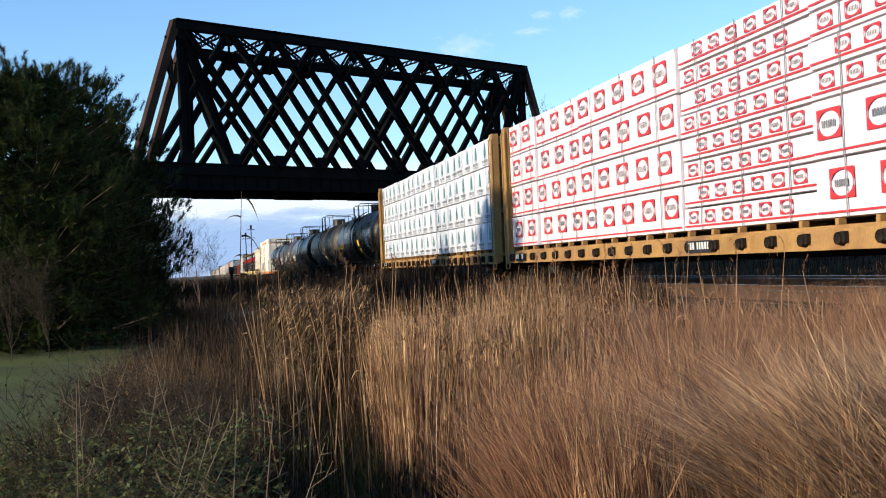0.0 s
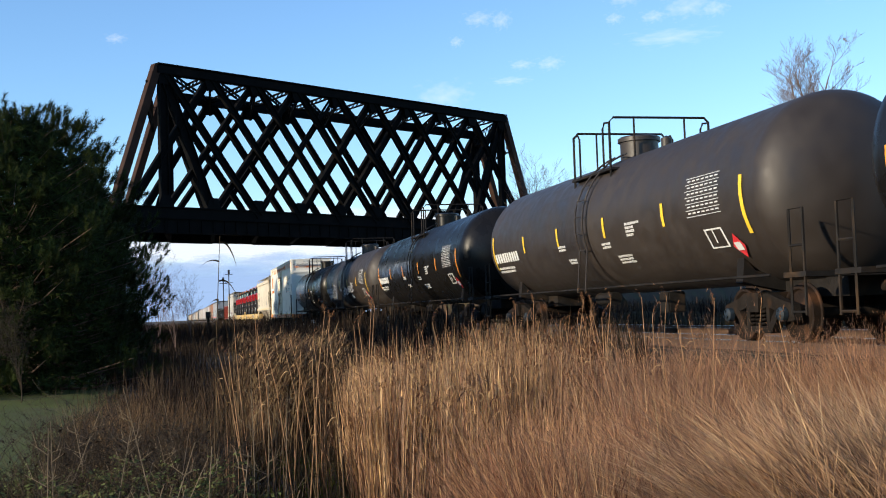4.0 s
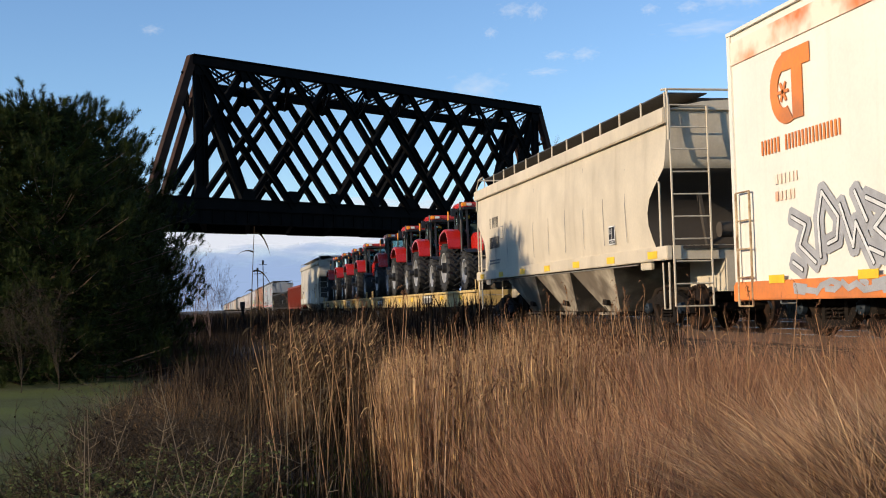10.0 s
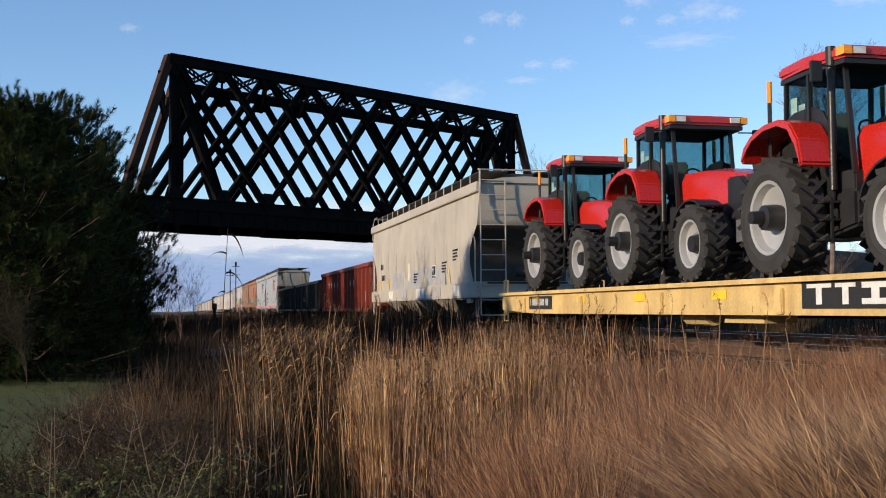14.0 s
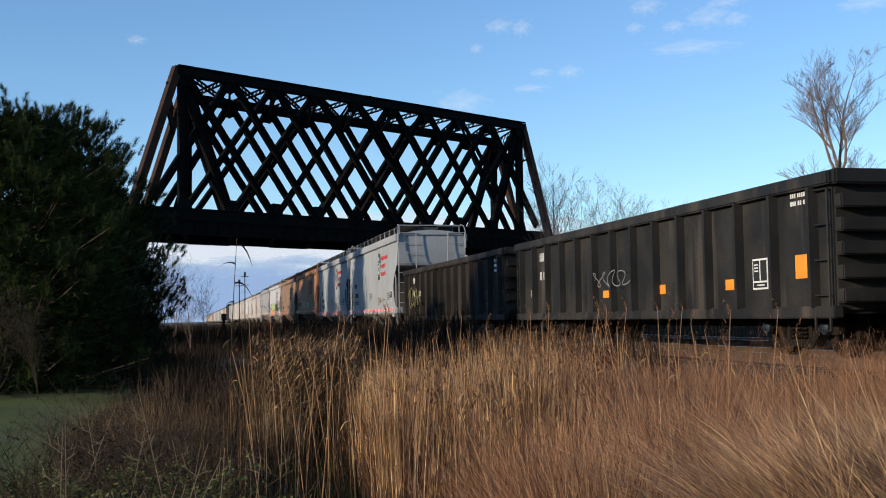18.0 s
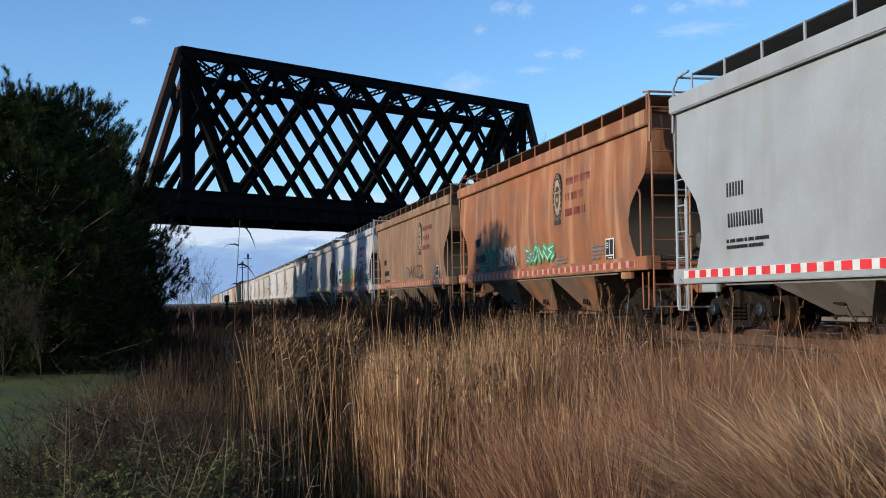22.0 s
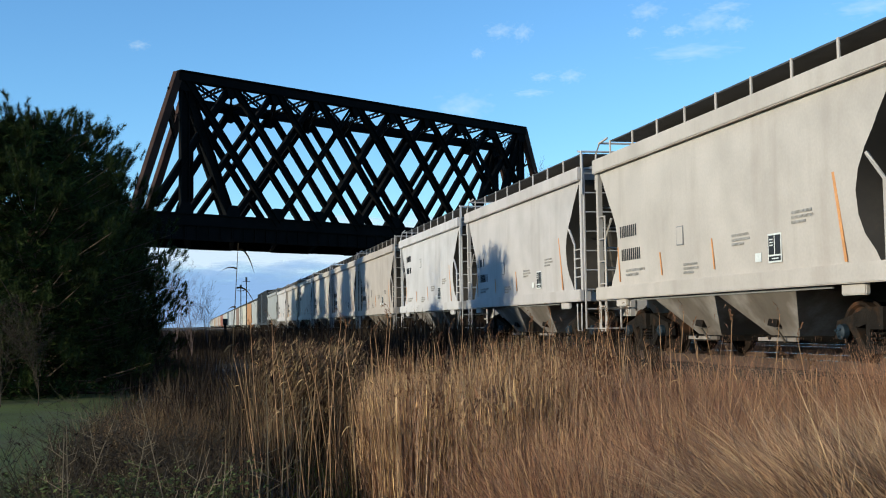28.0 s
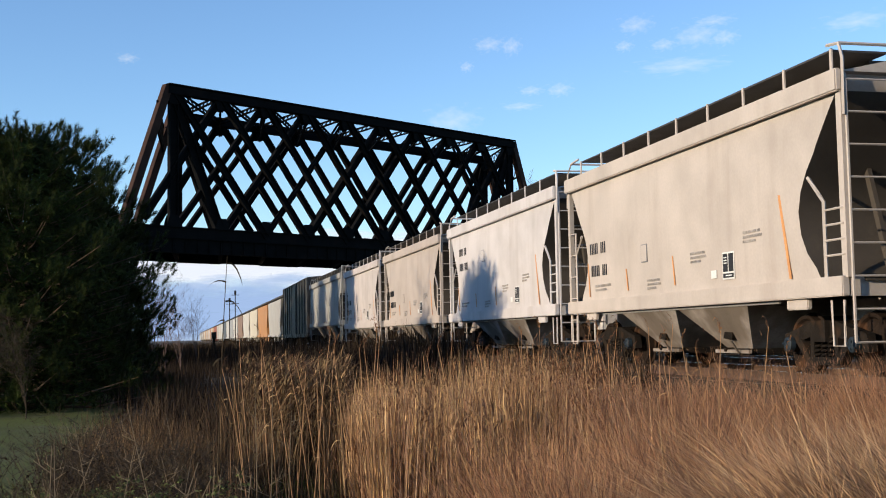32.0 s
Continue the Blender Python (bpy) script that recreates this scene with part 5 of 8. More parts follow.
    hole = [(8.46 + 0.22 * math.cos(radians(q)), 3.92 + 0.30 * math.sin(radians(q))) for q in range(291, 74, -12)]
    slab(bm, [(2 * 8.52 - p, q) for p, q in ring + hole], -1.566, -1.556, "x")
    part("emblem", bm, M_SILLORANGE, car, "orange company emblem")
    bm = bmesh.new()
    slab(bm, [(8.62, 4.50), (7.78, 4.50), (7.78, 4.20), (8.02, 4.20), (8.02, 3.40), (8.34, 3.40), (8.34, 4.20), (8.62, 4.20)], -1.567, -1.557, "x")
    part("emblem_bar", bm, M_SILLORANGE, car)
    for q in (0, 60, 120):
        bm = bmesh.new()
        dy, dz = 0.17 * math.cos(radians(q)), 0.17 * math.sin(radians(q))
        beam(bm, (-1.564, 8.62 - dy, 3.88 - dz), (-1.564, 8.62 + dy, 3.88 + dz), 0.05, 0.012, (1, 0, 0))
        part("emblem_ray", bm, M_SILLORANGE, car)
    bars(car, 9.41, 3.2, ((2.4, 0.28),), M_SILLORANGE, -1.56, "emblem_lettering", 5)
    bars(car, 9.0, 2.6, ((0.7, 0.18), (0.6, 0.18)), M_REEFORANGE, -1.56, "reporting_mark", 6)

    def words(body, name, size, material, m, label, shear=0.0):
        cu = bpy.data.curves.new(name, "FONT")
        cu.body, cu.size, cu.shear = body, size, shear
        ob = new(name + "_tmp", cu)
        bpy.context.view_layer.update()
        me = bpy.data.meshes.new_from_object(ob.evaluated_get(bpy.context.evaluated_depsgraph_get()))
        bpy.data.objects.remove(ob)
        me.materials.clear()
        me.materials.append(material)
        shared(name, me, car, m, label)
    for body, zz, yy in (("Protecting Today's", 3.76, -5.8), ("Perishables", 3.28, -6.4), ("For Tomorrow", 2.83, -6.15)):
        words(body, "slogan", 0.40, M_TEAL, pose(-1.560, yy, zz, 90, 0, -90), "teal script lettering", 0.25)
        bm = bmesh.new()
        w = 0.14 * len(body)
        slab(bm, [(yy - 0.15, zz - 0.08), (yy - w, zz - 0.08), (yy - w + 0.1, zz - 0.03), (yy - 0.1, zz - 0.05)], -1.562, -1.556, "x")
        part("underline", bm, M_REEFORANGE, car, "faded orange underline")
    words("LANE", "door_lettering", 0.2, M_REDMARK, pose(-1.614, 0.92, 4.12, 90, 0, -90), "red block lettering")
    words("NO RUNNING BOARD", "end_lettering", 0.15, M_BLACKMARK, pose(-0.62, -h - 0.016, hi - 0.2, 90, 0, 0), "black block lettering")
    words("EXCESS HEIGHT CAR", "end_lettering", 0.15, M_BLACKMARK, pose(-1.42, -h - 0.016, hi - 0.4, 90, 0, 0), "black block lettering")
    for yy, zz, w, t_, m_ in ((-7.91, 1.34, 0.2, 0.36, M_BLACKMARK), (-9.3, 1.24, 0.5, 0.4, M_BLACKMARK), (3.43, 1.3, 0.3, 0.42, M_BLACKMARK), (2.82, 1.42, 0.6, 0.75, M_BLACKMARK), (2.38, 4.09, 0.16, 0.5, M_BLACKMARK), (2.28, 2.1, 0.16, 0.5, M_BLACKMARK), (2.61, 3.16, 0.24, 0.4, M_YELLOW)):
        plate(car, "data_plate", yy, zz, w, t_, m_, -1.56)
    plate(car, "notice", -9.3, 1.24, 0.45, 0.35, M_YELLOW, -1.566)
    for i in range(8):
        plate(car, "reflector", -h + 1.2 + i * 2.6, lo + 0.05, 0.5, 0.13, M_YELLOW, -1.63)
    for zz in (4.1, 2.1):
        bars(car, -5.0, zz, ((0.22, 0.08), (0.25, 0.08), (0.2, 0.08)), M_GREY, -1.56, "lettering", 9)
    bm = bmesh.new()
    box(bm, -1.2, 0.8, -h - 0.13, -h - 0.11, 4.72, 4.80)
    part("lettering", bm, M_GREY, car)
    trucks(car, h - 2.2)
    return car


def graffiti(car, y0, y1, z0, z1, colors, seed, x=-1.66):
    """Sprayed abstract strokes, a body colour with an outline behind, unreadable."""
    rnd = random.Random(seed)
    n = max(3, int((y1 - y0) / 0.62))
    tall, wide = z1 - z0, (y1 - y0) / n
    strokes = []
    for i in range(n):
        left = y1 - wide * i
        lean, flip = rnd.uniform(-0.25, 0.3), rnd.random() < 0.5
        top, low = z1 - tall * rnd.uniform(0, 0.25), z0 + tall * rnd.uniform(0, 0.2)
        at = lambda u, v: (left - wide * ((1 - u if flip else u) + lean * (v - 0.5)), low + (top - low) * v)
        r_ = lambda lo, hi: rnd.uniform(lo, hi)
        kind = i % 3
        if kind == 0:
            strokes.append([at(r_(0, 0.2), r_(0.8, 1)), at(r_(0.5, 0.8), r_(0.55, 0.75)), at(r_(0.1, 0.4), r_(0.3, 0.45)), at(r_(0.8, 1.1), r_(0, 0.15))])
            strokes.append([at(0.0, r_(0.1, 0.3)), at(r_(0.3, 0.5), 0.0)])
        elif kind == 1:
            strokes.append([at(0.1, r_(0, 0.2)), at(r_(0.0, 0.2), 0.6), at(r_(0.3, 0.6), 1.0), at(0.95, r_(0.5, 0.7)), at(0.8, r_(0.05, 0.3)), at(0.45, r_(0.2, 0.4))])
        else:
            strokes.append([at(r_(-0.1, 0.1), 0.9), at(0.4, r_(0.1, 0.3)), at(0.6, r_(0.6, 0.8)), at(1.05, r_(0, 0.1))])
            strokes.append([at(0.7, 1.05), at(1.0, r_(0.6, 0.8))])
    for layer, (mat_, grow, lift) in enumerate(colors):
        bm = bmesh.new()
        k = 0
        w = max(0.03, 0.17 * tall + grow * 1.6)
        for line in strokes:
            for p, q in zip(line, line[1:]):
                k += 1
                xx = x - lift - 0.00012 * k
                d = Vector((0, q[0] - p[0], q[1] - p[1]))
                d = d.normalized() * (w * 0.42) if d.length > 0 else d
                c, e = Vector((xx, *p)) - d, Vector((xx, *q)) + d
                s = Vector((0, -d.z, d.y)).normalized() * (w / 2)
                t = d * 0.45
                bm.faces.new([bm.verts.new(v) for v in (c + s * 0.6, c + t + s, e - t + s, e + s * 0.6, e - s * 0.6, e - t - s, c + t - s, c - s * 0.6)])
        tagged(part("graffiti", bm, mat_, car, "sprayed graffiti shapes"), kind="stuff")


# ---- tractors: forward is -y, ground at z = 0 under the rear axle ----
def tyre_mesh(r, w, lugs):
    bm = bmesh.new()
    lathe(bm, [(-w * 0.42, r * 0.60), (-w * 0.5, r * 0.72), (-w * 0.47, r * 0.90), (-w * 0.36, r * 0.955), (w * 0.36, r * 0.955), (w * 0.47, r * 0.90), (w * 0.5, r * 0.72), (w * 0.42, r * 0.60)], 36, "x")
    for i in range(lugs):
        for s in (-1, 1):
            a = 2 * math.pi * (i + (0.5 if s > 0 else 0)) / lugs
            m = Matrix.Rotation(a, 4, "X") @ Matrix.Translation((s * w * 0.25, 0, r * 0.955)) @ Matrix.Rotation(radians(s * 40), 4, "Z")
            box(bm, -w * 0.30, w * 0.30, -0.032, 0.032, -0.05, r * 0.045, m)
    return mesh_of(bm, "tyre", M_TYRE)


def rim_mesh(r, w):
    bm = bmesh.new()
    lathe(bm, [(-w * 0.44, r * 0.62), (-w * 0.42, r * 0.56), (-w * 0.2, r * 0.52), (-w * 0.12, r * 0.3), (-w * 0.05, 0.2), (-w * 0.05, 0), ], 30, "x")
    lathe(bm, [(w * 0.44, r * 0.62), (w * 0.42, r * 0.56), (w * 0.2, r * 0.52), (w * 0.0, r * 0.3), (w * 0.0, 0)], 30, "x")
    return mesh_of(bm, "rim", M_RIM, True)


def tractor():
    t = thing("tractor", "new red farm tractor with black tyres chained to a flat car", "tractor", "tractors on the flat cars")
    big, small = tyre_mesh(0.97, 0.58, 20), tyre_mesh(0.74, 0.48, 18)
    bigr, smallr = rim_mesh(0.97, 0.58), rim_mesh(0.74, 0.48)
    for x, y, r, ty, ri in ((-1.12, 0, 0.97, big, bigr), (1.12, 0, 0.97, big, bigr), (-1.02, -3.08, 0.74, small, smallr), (1.02, -3.08, 0.74, small, smallr)):
        w = shared("wheel", ty, t, pose(x, y, r, 0, 0, 0 if x < 0 else 180), "black lugged tyre")
        shared("rim", ri, w, pose(0, 0, 0), "silver steel rim")
        bm = bmesh.new()
        if y == 0:
            lathe(bm, [(-0.55, 0), (-0.55, 0.10), (-0.35, 0.11), (-0.33, 0.2), (-0.1, 0.22), (0.5, 0.12), (0.5, 0)], 16, "x")
        else:
            lathe(bm, [(-0.18, 0), (-0.18, 0.15), (0.02, 0.2), (0.5, 0.12), (0.5, 0)], 16, "x")
        part("hub", bm, M_TBLACK, w, smooth=True)
    bm = bmesh.new()
    box(bm, -0.36, 0.36, -3.5, 0.5, 0.62, 1.35)
    box(bm, -1.1, 1.1, -0.16, 0.16, 0.8, 1.14)
    box(bm, -0.95, 0.95, -3.2, -2.96, 0.6, 0.86)
    box(bm, -0.3, 0.3, -4.3, -3.3, 0.75, 1.1)
    part("chassis", bm, M_TBLACK, t, bevel=0.03)
    # bonnet, tapering to the front
    bm = bmesh.new()
    sec = [(-1.2, 0.52, 1.38, 2.18), (-2.2, 0.53, 1.40, 2.14), (-3.1, 0.51, 1.45, 2.04), (-3.75, 0.46, 1.55, 1.93)]
    rings = []
    for y, w, z0, z1 in sec:
        rings.append([bm.verts.new(p) for p in ((-w, y, z0), (-w, y, z1 - 0.2), (-w * 0.8, y, z1 - 0.05), (0, y, z1), (w * 0.8, y, z1 - 0.05), (w, y, z1 - 0.2), (w, y, z0))])
    for a, b in zip(rings, rings[1:]):
        for i in range(7):
            bm.faces.new((a[i], a[(i + 1) % 7], b[(i + 1) % 7], b[i]))
    bm.faces.new(rings[0])
    bm.faces.new(rings[-1][::-1])
    part("bonnet", bm, M_TRED, t, "glossy red bonnet", smooth=True, bevel=0.0)
    bm = bmesh.new()
    slab(bm, [(-3.2, 1.88), (-3.72, 1.86), (-4.0, 1.68), (-4.12, 1.4), (-4.1, 0.98), (-3.4, 0.98), (-3.0, 1.3), (-3.0, 1.42)], -0.5, 0.5, "x")
    part("grille", bm, M_TBLACK, t, "black nose and grille", bevel=0.03)
    for x in (-1, 1):
        bm = bmesh.new()
        box(bm, x * 0.27 - 0.23, x * 0.27 + 0.23, -4.15, -3.9, 1.33, 1.47)
        part("headlight", bm, M_WHITE, t, bevel=0.02)
        bm = bmesh.new()
        slab(bm, [(-1.35, 1.86), (-2.3, 1.84), (-2.3, 1.72), (-1.35, 1.72)], x * 0.503 - 0.006, x * 0.503 + 0.006, "x")
        part("side_vent", bm, M_TBLACK, t)
    # suitcase weights
    bm = bmesh.new()
    slab(bm, [(-4.05, 0.72), (-4.6, 0.72), (-4.66, 0.9), (-4.6, 1.12), (-4.05, 1.12)], -0.036, 0.036, "x")
    weight = mesh_of(bm, "front_weight", M_WEIGHT)
    for i in range(18):
        shared("front_weight", weight, t, pose(-0.73 + i * 0.086, 0, 0))
    # cab
    bm = bmesh.new()
    base = [(-0.78, 0.42), (0.78, 0.42), (0.82, -0.4), (0.66, -1.35), (-0.66, -1.35), (-0.82, -0.4)]
    slab(bm, base, 1.18, 1.55, "z")
    part("cab_base", bm, M_TBLACK, t, bevel=0.02)
    cols = [(-0.78, 0.42), (0.78, 0.42), (-0.82, -0.4), (0.82, -0.4), (-0.64, -1.33), (0.64, -1.33)]
    for x, y in cols:
        bm = bmesh.new()
        lean = 0.22 if y < -1 else (-0.05 if y > 0 else 0)
        beam(bm, (x, y, 1.5), (x * 1.0, y + lean, 2.98), 0.055, 0.075)
        part("cab_pillar", bm, M_TBLACK, t)
    roof = [(-0.86, 0.5), (0.86, 0.5), (0.92, -0.4), (0.84, -1.42), (-0.84, -1.42), (-0.92, -0.4)]
    bm = bmesh.new()
    slab(bm, roof, 2.99, 3.15, "z")
    part("cab_roof", bm, M_TRED, t, "red cab roof", bevel=0.04)
    bm = bmesh.new()
    slab(bm, [(x * 0.96, y * 0.96) for x, y in roof], 2.92, 2.98, "z")
    part("roof_liner", bm, M_TBLACK, t)
    for nm, a, b, l0, l1 in (("pane", 0, 1, -0.05, -0.05), ("pane", 0, 2, -0.05, 0), ("pane", 1, 3, -0.05, 0), ("pane", 2, 4, 0, 0.22), ("pane", 3, 5, 0, 0.22), ("pane", 4, 5, 0.22, 0.22)):
        (xa, ya), (xb, yb) = cols[a], cols[b]
        bm = bmesh.new()
        vs = [Vector((xa, ya, 1.55)), Vector((xb, yb, 1.55)), Vector((xb, yb + l1, 2.93)), Vector((xa, ya + l0, 2.93))]
        nrm = (vs[1] - vs[0]).cross(vs[2] - vs[0]).normalized() * 0.005
        f = [bm.verts.new(v * 0.999) for v in vs]
        g = [bm.verts.new(v * 0.999 + nrm) for v in vs]
        bm.faces.new(f[::-1])
        bm.faces.new(g)
        for q in range(4):
            bm.faces.new((f[q], f[(q + 1) % 4], g[(q + 1) % 4], g[q]))
        p = part(nm, bm, M_GLASS, t, "tinted cab glass")
        p.visible_shadow = False
    for y0, z0 in ((0.16, 2.42), (-0.08, 2.3)):
        bm = bmesh.new()
        box(bm, -0.775, -0.77, y0 - 0.09, y0 + 0.09, z0, z0 + 0.27)
        part("paper_notice", bm, M_WHITE, t, "white paper sheet in the cab window")
    bm = bmesh.new()
    box(bm, -0.26, 0.26, -0.35, 0.12, 1.75, 1.88)
    box(bm, -0.25, 0.25, 0.06, 0.18, 1.85, 2.5)
    box(bm, -0.3, 0.3, -0.28, 0.05, 1.5, 1.75)
    part("seat", bm, M_SEAT, t, bevel=0.04)
    bm = bmesh.new()
    ring = [(0.2 * math.cos(a), -0.78 + 0.1 * math.sin(a), 2.12 + 0.17 * math.sin(a)) for a in [i * math.pi / 8 for i in range(17)]]
    rod(bm, ring, 0.018, 5)
    rod(bm, [(0, -0.78, 2.12), (0, -1.05, 1.6)], 0.04, 6)
    part("steering_wheel", bm, M_TBLACK, t)
    bm = bmesh.new()
    box(bm, -0.3, 0.3, -1.25, -1.0, 1.5, 2.0)
    part("dashboard", bm, M_TBLACK, t, bevel=0.04)
    # exhaust, air intake, mirrors, lights
    bm = bmesh.new()
    rod(bm, [(-0.84, -1.05, 1.3), (-0.84, -1.05, 2.95)], 0.06, 12)
    part("exhaust", bm, M_CHROME, t, "black exhaust stack with a bright streak", smooth=True)
    bm = bmesh.new()
    rod(bm, [(-0.84, -1.05, 2.8), (-0.84, -1.05, 3.18)], 0.075, 12)
    part("exhaust_tip", bm, M_TBLACK, t)
    for x in (-1, 1):
        bm = bmesh.new()
        prof = [(0.86, 1.98), (0.74, 2.2), (0.5, 2.36), (0.1, 2.47), (-0.4, 2.49), (-0.75, 2.38), (-0.98, 2.1), (-1.08, 1.72)]
        inner = [(y * 0.93 - 0.01, z - 0.07) for y, z in reversed(prof)]
        slab(bm, prof + inner, x * 0.82 - (0.58 if x < 0 else 0.0), x * 0.82 + (0.0 if x < 0 else 0.58), "x")
        part("fender", bm, M_TRED, t, "red rear fender", bevel=0.03)
        bm = bmesh.new()
        slab(bm, prof + [(-1.0, 1.1), (0.75, 1.1)], x * 0.80 - 0.015, x * 0.80 + 0.015, "x")
        part("inner_fender", bm, M_TBLACK, t)
        bm = bmesh.new()
        prof = [(0.84 * math.cos(radians(a)) - 3.08, 0.74 + 0.84 * math.sin(radians(a))) for a in range(20, 130, 15)]
        inner = [(-3.08 + (y + 3.08) * 0.96, 0.74 + (z - 0.74) * 0.96) for y, z in reversed(prof)]
        slab(bm, prof + inner, x * 1.0 - 0.24, x * 1.0 + 0.24, "x")
        part("front_fender", bm, M_TBLACK, t)
        bm = bmesh.new()
        rod(bm, [(x * 0.8, -1.15, 2.9), (x * 1.15, -1.2, 2.9)], 0.015, 5)
        box(bm, x * 1.2 - 0.09, x * 1.2 + 0.09, -1.26, -1.18, 2.68, 2.95)
        part("mirror", bm, M_TBLACK, t, bevel=0.02)
        bm = bmesh.new()
        box(bm, x * 0.80 - 0.07, x * 0.80 + 0.07, -1.46, -1.24, 3.02, 3.13)
        part("marker_light", bm, M_AMBER, t)
        bm = bmesh.new()
        box(bm, x * 0.60 - 0.1, x * 0.60 + 0.1, -1.46, -1.3, 3.03, 3.12)
        part("work_light", bm, M_WHITE, t)
        bm = bmesh.new()
        rod(bm, [(x * 1.05, 0.45, 1.9), (x * 1.05, 0.45, 2.95)], 0.035, 6)
        st = part("sign_stalk", bm, M_TBLACK, t)
        bm = bmesh.new()
        rod(bm, [(x * 1.05, 0.45, 2.66), (x * 1.05, 0.45, 2.96)], 0.042, 6)
        part("sign_lamp", bm, M_AMBER, st)
        bm = bmesh.new()
        slab(bm, [(-1.5, 0.75), (-0.75, 0.62), (-0.75, 1.3), (-1.5, 1.3)], x * 0.55 - 0.2, x * 0.55 + 0.2, "x")
        part("fuel_tank", bm, M_TBLACK, t, bevel=0.05)
        bm = bmesh.new()
        for z in (0.55, 0.85, 1.12):
            box(bm, x * 0.9 - 0.14, x * 0.9 + 0.14, -1.1, -0.78, z, z + 0.03)
        box(bm, x * 0.9 - 0.02, x * 0.9 + 0.02, -1.1, -1.06, 0.5, 1.2)
        part("step", bm, M_TBLACK, t)
    for x in (-1, 1):
        for y in (0.3, -3.4):
            bm = bmesh.new()
            rod(bm, [(x * 0.45, y, 0.8), (x * 1.3, y + (0.7 if y > 0 else -0.6), 0.03)], 0.018, 4)
            part("tie_down_chain", bm, M_TRUCK, t)
    # the cab and bonnet stand high over the wheels
    for o in t.children_recursive:
        if o.parent == t and o.name.split(".")[0] not in ("wheel", "fender", "front_fender", "chassis", "tie_down_chain", "front_weight", "step"):
            for v in o.data.vertices:
                if v.co.z > 1.2:
                    v.co.z = 1.2 + (v.co.z - 1.2) * 1.17
        elif o.parent.parent == t and o.name.startswith("sign_lamp"):
            for v in o.data.vertices:
                v.co.z = 1.2 + (v.co.z - 1.2) * 1.17
    return t


# ---- plants ----
def strips(points, heights, widths, rng, lean=0.25, droop=0.3, segs=3, lean_dir=None, shift=None):
    """Vertices and faces of many tapering blades."""
    n = len(points)
    ang = rng.uniform(0, 2 * np.pi, n)
    dirx, diry = np.cos(ang), np.sin(ang)
    la = rng.normal(0, lean, n)
    lb = np.abs(rng.normal(0, droop, n))
    if lean_dir is not None:
        bias = rng.uniform(lean_dir[3] if len(lean_dir) > 3 else 0, lean_dir[2], n)
    verts = np.zeros((n, 2 * segs + 1, 3))
    wa = rng.uniform(0, np.pi, n)
    wx, wy = np.cos(wa) * widths / 2, np.sin(wa) * widths / 2
    for s in range(segs + 1):
        u = s / segs
        off = heights * (la * u * 0.6 + lb * u * u)
        px = points[:, 0] + dirx * off
        py = points[:, 1] + diry * off
        if lean_dir is not None:
            px = px + lean_dir[0] * bias * heights * u ** 1.5
            py = py + lean_dir[1] * bias * heights * u ** 1.5
        if shift is not None:
            px = px + shift[:, 0] * heights * u ** 1.6
            py = py + shift[:, 1] * heights * u ** 1.6
        pz = points[:, 2] + heights * (u - 0.35 * (la * la + lb * lb) * u * u)
        if lean_dir is not None:
            pz = pz - heights * 0.26 * bias * u * u
        if s < segs:
            k = 1 - 0.55 * u
            verts[:, 2 * s] = np.stack([px - wx * k, py - wy * k, pz], 1)
            verts[:, 2 * s + 1] = np.stack([px + wx * k, py + wy * k, pz], 1)
        else:
            verts[:, 2 * s] = np.stack([px, py, pz], 1)
    faces = []
    step = 2 * segs + 1
    for i in range(n):
        o = i * step
        for s in range(segs - 1):
            faces.append((o + 2 * s, o + 2 * s + 1, o + 2 * s + 3, o + 2 * s + 2))
        faces.append((o + step - 3, o + step - 2, o + step - 1))
    return verts.reshape(-1, 3), faces, verts[:, -1]


def field(n, rng, az0, az1, r0, r1, keep, clump=0.0):
    """Points strewn over a sector before the camera, denser near it, kept by a rule."""
    az = np.radians(rng.uniform(az0, az1, n))
    r = r0 + (r1 - r0) * rng.uniform(0, 1, n) ** 1.2
    x, y = r * np.sin(az), r * np.cos(az)
    if clump:
        c = np.array([noise.noise(Vector((a * clump, b * clump, 5.0))) for a, b in zip(x, y)])
        k = rng.uniform(-0.55, 0.35, n) < c
        x, y = x[k], y[k]
    k = np.array([keep(a, b) for a, b in zip(x, y)], bool)
    x, y = x[k], y[k]
    z = np.array([ground_z(a, b) for a, b in zip(x, y)]) - 0.02
    return np.stack([x, y, z], 1)


def clumps(centres, n, radius, fan, rng, sway=0.06):
    """Blades gathered in tufts round the centres, fanning outwards."""
    p = np.repeat(centres, n, axis=0)
    d = rng.normal(0, 1, (len(p), 2))
    size = np.repeat(rng.uniform(0.6, 1.4, len(centres)), n)[:, None]
    tilt = np.repeat(rng.normal(0, sway, (len(centres), 2)), n, axis=0)
    p[:, :2] += d * radius * size
    return p, d * fan + tilt, np.repeat(rng.uniform(0.75, 1.12, len(centres)), n)


def reed_edge(x, y):
    """Whether a spot lies in the reed bed: far off beside the weeds, near the camera towards the track."""
    az = math.degrees(math.atan2(x, y))
    front = 13.8 - 5.6 * smooth_step(7.6, 9.8, az)
    return math.hypot(x, y) > front + 0.9 * noise.noise(Vector((x * 0.9, y * 0.9, 8.0)))


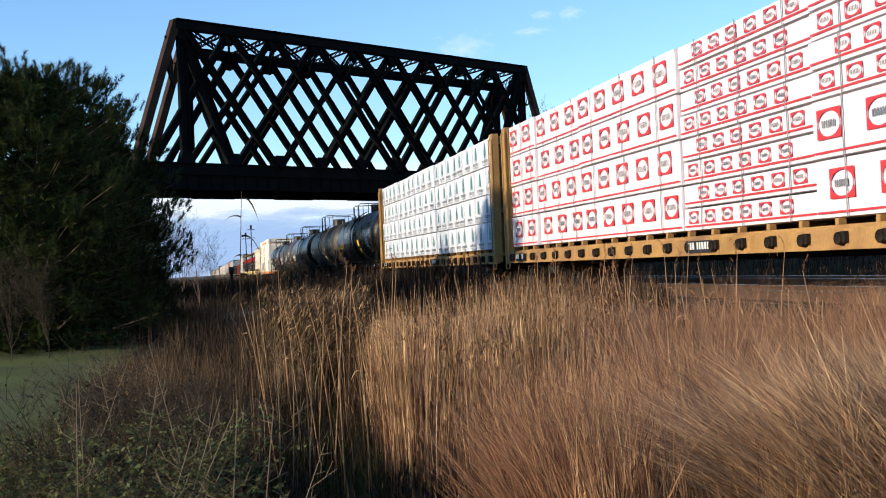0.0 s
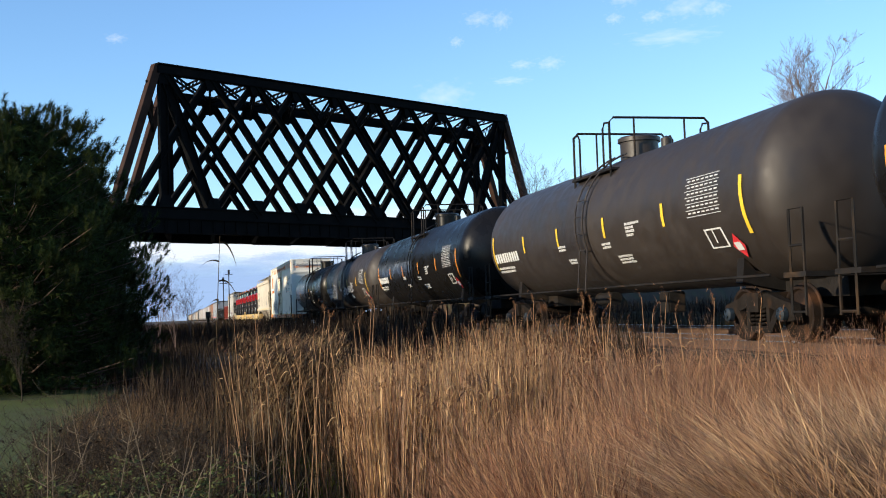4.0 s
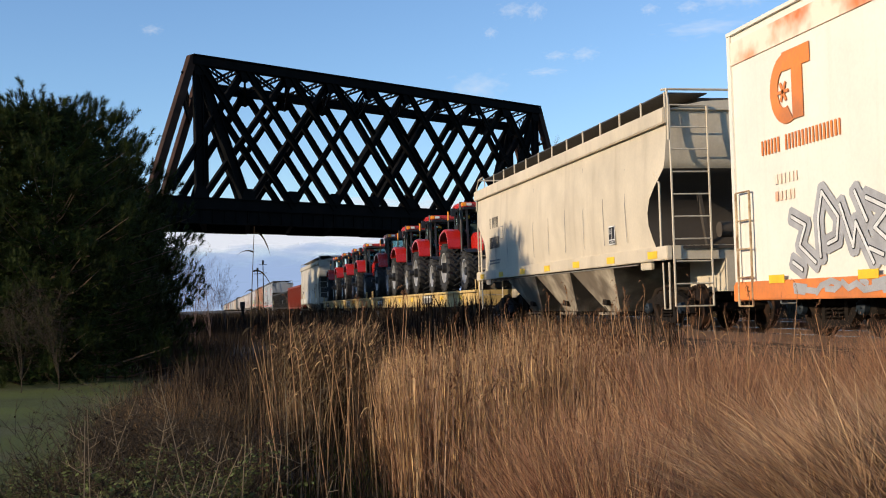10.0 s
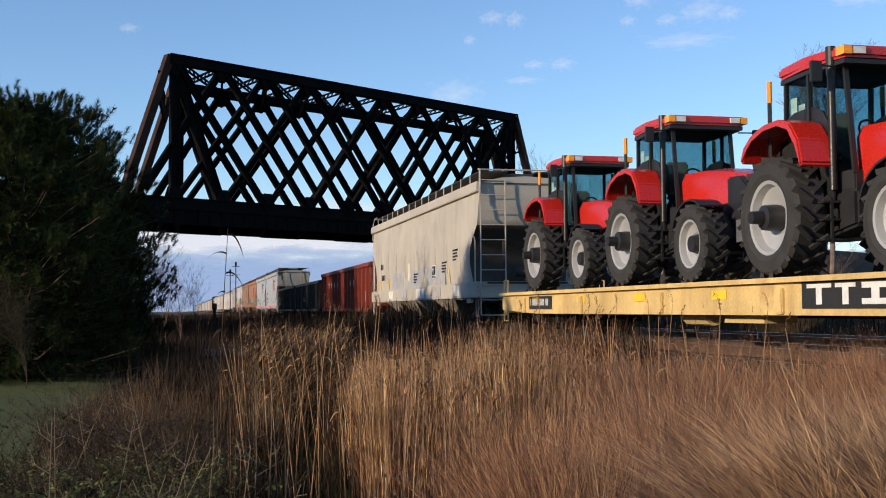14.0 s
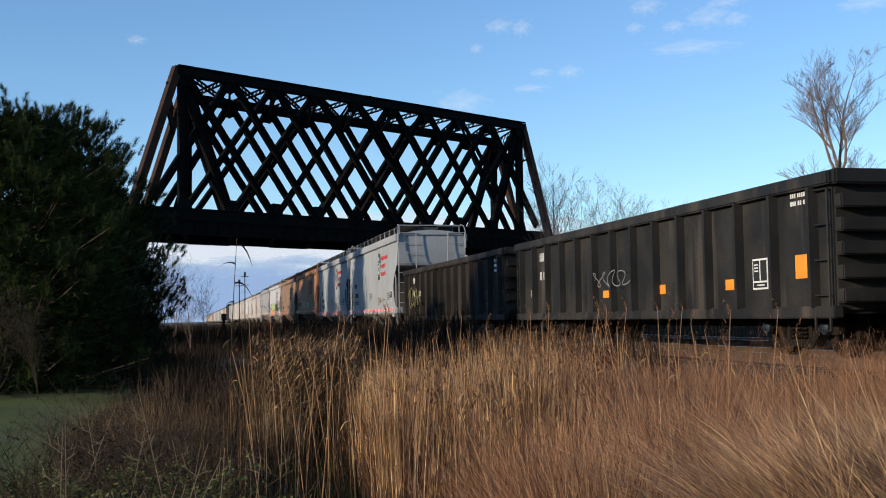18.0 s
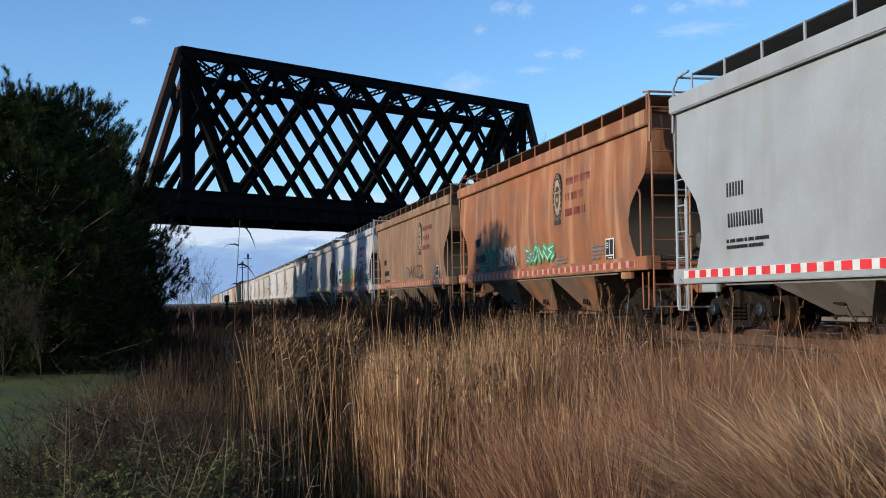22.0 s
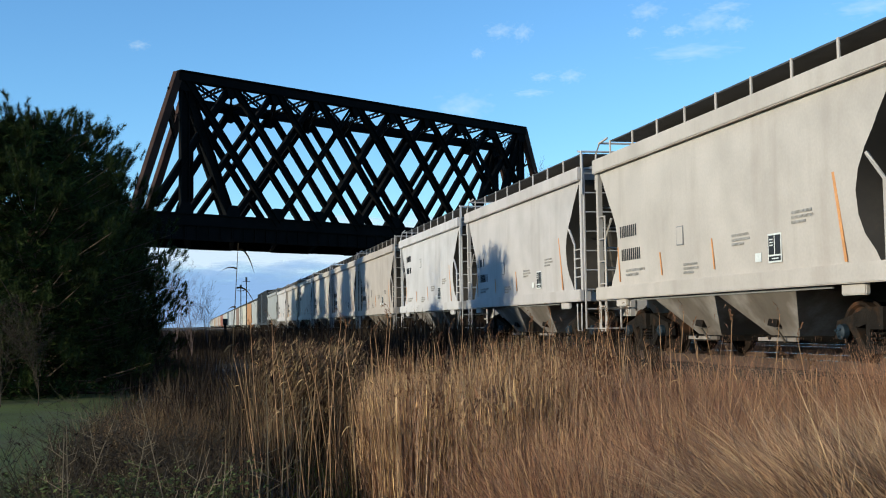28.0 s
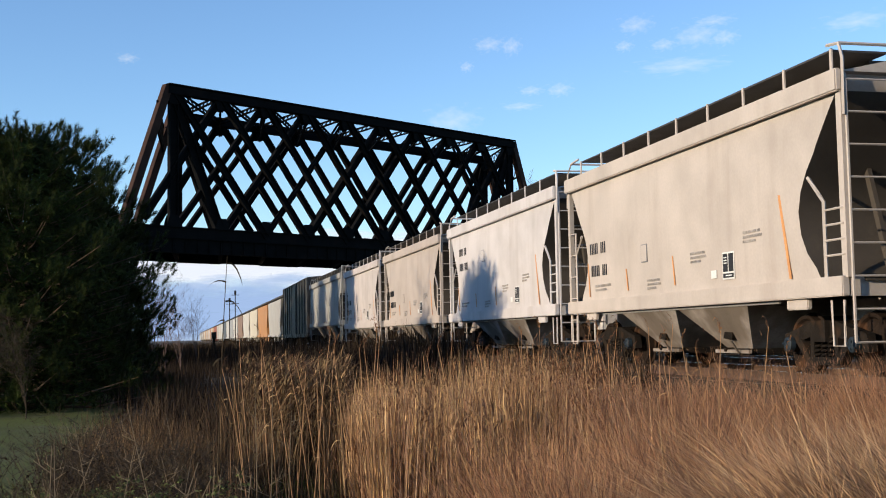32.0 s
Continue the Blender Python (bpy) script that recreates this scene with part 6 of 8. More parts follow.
def make_grass():
    rng = np.random.default_rng(4)
    verge = lambda x, y: -1.55 + 0.3 * math.sin(y * 0.7) < x < 7.6

    def tall(p, lo, hi, freq=0.5, swing=0.4):
        """Heights that rise and fall in drifts."""
        d = np.array([noise.noise(Vector((a * freq, b * freq, 2.0))) for a, b in p[:, :2]])
        return rng.uniform(lo, hi, len(p)) * (1 + swing * d)

    def sow(name, label, category, material, p, h, w0, w1, lean, droop, segs=3, way=None, shift=None):
        v, f, tips = strips(p, h, rng.uniform(w0, w1, len(p)), rng, lean, droop, segs, way, shift)
        bulk(name, v.tolist(), f, material, label, category)
        return tips

    def aloft(p, n, low, high, spread):
        """n spots round each point, lifted up its stalk."""
        q = np.repeat(p, n, axis=0)
        q[:, :2] += rng.normal(0, spread, (len(q), 2))
        q[:, 2] += rng.uniform(low, high, len(q))
        return q

    def near_track(p):
        """Grass thins out as the ballast begins."""
        return np.where(p[:, 0] > 6.6, 0.72, 1.0)
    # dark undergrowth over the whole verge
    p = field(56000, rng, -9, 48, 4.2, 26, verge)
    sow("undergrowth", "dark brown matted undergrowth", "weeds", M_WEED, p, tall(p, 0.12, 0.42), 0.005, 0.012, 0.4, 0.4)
    # red-brown bunch grass by the track, thinner where pale grass lies over
    thick = lambda x, y: verge(x, y) and not (math.degrees(math.atan2(x, y)) > 31 and math.hypot(x, y) < 8.2 + 0.8 * math.sin(x * 2))
    p, s, k = clumps(field(680, rng, 15, 46, 5.0, 13.5, verge, 0.5), 70, 0.11, 0.10, rng)
    sow("brown_grass", "dark brown dead grass among paler clumps", "grass", M_BROWNGRASS, p, tall(p, 0.5, 0.85, 0.7) * k * near_track(p), 0.004, 0.009, 0.12, 0.14, 3, None, s)
    p, s, k = clumps(field(1700, rng, 16.5, 46, 5.2, 14, thick, 0.6), 100, 0.075, 0.10, rng, 0.17)
    h = tall(p, 0.74, 1.16, 0.85, 0.65) * k * near_track(p)
    tips = sow("bunch_grass", "red-brown dry bunch grass in front of the track", "grass", M_BLUESTEM, p, h, 0.0035, 0.0078, 0.10, 0.13, 3, (-0.9, 0.15, 0.34), s)
    q = tips[rng.uniform(0, 1, len(tips)) < 0.5]
    q = np.repeat(q, 3, axis=0) - np.array([0, 0, 1.0]) * rng.uniform(0, 0.22, (len(q) * 3, 1)) + rng.normal(0, 0.02, (len(q) * 3, 3))
    sow("seed_fluff", "fine pinkish fluff on the bunch grass", "grass", M_HAZE, q, rng.uniform(0.03, 0.07, len(q)), 0.002, 0.004, 0.5, 0.3, 2, (-0.8, 0.1, 0.5))
    p, s, k = clumps(field(520, rng, 16, 46, 5.0, 12, verge, 0.5), 22, 0.07, 0.07, rng)
    sow("bunch_grass", "orange-tan stalks among the red-brown bunch grass", "grass", M_TANGRASS, p, tall(p, 0.75, 1.12) * k * near_track(p), 0.003, 0.007, 0.07, 0.10, 3, (-0.9, 0.1, 0.2), s)
    # pale grass bent over in long locks, matted at its foot
    p, s, k = clumps(field(1000, rng, 27.5, 46, 5.4, 9.8, lambda x, y: verge(x, y) and math.degrees(math.atan2(x, y)) > 29.5 + 2.2 * noise.noise(Vector((x * 1.1, y * 1.1, 6.0))), 0.7), 64, 0.06, 0.09, rng, 0.12)
    sow("flopped_grass", "pale tan dry grass bent over by the wind", "grass", M_PALEGRASS, p, tall(p, 0.85, 1.2, 0.8, 0.6) * k * near_track(p), 0.005, 0.010, 0.16, 0.22, 5, (-0.95, 0.2, 0.8, 0.1), s)
    p = field(30000, rng, 22, 46, 6.2, 12.5, verge)
    sow("matted_grass", "reddish thatch beneath the pale grass", "grass", M_BLUESTEM, p, tall(p, 0.45, 0.80, 0.9) * near_track(p), 0.005, 0.011, 0.25, 0.3, 3, (-0.9, 0.2, 0.25))
    p = field(52000, rng, 26.5, 46, 5.4, 11.5, verge)
    sow("matted_grass", "short pale grass matted by the weather", "grass", M_PALEGRASS, p, tall(p, 0.5, 0.85, 0.9) * near_track(p), 0.004, 0.009, 0.35, 0.45, 4, (-0.9, 0.2, 0.35))
    # straw reeds in the middle: stalks, wider sheaths, small hanging leaves
    bed = lambda x, y: verge(x, y) and reed_edge(x, y)
    p, s, k = clumps(field(900, rng, 8.6, 18.6, 7.8, 13.5, bed, 1.3), 22, 0.075, 0.04, rng)
    sow("reeds", "golden straw reeds standing upright", "reeds", M_STRAW, p, tall(p, 0.85, 1.36) * k, 0.006, 0.013, 0.06, 0.05, 3, None, s)
    p, s, k = clumps(field(760, rng, 17.0, 25, 6.4, 9.5, bed, 1.0), 9, 0.09, 0.04, rng)
    sow("reeds", "golden straw reeds among the red-brown grass", "reeds", M_STRAW, p, tall(p, 0.75, 1.05) * k, 0.007, 0.013, 0.06, 0.05, 3, None, s)
    p, s, k = clumps(field(900, rng, 8.4, 22, 7.4, 12.5, bed, 1.1), 6, 0.10, 0.035, rng)
    sow("reeds", "straight bleached reed stalks", "reeds", M_PALEGRASS, p, tall(p, 0.9, 1.32) * k, 0.007, 0.013, 0.05, 0.03, 3, None, s)
    p = field(4200, rng, 8.2, 16.5, 7.8, 13, bed, 1.0)
    q = aloft(p, 2, 0.35, 1.1, 0.03)
    sow("reed_leaves", "short dry leaves hanging from the reeds", "reeds", M_STRAW, q, rng.uniform(0.05, 0.2, len(q)), 0.010, 0.020, 0.55, 0.9, 4)
    p, s, k = clumps(field(620, rng, 7.0, 20, 7.4, 14, bed, 0.7), 30, 0.12, 0.08, rng)
    sow("brown_reeds", "dark brown dead stems among the reeds", "reeds", M_BROWNGRASS, p, tall(p, 0.6, 1.15) * k, 0.005, 0.010, 0.10, 0.12, 3, None, s)
    # a duller bed of leafy reeds farther off, with hanging pale flags
    far_bed = lambda x, y: bed(x, y) and not 7.9 < math.degrees(math.atan2(x, y)) < 9.0 and x > 0.85 + 0.5 * noise.noise(Vector((x, y, 4.0)))
    p, s, k = clumps(field(620, rng, 1.0, 8.8, 13.0, 18.5, far_bed, 1.1), 24, 0.14, 0.07, rng)
    sow("reeds", "dull tan leafy reeds beside the weeds", "reeds", M_DULLREED, p, tall(p, 0.85, 1.36, 0.6) * k, 0.008, 0.017, 0.10, 0.12, 3, (0.9, 0, 0.12), s)
    p = field(2100, rng, -0.4, 8.8, 13.0, 18, far_bed, 0.9)
    q = aloft(p, 7, 0.55, 1.35, 0.05)
    sow("reed_leaves", "pale leaves hanging from the leafy reeds", "reeds", M_DULLREED, q, rng.uniform(0.10, 0.26, len(q)), 0.012, 0.026, 0.5, 0.9, 4, (0.8, -0.3, 0.9))
    p = field(260, rng, -0.2, 8.6, 13.2, 17, far_bed, 0.9)
    q = aloft(p, 1, 1.05, 1.4, 0.0)
    q = np.repeat(q, 14, axis=0) + rng.normal(0, 0.014, (len(q) * 14, 3)) + np.array([0.05, 0, 0.10]) * rng.uniform(-1, 1, (len(q) * 14, 1))
    sow("seed_heads", "pale feathery reed plumes", "reeds", M_TANGRASS, q, rng.uniform(0.04, 0.09, len(q)), 0.007, 0.013, 0.4, 0.5, 2, (0.9, 0, 1.0))
    p = field(900, rng, 9.5, 21, 7.6, 14, bed, 0.8)
    q = p.copy()
    q[:, 2] += tall(p, 0.95, 1.3)
    q = np.repeat(q, 8, axis=0) + rng.normal(0, 0.016, (len(q) * 8, 3)) + np.array([0, 0, 0.05]) * rng.uniform(-1, 1, (len(q) * 8, 1))
    sow("seed_heads", "dark brown reed seed heads", "reeds", M_PLUME, q, rng.uniform(0.03, 0.06, len(q)), 0.008, 0.014, 0.7, 0.5, 2)
    # thin stalks standing alone before the reed bed
    p, s, k = clumps(field(30, rng, 0.5, 8, 7.5, 12, verge), 4, 0.14, 0.04, rng)
    sow("thin_reeds", "thin grey-tan reed stalks standing apart", "reeds", M_DULLREED, p, tall(p, 0.85, 1.35) * k, 0.005, 0.008, 0.06, 0.05, 3, None, s)
    # low green cover beneath the weeds
    p = field(20000, rng, -11, 9, 4.4, 13.5, lambda x, y: -1.7 < x < 2.4 and not reed_edge(x, y), 0.6)
    sow("ground_cover", "low dark green ground cover", "weeds", M_GREENGRASS, p, tall(p, 0.06, 0.22), 0.006, 0.014, 0.5, 0.5)
    # fine grey stems at the edge of the lawn, paler and fluffy towards the reed bed
    p, s, k = clumps(field(220, rng, -8.5, 2, 8, 19, lambda x, y: verge(x, y) and not reed_edge(x, y), 0.6), 40, 0.16, 0.16, rng)
    sow("grey_weeds", "fine grey-brown weed stems beside the lawn", "weeds", M_GREYWEED, p, tall(p, 0.35, 0.72) * k, 0.003, 0.007, 0.25, 0.25, 3, None, s)
    p, s, k = clumps(field(170, rng, -5.0, 2.0, 12, 19, verge, 0.8), 40, 0.16, 0.12, rng)
    sow("fluffy_weeds", "pale fluffy weed tops behind the dark weeds", "weeds", M_DULLREED, p, tall(p, 0.45, 0.8) * k, 0.003, 0.008, 0.2, 0.2, 3, None, s)
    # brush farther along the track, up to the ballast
    # The pines' shade on it is put into the brush colour.
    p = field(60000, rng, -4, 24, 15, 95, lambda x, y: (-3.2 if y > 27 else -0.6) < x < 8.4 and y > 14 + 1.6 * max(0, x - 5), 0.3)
    sow("verge_brush", "brown brush along the track verge, darkened to look shaded", "weeds", M_BRUSH, p, tall(p, 0.5, 0.95), 0.010, 0.026, 0.3, 0.25)
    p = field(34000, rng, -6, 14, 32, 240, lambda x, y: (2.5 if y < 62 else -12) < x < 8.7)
    sow("far_brush", "tall brush hiding the foot of the far train, darkened to look shaded", "weeds", M_BRUSH, p, tall(p, 0.9, 1.5), 0.03, 0.07, 0.25, 0.2)
    # tufts on the bank beyond the tracks
    # They take the dark brush colour to deepen the train's shadow.
    n = 9000
    x, y = rng.uniform(18.9, 25.0, n), rng.uniform(2, 70, n)
    p = np.stack([x, y, np.interp(x, [18.6, 19.3, 20.4, 27], [0.2, 0.9, 1.25, 1.1])], 1)
    sow("bank_grass", "dry brown grass on the bank beyond the tracks, darkened for train shadow", "grass", M_BRUSH, p, tall(p, 0.35, 0.8), 0.015, 0.035, 0.2, 0.25)
    # lawn blades near the edge
    p = field(42000, rng, -14, 0, 9, 29, lambda x, y: x < -1.3, 0.0)
    sow("lawn_grass", "short mown green grass blades", "grass", M_GREENGRASS, p, rng.uniform(0.03, 0.08, len(p)), 0.006, 0.012, 0.4, 0.4, 2)


def leaf_strip(bm, root, d, ln, width, droop):
    """A narrow dry leaf that leaves the stalk and hangs down."""
    prev = None
    side = d.cross(Vector((0, 0, 1))).normalized()
    for i in range(6):
        u = i / 5
        c = root + d * ln * u + Vector((0, 0, ln * (0.5 * u - droop * u * u)))
        w = side * width * (1 - u) ** 0.6 * (0.5 + u)
        w = w + Vector((0, 0, width * 0.5 * (1 - u)))
        cur = (bm.verts.new(c + w), bm.verts.new(c - w))
        if prev:
            bm.faces.new((prev[0], prev[1], cur[1], cur[0]))
        prev = cur


def reed(rng, h, leaves=2, ln=0.06, name="tall_reed", label="tall pale reed stalk with a drooping seed head"):
    """A tall single reed with a drooping plume and dry leaves."""
    t = thing(name, label, "reed", "tall reeds before the track")
    bm = bmesh.new()
    bend = rng.uniform(-0.1, 0.1)
    rod(bm, [(0, 0, 0), (bend * 0.3, 0, h * 0.4), (bend * 0.7, 0, h * 0.75), (bend * 1.4, 0, h)], [0.0045, 0.0045, 0.0035, 0.002], 5)
    part("stalk", bm, M_STRAW if leaves < 4 else M_GREYWEED, t)
    if leaves < 4:
        bm = bmesh.new()
        s = 1 if rng.random() < 0.5 else -1
        for i in range(22):
            u = i / 22
            b = Vector((bend * 1.4 + s * 0.05 * u * u, 0.008 * math.sin(i), h - 0.02 + 0.16 * u - 0.05 * u * u))
            q = b + Vector((s * rng.uniform(0.005, 0.025), rng.uniform(-0.02, 0.02), rng.uniform(-0.04, 0.03)))
            w = 0.005
            bm.faces.new([bm.verts.new(p) for p in (b + Vector((0, -w, 0)), b + Vector((0, w, 0.004)), q)])
        part("seed_head", bm, M_PLUME, t)
    for k in range(leaves):
        bm = bmesh.new()
        z = h * (rng.uniform(0.55, 0.85) if leaves < 4 else 0.98 - 0.06 * k)
        d = Vector(((-1) ** k, rng.uniform(-0.5, 0.5), 0)).normalized()
        leaf_strip(bm, Vector((bend * 1.4 * z / h, 0, z)), d, ln * rng.uniform(0.7, 1.3), 0.006 if leaves < 4 else 0.014, rng.uniform(0.9, 1.6) if leaves < 4 else rng.uniform(0.8, 1.8))
        part("leaf", bm, M_STRAW if leaves < 4 else M_WEED, t)
    return t


def make_reeds():
    rng = random.Random(11)
    kinds = [reed(rng, h) for h in (1.35, 1.45, 1.55, 1.68)]
    spots = []
    for i in range(66):
        az = radians(rng.uniform(3, 22) if i % 3 else rng.uniform(18, 31))
        r = rng.uniform(7.5, 12.5)
        x, y = r * math.sin(az), r * math.cos(az)
        if x < 6.3:
            spots.append((x, y, rng.uniform(-25, 25)))
    for i, (x, y, a) in enumerate(spots):
        m = pose(x, y, ground_z(x, y), rng.uniform(-5, 5), rng.uniform(-6, 6), a)
        if i < 4:
            kinds[i].matrix_basis = m
        else:
            copy_thing(kinds[i % 4], m)
    lone = reed(random.Random(5), 2.22, 6, 0.11, "tall_reed", "lone tall stalk with dark drooping leaves")
    lone.matrix_basis = pose(0.20, 8.0, ground_z(0.2, 8.0), 0, 1.5, 10)


def weed_stems(label, x, y, seed, n, h, leafy_share, reach=0.5):
    """A dry weed bush: woody stems, forked side twigs and, on some, dull leaves."""
    rng = random.Random(seed)
    t = thing("dry_weed", label, "weed", "dry weeds beside the lawn", pose(x, y, ground_z(x, y)))
    bm, lf = bmesh.new(), bmesh.new()
    for i in range(n):
        a = rng.uniform(0, 6.28)
        ln = h * rng.uniform(0.6, 1.1)
        tip = Vector((math.cos(a) * ln * reach, math.sin(a) * ln * reach, ln))
        base = Vector((rng.uniform(-0.15, 0.15), rng.uniform(-0.15, 0.15), 0))
        rod(bm, [base, base.lerp(tip, 0.5) + Vector((0, 0, ln * 0.08)), base + tip], [0.0045, 0.0032, 0.0015], 3)
        for k in range(rng.randint(6, 11)):
            u = rng.uniform(0.25, 0.98)
            p = base.lerp(base + tip, u)
            q = p + Vector((rng.uniform(-0.22, 0.22), rng.uniform(-0.22, 0.22), rng.uniform(0.03, 0.24)))
            rod(bm, [p, q], [0.0022, 0.0013], 3)
            for f in range(2):
                c = p.lerp(q, rng.uniform(0.3, 1.0))
                rod(bm, [c, c + Vector((rng.uniform(-0.12, 0.12), rng.uniform(-0.12, 0.12), rng.uniform(0.0, 0.12)))], [0.002, 0.0012], 3)
            for w in range(leafy_share):
                c = p.lerp(q, rng.uniform(0.3, 1.05))
                d = Vector((rng.uniform(-1, 1), rng.uniform(-1, 1), rng.uniform(-0.8, 0.5))) * (0.034 if leafy_share > 3 else 0.028)
                e = d.orthogonal().normalized() * d.length * 0.28
                lf.faces.new([lf.verts.new(v) for v in (c, c + d * 0.5 + e, c + d, c + d * 0.5 - e)])
    tagged(part("twig_mass", bm, M_GREYWEED if leafy_share > 3 else M_TWIG, t), kind="stuff")
    tagged(part("foliage", lf, M_WEEDLEAF if leafy_share > 3 else M_WEED, t), kind="stuff")
    return t


def weed_stalk(x, y, h, lean, seed):
    """A pale dry stalk with single side branches, standing alone."""
    rng = random.Random(seed)
    t = thing("weed_stalk", "pale dry weed stalk with forked side branches", "weed", "pale stalks beside the lawn", pose(x, y, ground_z(x, y)))
    bm = bmesh.new()
    top = Vector((lean * h, rng.uniform(-0.1, 0.1), h))
    rod(bm, [(0, 0, 0), top * 0.5 + Vector((0.012, 0, 0)), top], [0.0048, 0.0036, 0.0018], 5)
    part("stem", bm, M_PALESTEM, t, smooth=True)
    for k in range(rng.randint(6, 9)):
        u = rng.uniform(0.35, 0.95)
        p = top * u
        sx = (-1) ** k * rng.uniform(0.08, 0.24) * (1.3 - u)
        q = p + Vector((sx, rng.uniform(-0.08, 0.08), abs(sx) * rng.uniform(0.2, 0.9)))
        bm = bmesh.new()
        rod(bm, [p, q], [0.0022, 0.0009], 4)
        rod(bm, [p.lerp(q, 0.6), p.lerp(q, 0.6) + Vector((sx * 0.3, 0.02, 0.07))], [0.0015, 0.0008], 3)
        part("side_branch", bm, M_PALESTEM, t)
    return t


def pine(label, x, y, h, rad, seed, limbs_n, shoots, needles=60, needle=0.009):
    """A bushy pine: limbs that end in clusters of upright bottle-brush shoots, with dark gaps between them."""
    rng = random.Random(seed)
    t = thing("pine_tree", label, "pine tree", "pine trees beside the lawn", pose(x, y, ground_z(x, y)))
    bm = bmesh.new()
    rod(bm, [(0, 0, -0.1), (0.04, 0, h * 0.4), (0.0, 0.05, h * 0.8), (0, 0, h * 0.97)], [0.17, 0.13, 0.06, 0.012], 10)
    part("trunk", bm, M_PINEBARK, t, smooth=True)
    limbs = bmesh.new()
    vs, fs = [], []

    def shape(u):
        return rad * max(0.02, 1 - u ** 3) ** 0.55

    def shoot(c, axis, tl, n):
        """One upright shoot set round with needles."""
        sd = axis.orthogonal().normalized()
        for q in range(n):
            s = rng.random()
            out = Matrix.Rotation(rng.uniform(0, 6.28), 3, axis) @ sd
            b = c + axis * tl * s
            e = b + (axis * (0.35 + 0.5 * s) + out * (1.0 - 0.45 * s)) * rng.uniform(0.11, 0.17)
            s2 = axis.cross(out) * needle
            o = len(vs)
            vs.extend((b - s2, b + s2, e))
            fs.append((o, o + 1, o + 2))
    for i in range(limbs_n):
        u = 0.03 + 0.94 * (i / limbs_n) ** 0.95
        a = i * 2.39996 + rng.uniform(-0.35, 0.35)
        ln = max(0.15, shape(u) * rng.uniform(0.66, 1.06))
        rise = ln * (0.10 + 0.22 * u)
        root = Vector((0, 0, max(0.1, h * u - rise)))
        tip = Vector((math.cos(a) * ln, math.sin(a) * ln, h * u))
        mid = root.lerp(tip, 0.55) - Vector((0, 0, ln * 0.05))
        rod(limbs, [root, mid, tip], [0.035 * (1 - u) + 0.012, 0.02 * (1 - u) + 0.008, 0.005], 5)
        out = Vector((math.cos(a), math.sin(a), 0))
        wide = rng.uniform(0.09, 0.17)
        for k in range(shoots):
            w = rng.random() ** 2
            c = tip - out * ln * 0.16 * w + Vector((rng.gauss(0, wide), rng.gauss(0, wide), rng.gauss(-0.05, 0.12)))
            axis = (out * rng.uniform(0.2, 0.75) + Vector((rng.uniform(-0.25, 0.25), rng.uniform(-0.25, 0.25), rng.uniform(0.7, 1.0)))).normalized()
            shoot(c, axis, rng.uniform(0.12, 0.27), needles)
    # shaded sprays inside the crown
    for i in range(limbs_n * 22):
        u = rng.uniform(0.0, 0.92)
        q = rng.uniform(0.1, 0.58) ** 0.7 * shape(u)
        a = rng.uniform(0, 6.28)
        c = Vector((math.cos(a) * q, math.sin(a) * q, h * u + 0.05))
        for k in range(8):
            d = Vector((rng.gauss(0, 1), rng.gauss(0, 1), rng.gauss(0.4, 0.8))).normalized()
            s2 = d.orthogonal().normalized() * 0.024
            o = len(vs)
            vs.extend((c - s2, c + s2, c + d * rng.uniform(0.2, 0.36)))
            fs.append((o, o + 1, o + 2))
    part("branchwork", limbs, M_PINEBARK, t)
    me = bpy.data.meshes.new("needles")
    me.from_pydata([tuple(v) for v in vs], [], fs)
    me.materials.append(M_NEEDLE)
    ob = new("needles", me)
    ob.parent = t
    tagged(ob, "dense dark green needle tufts", kind="stuff")
    return t


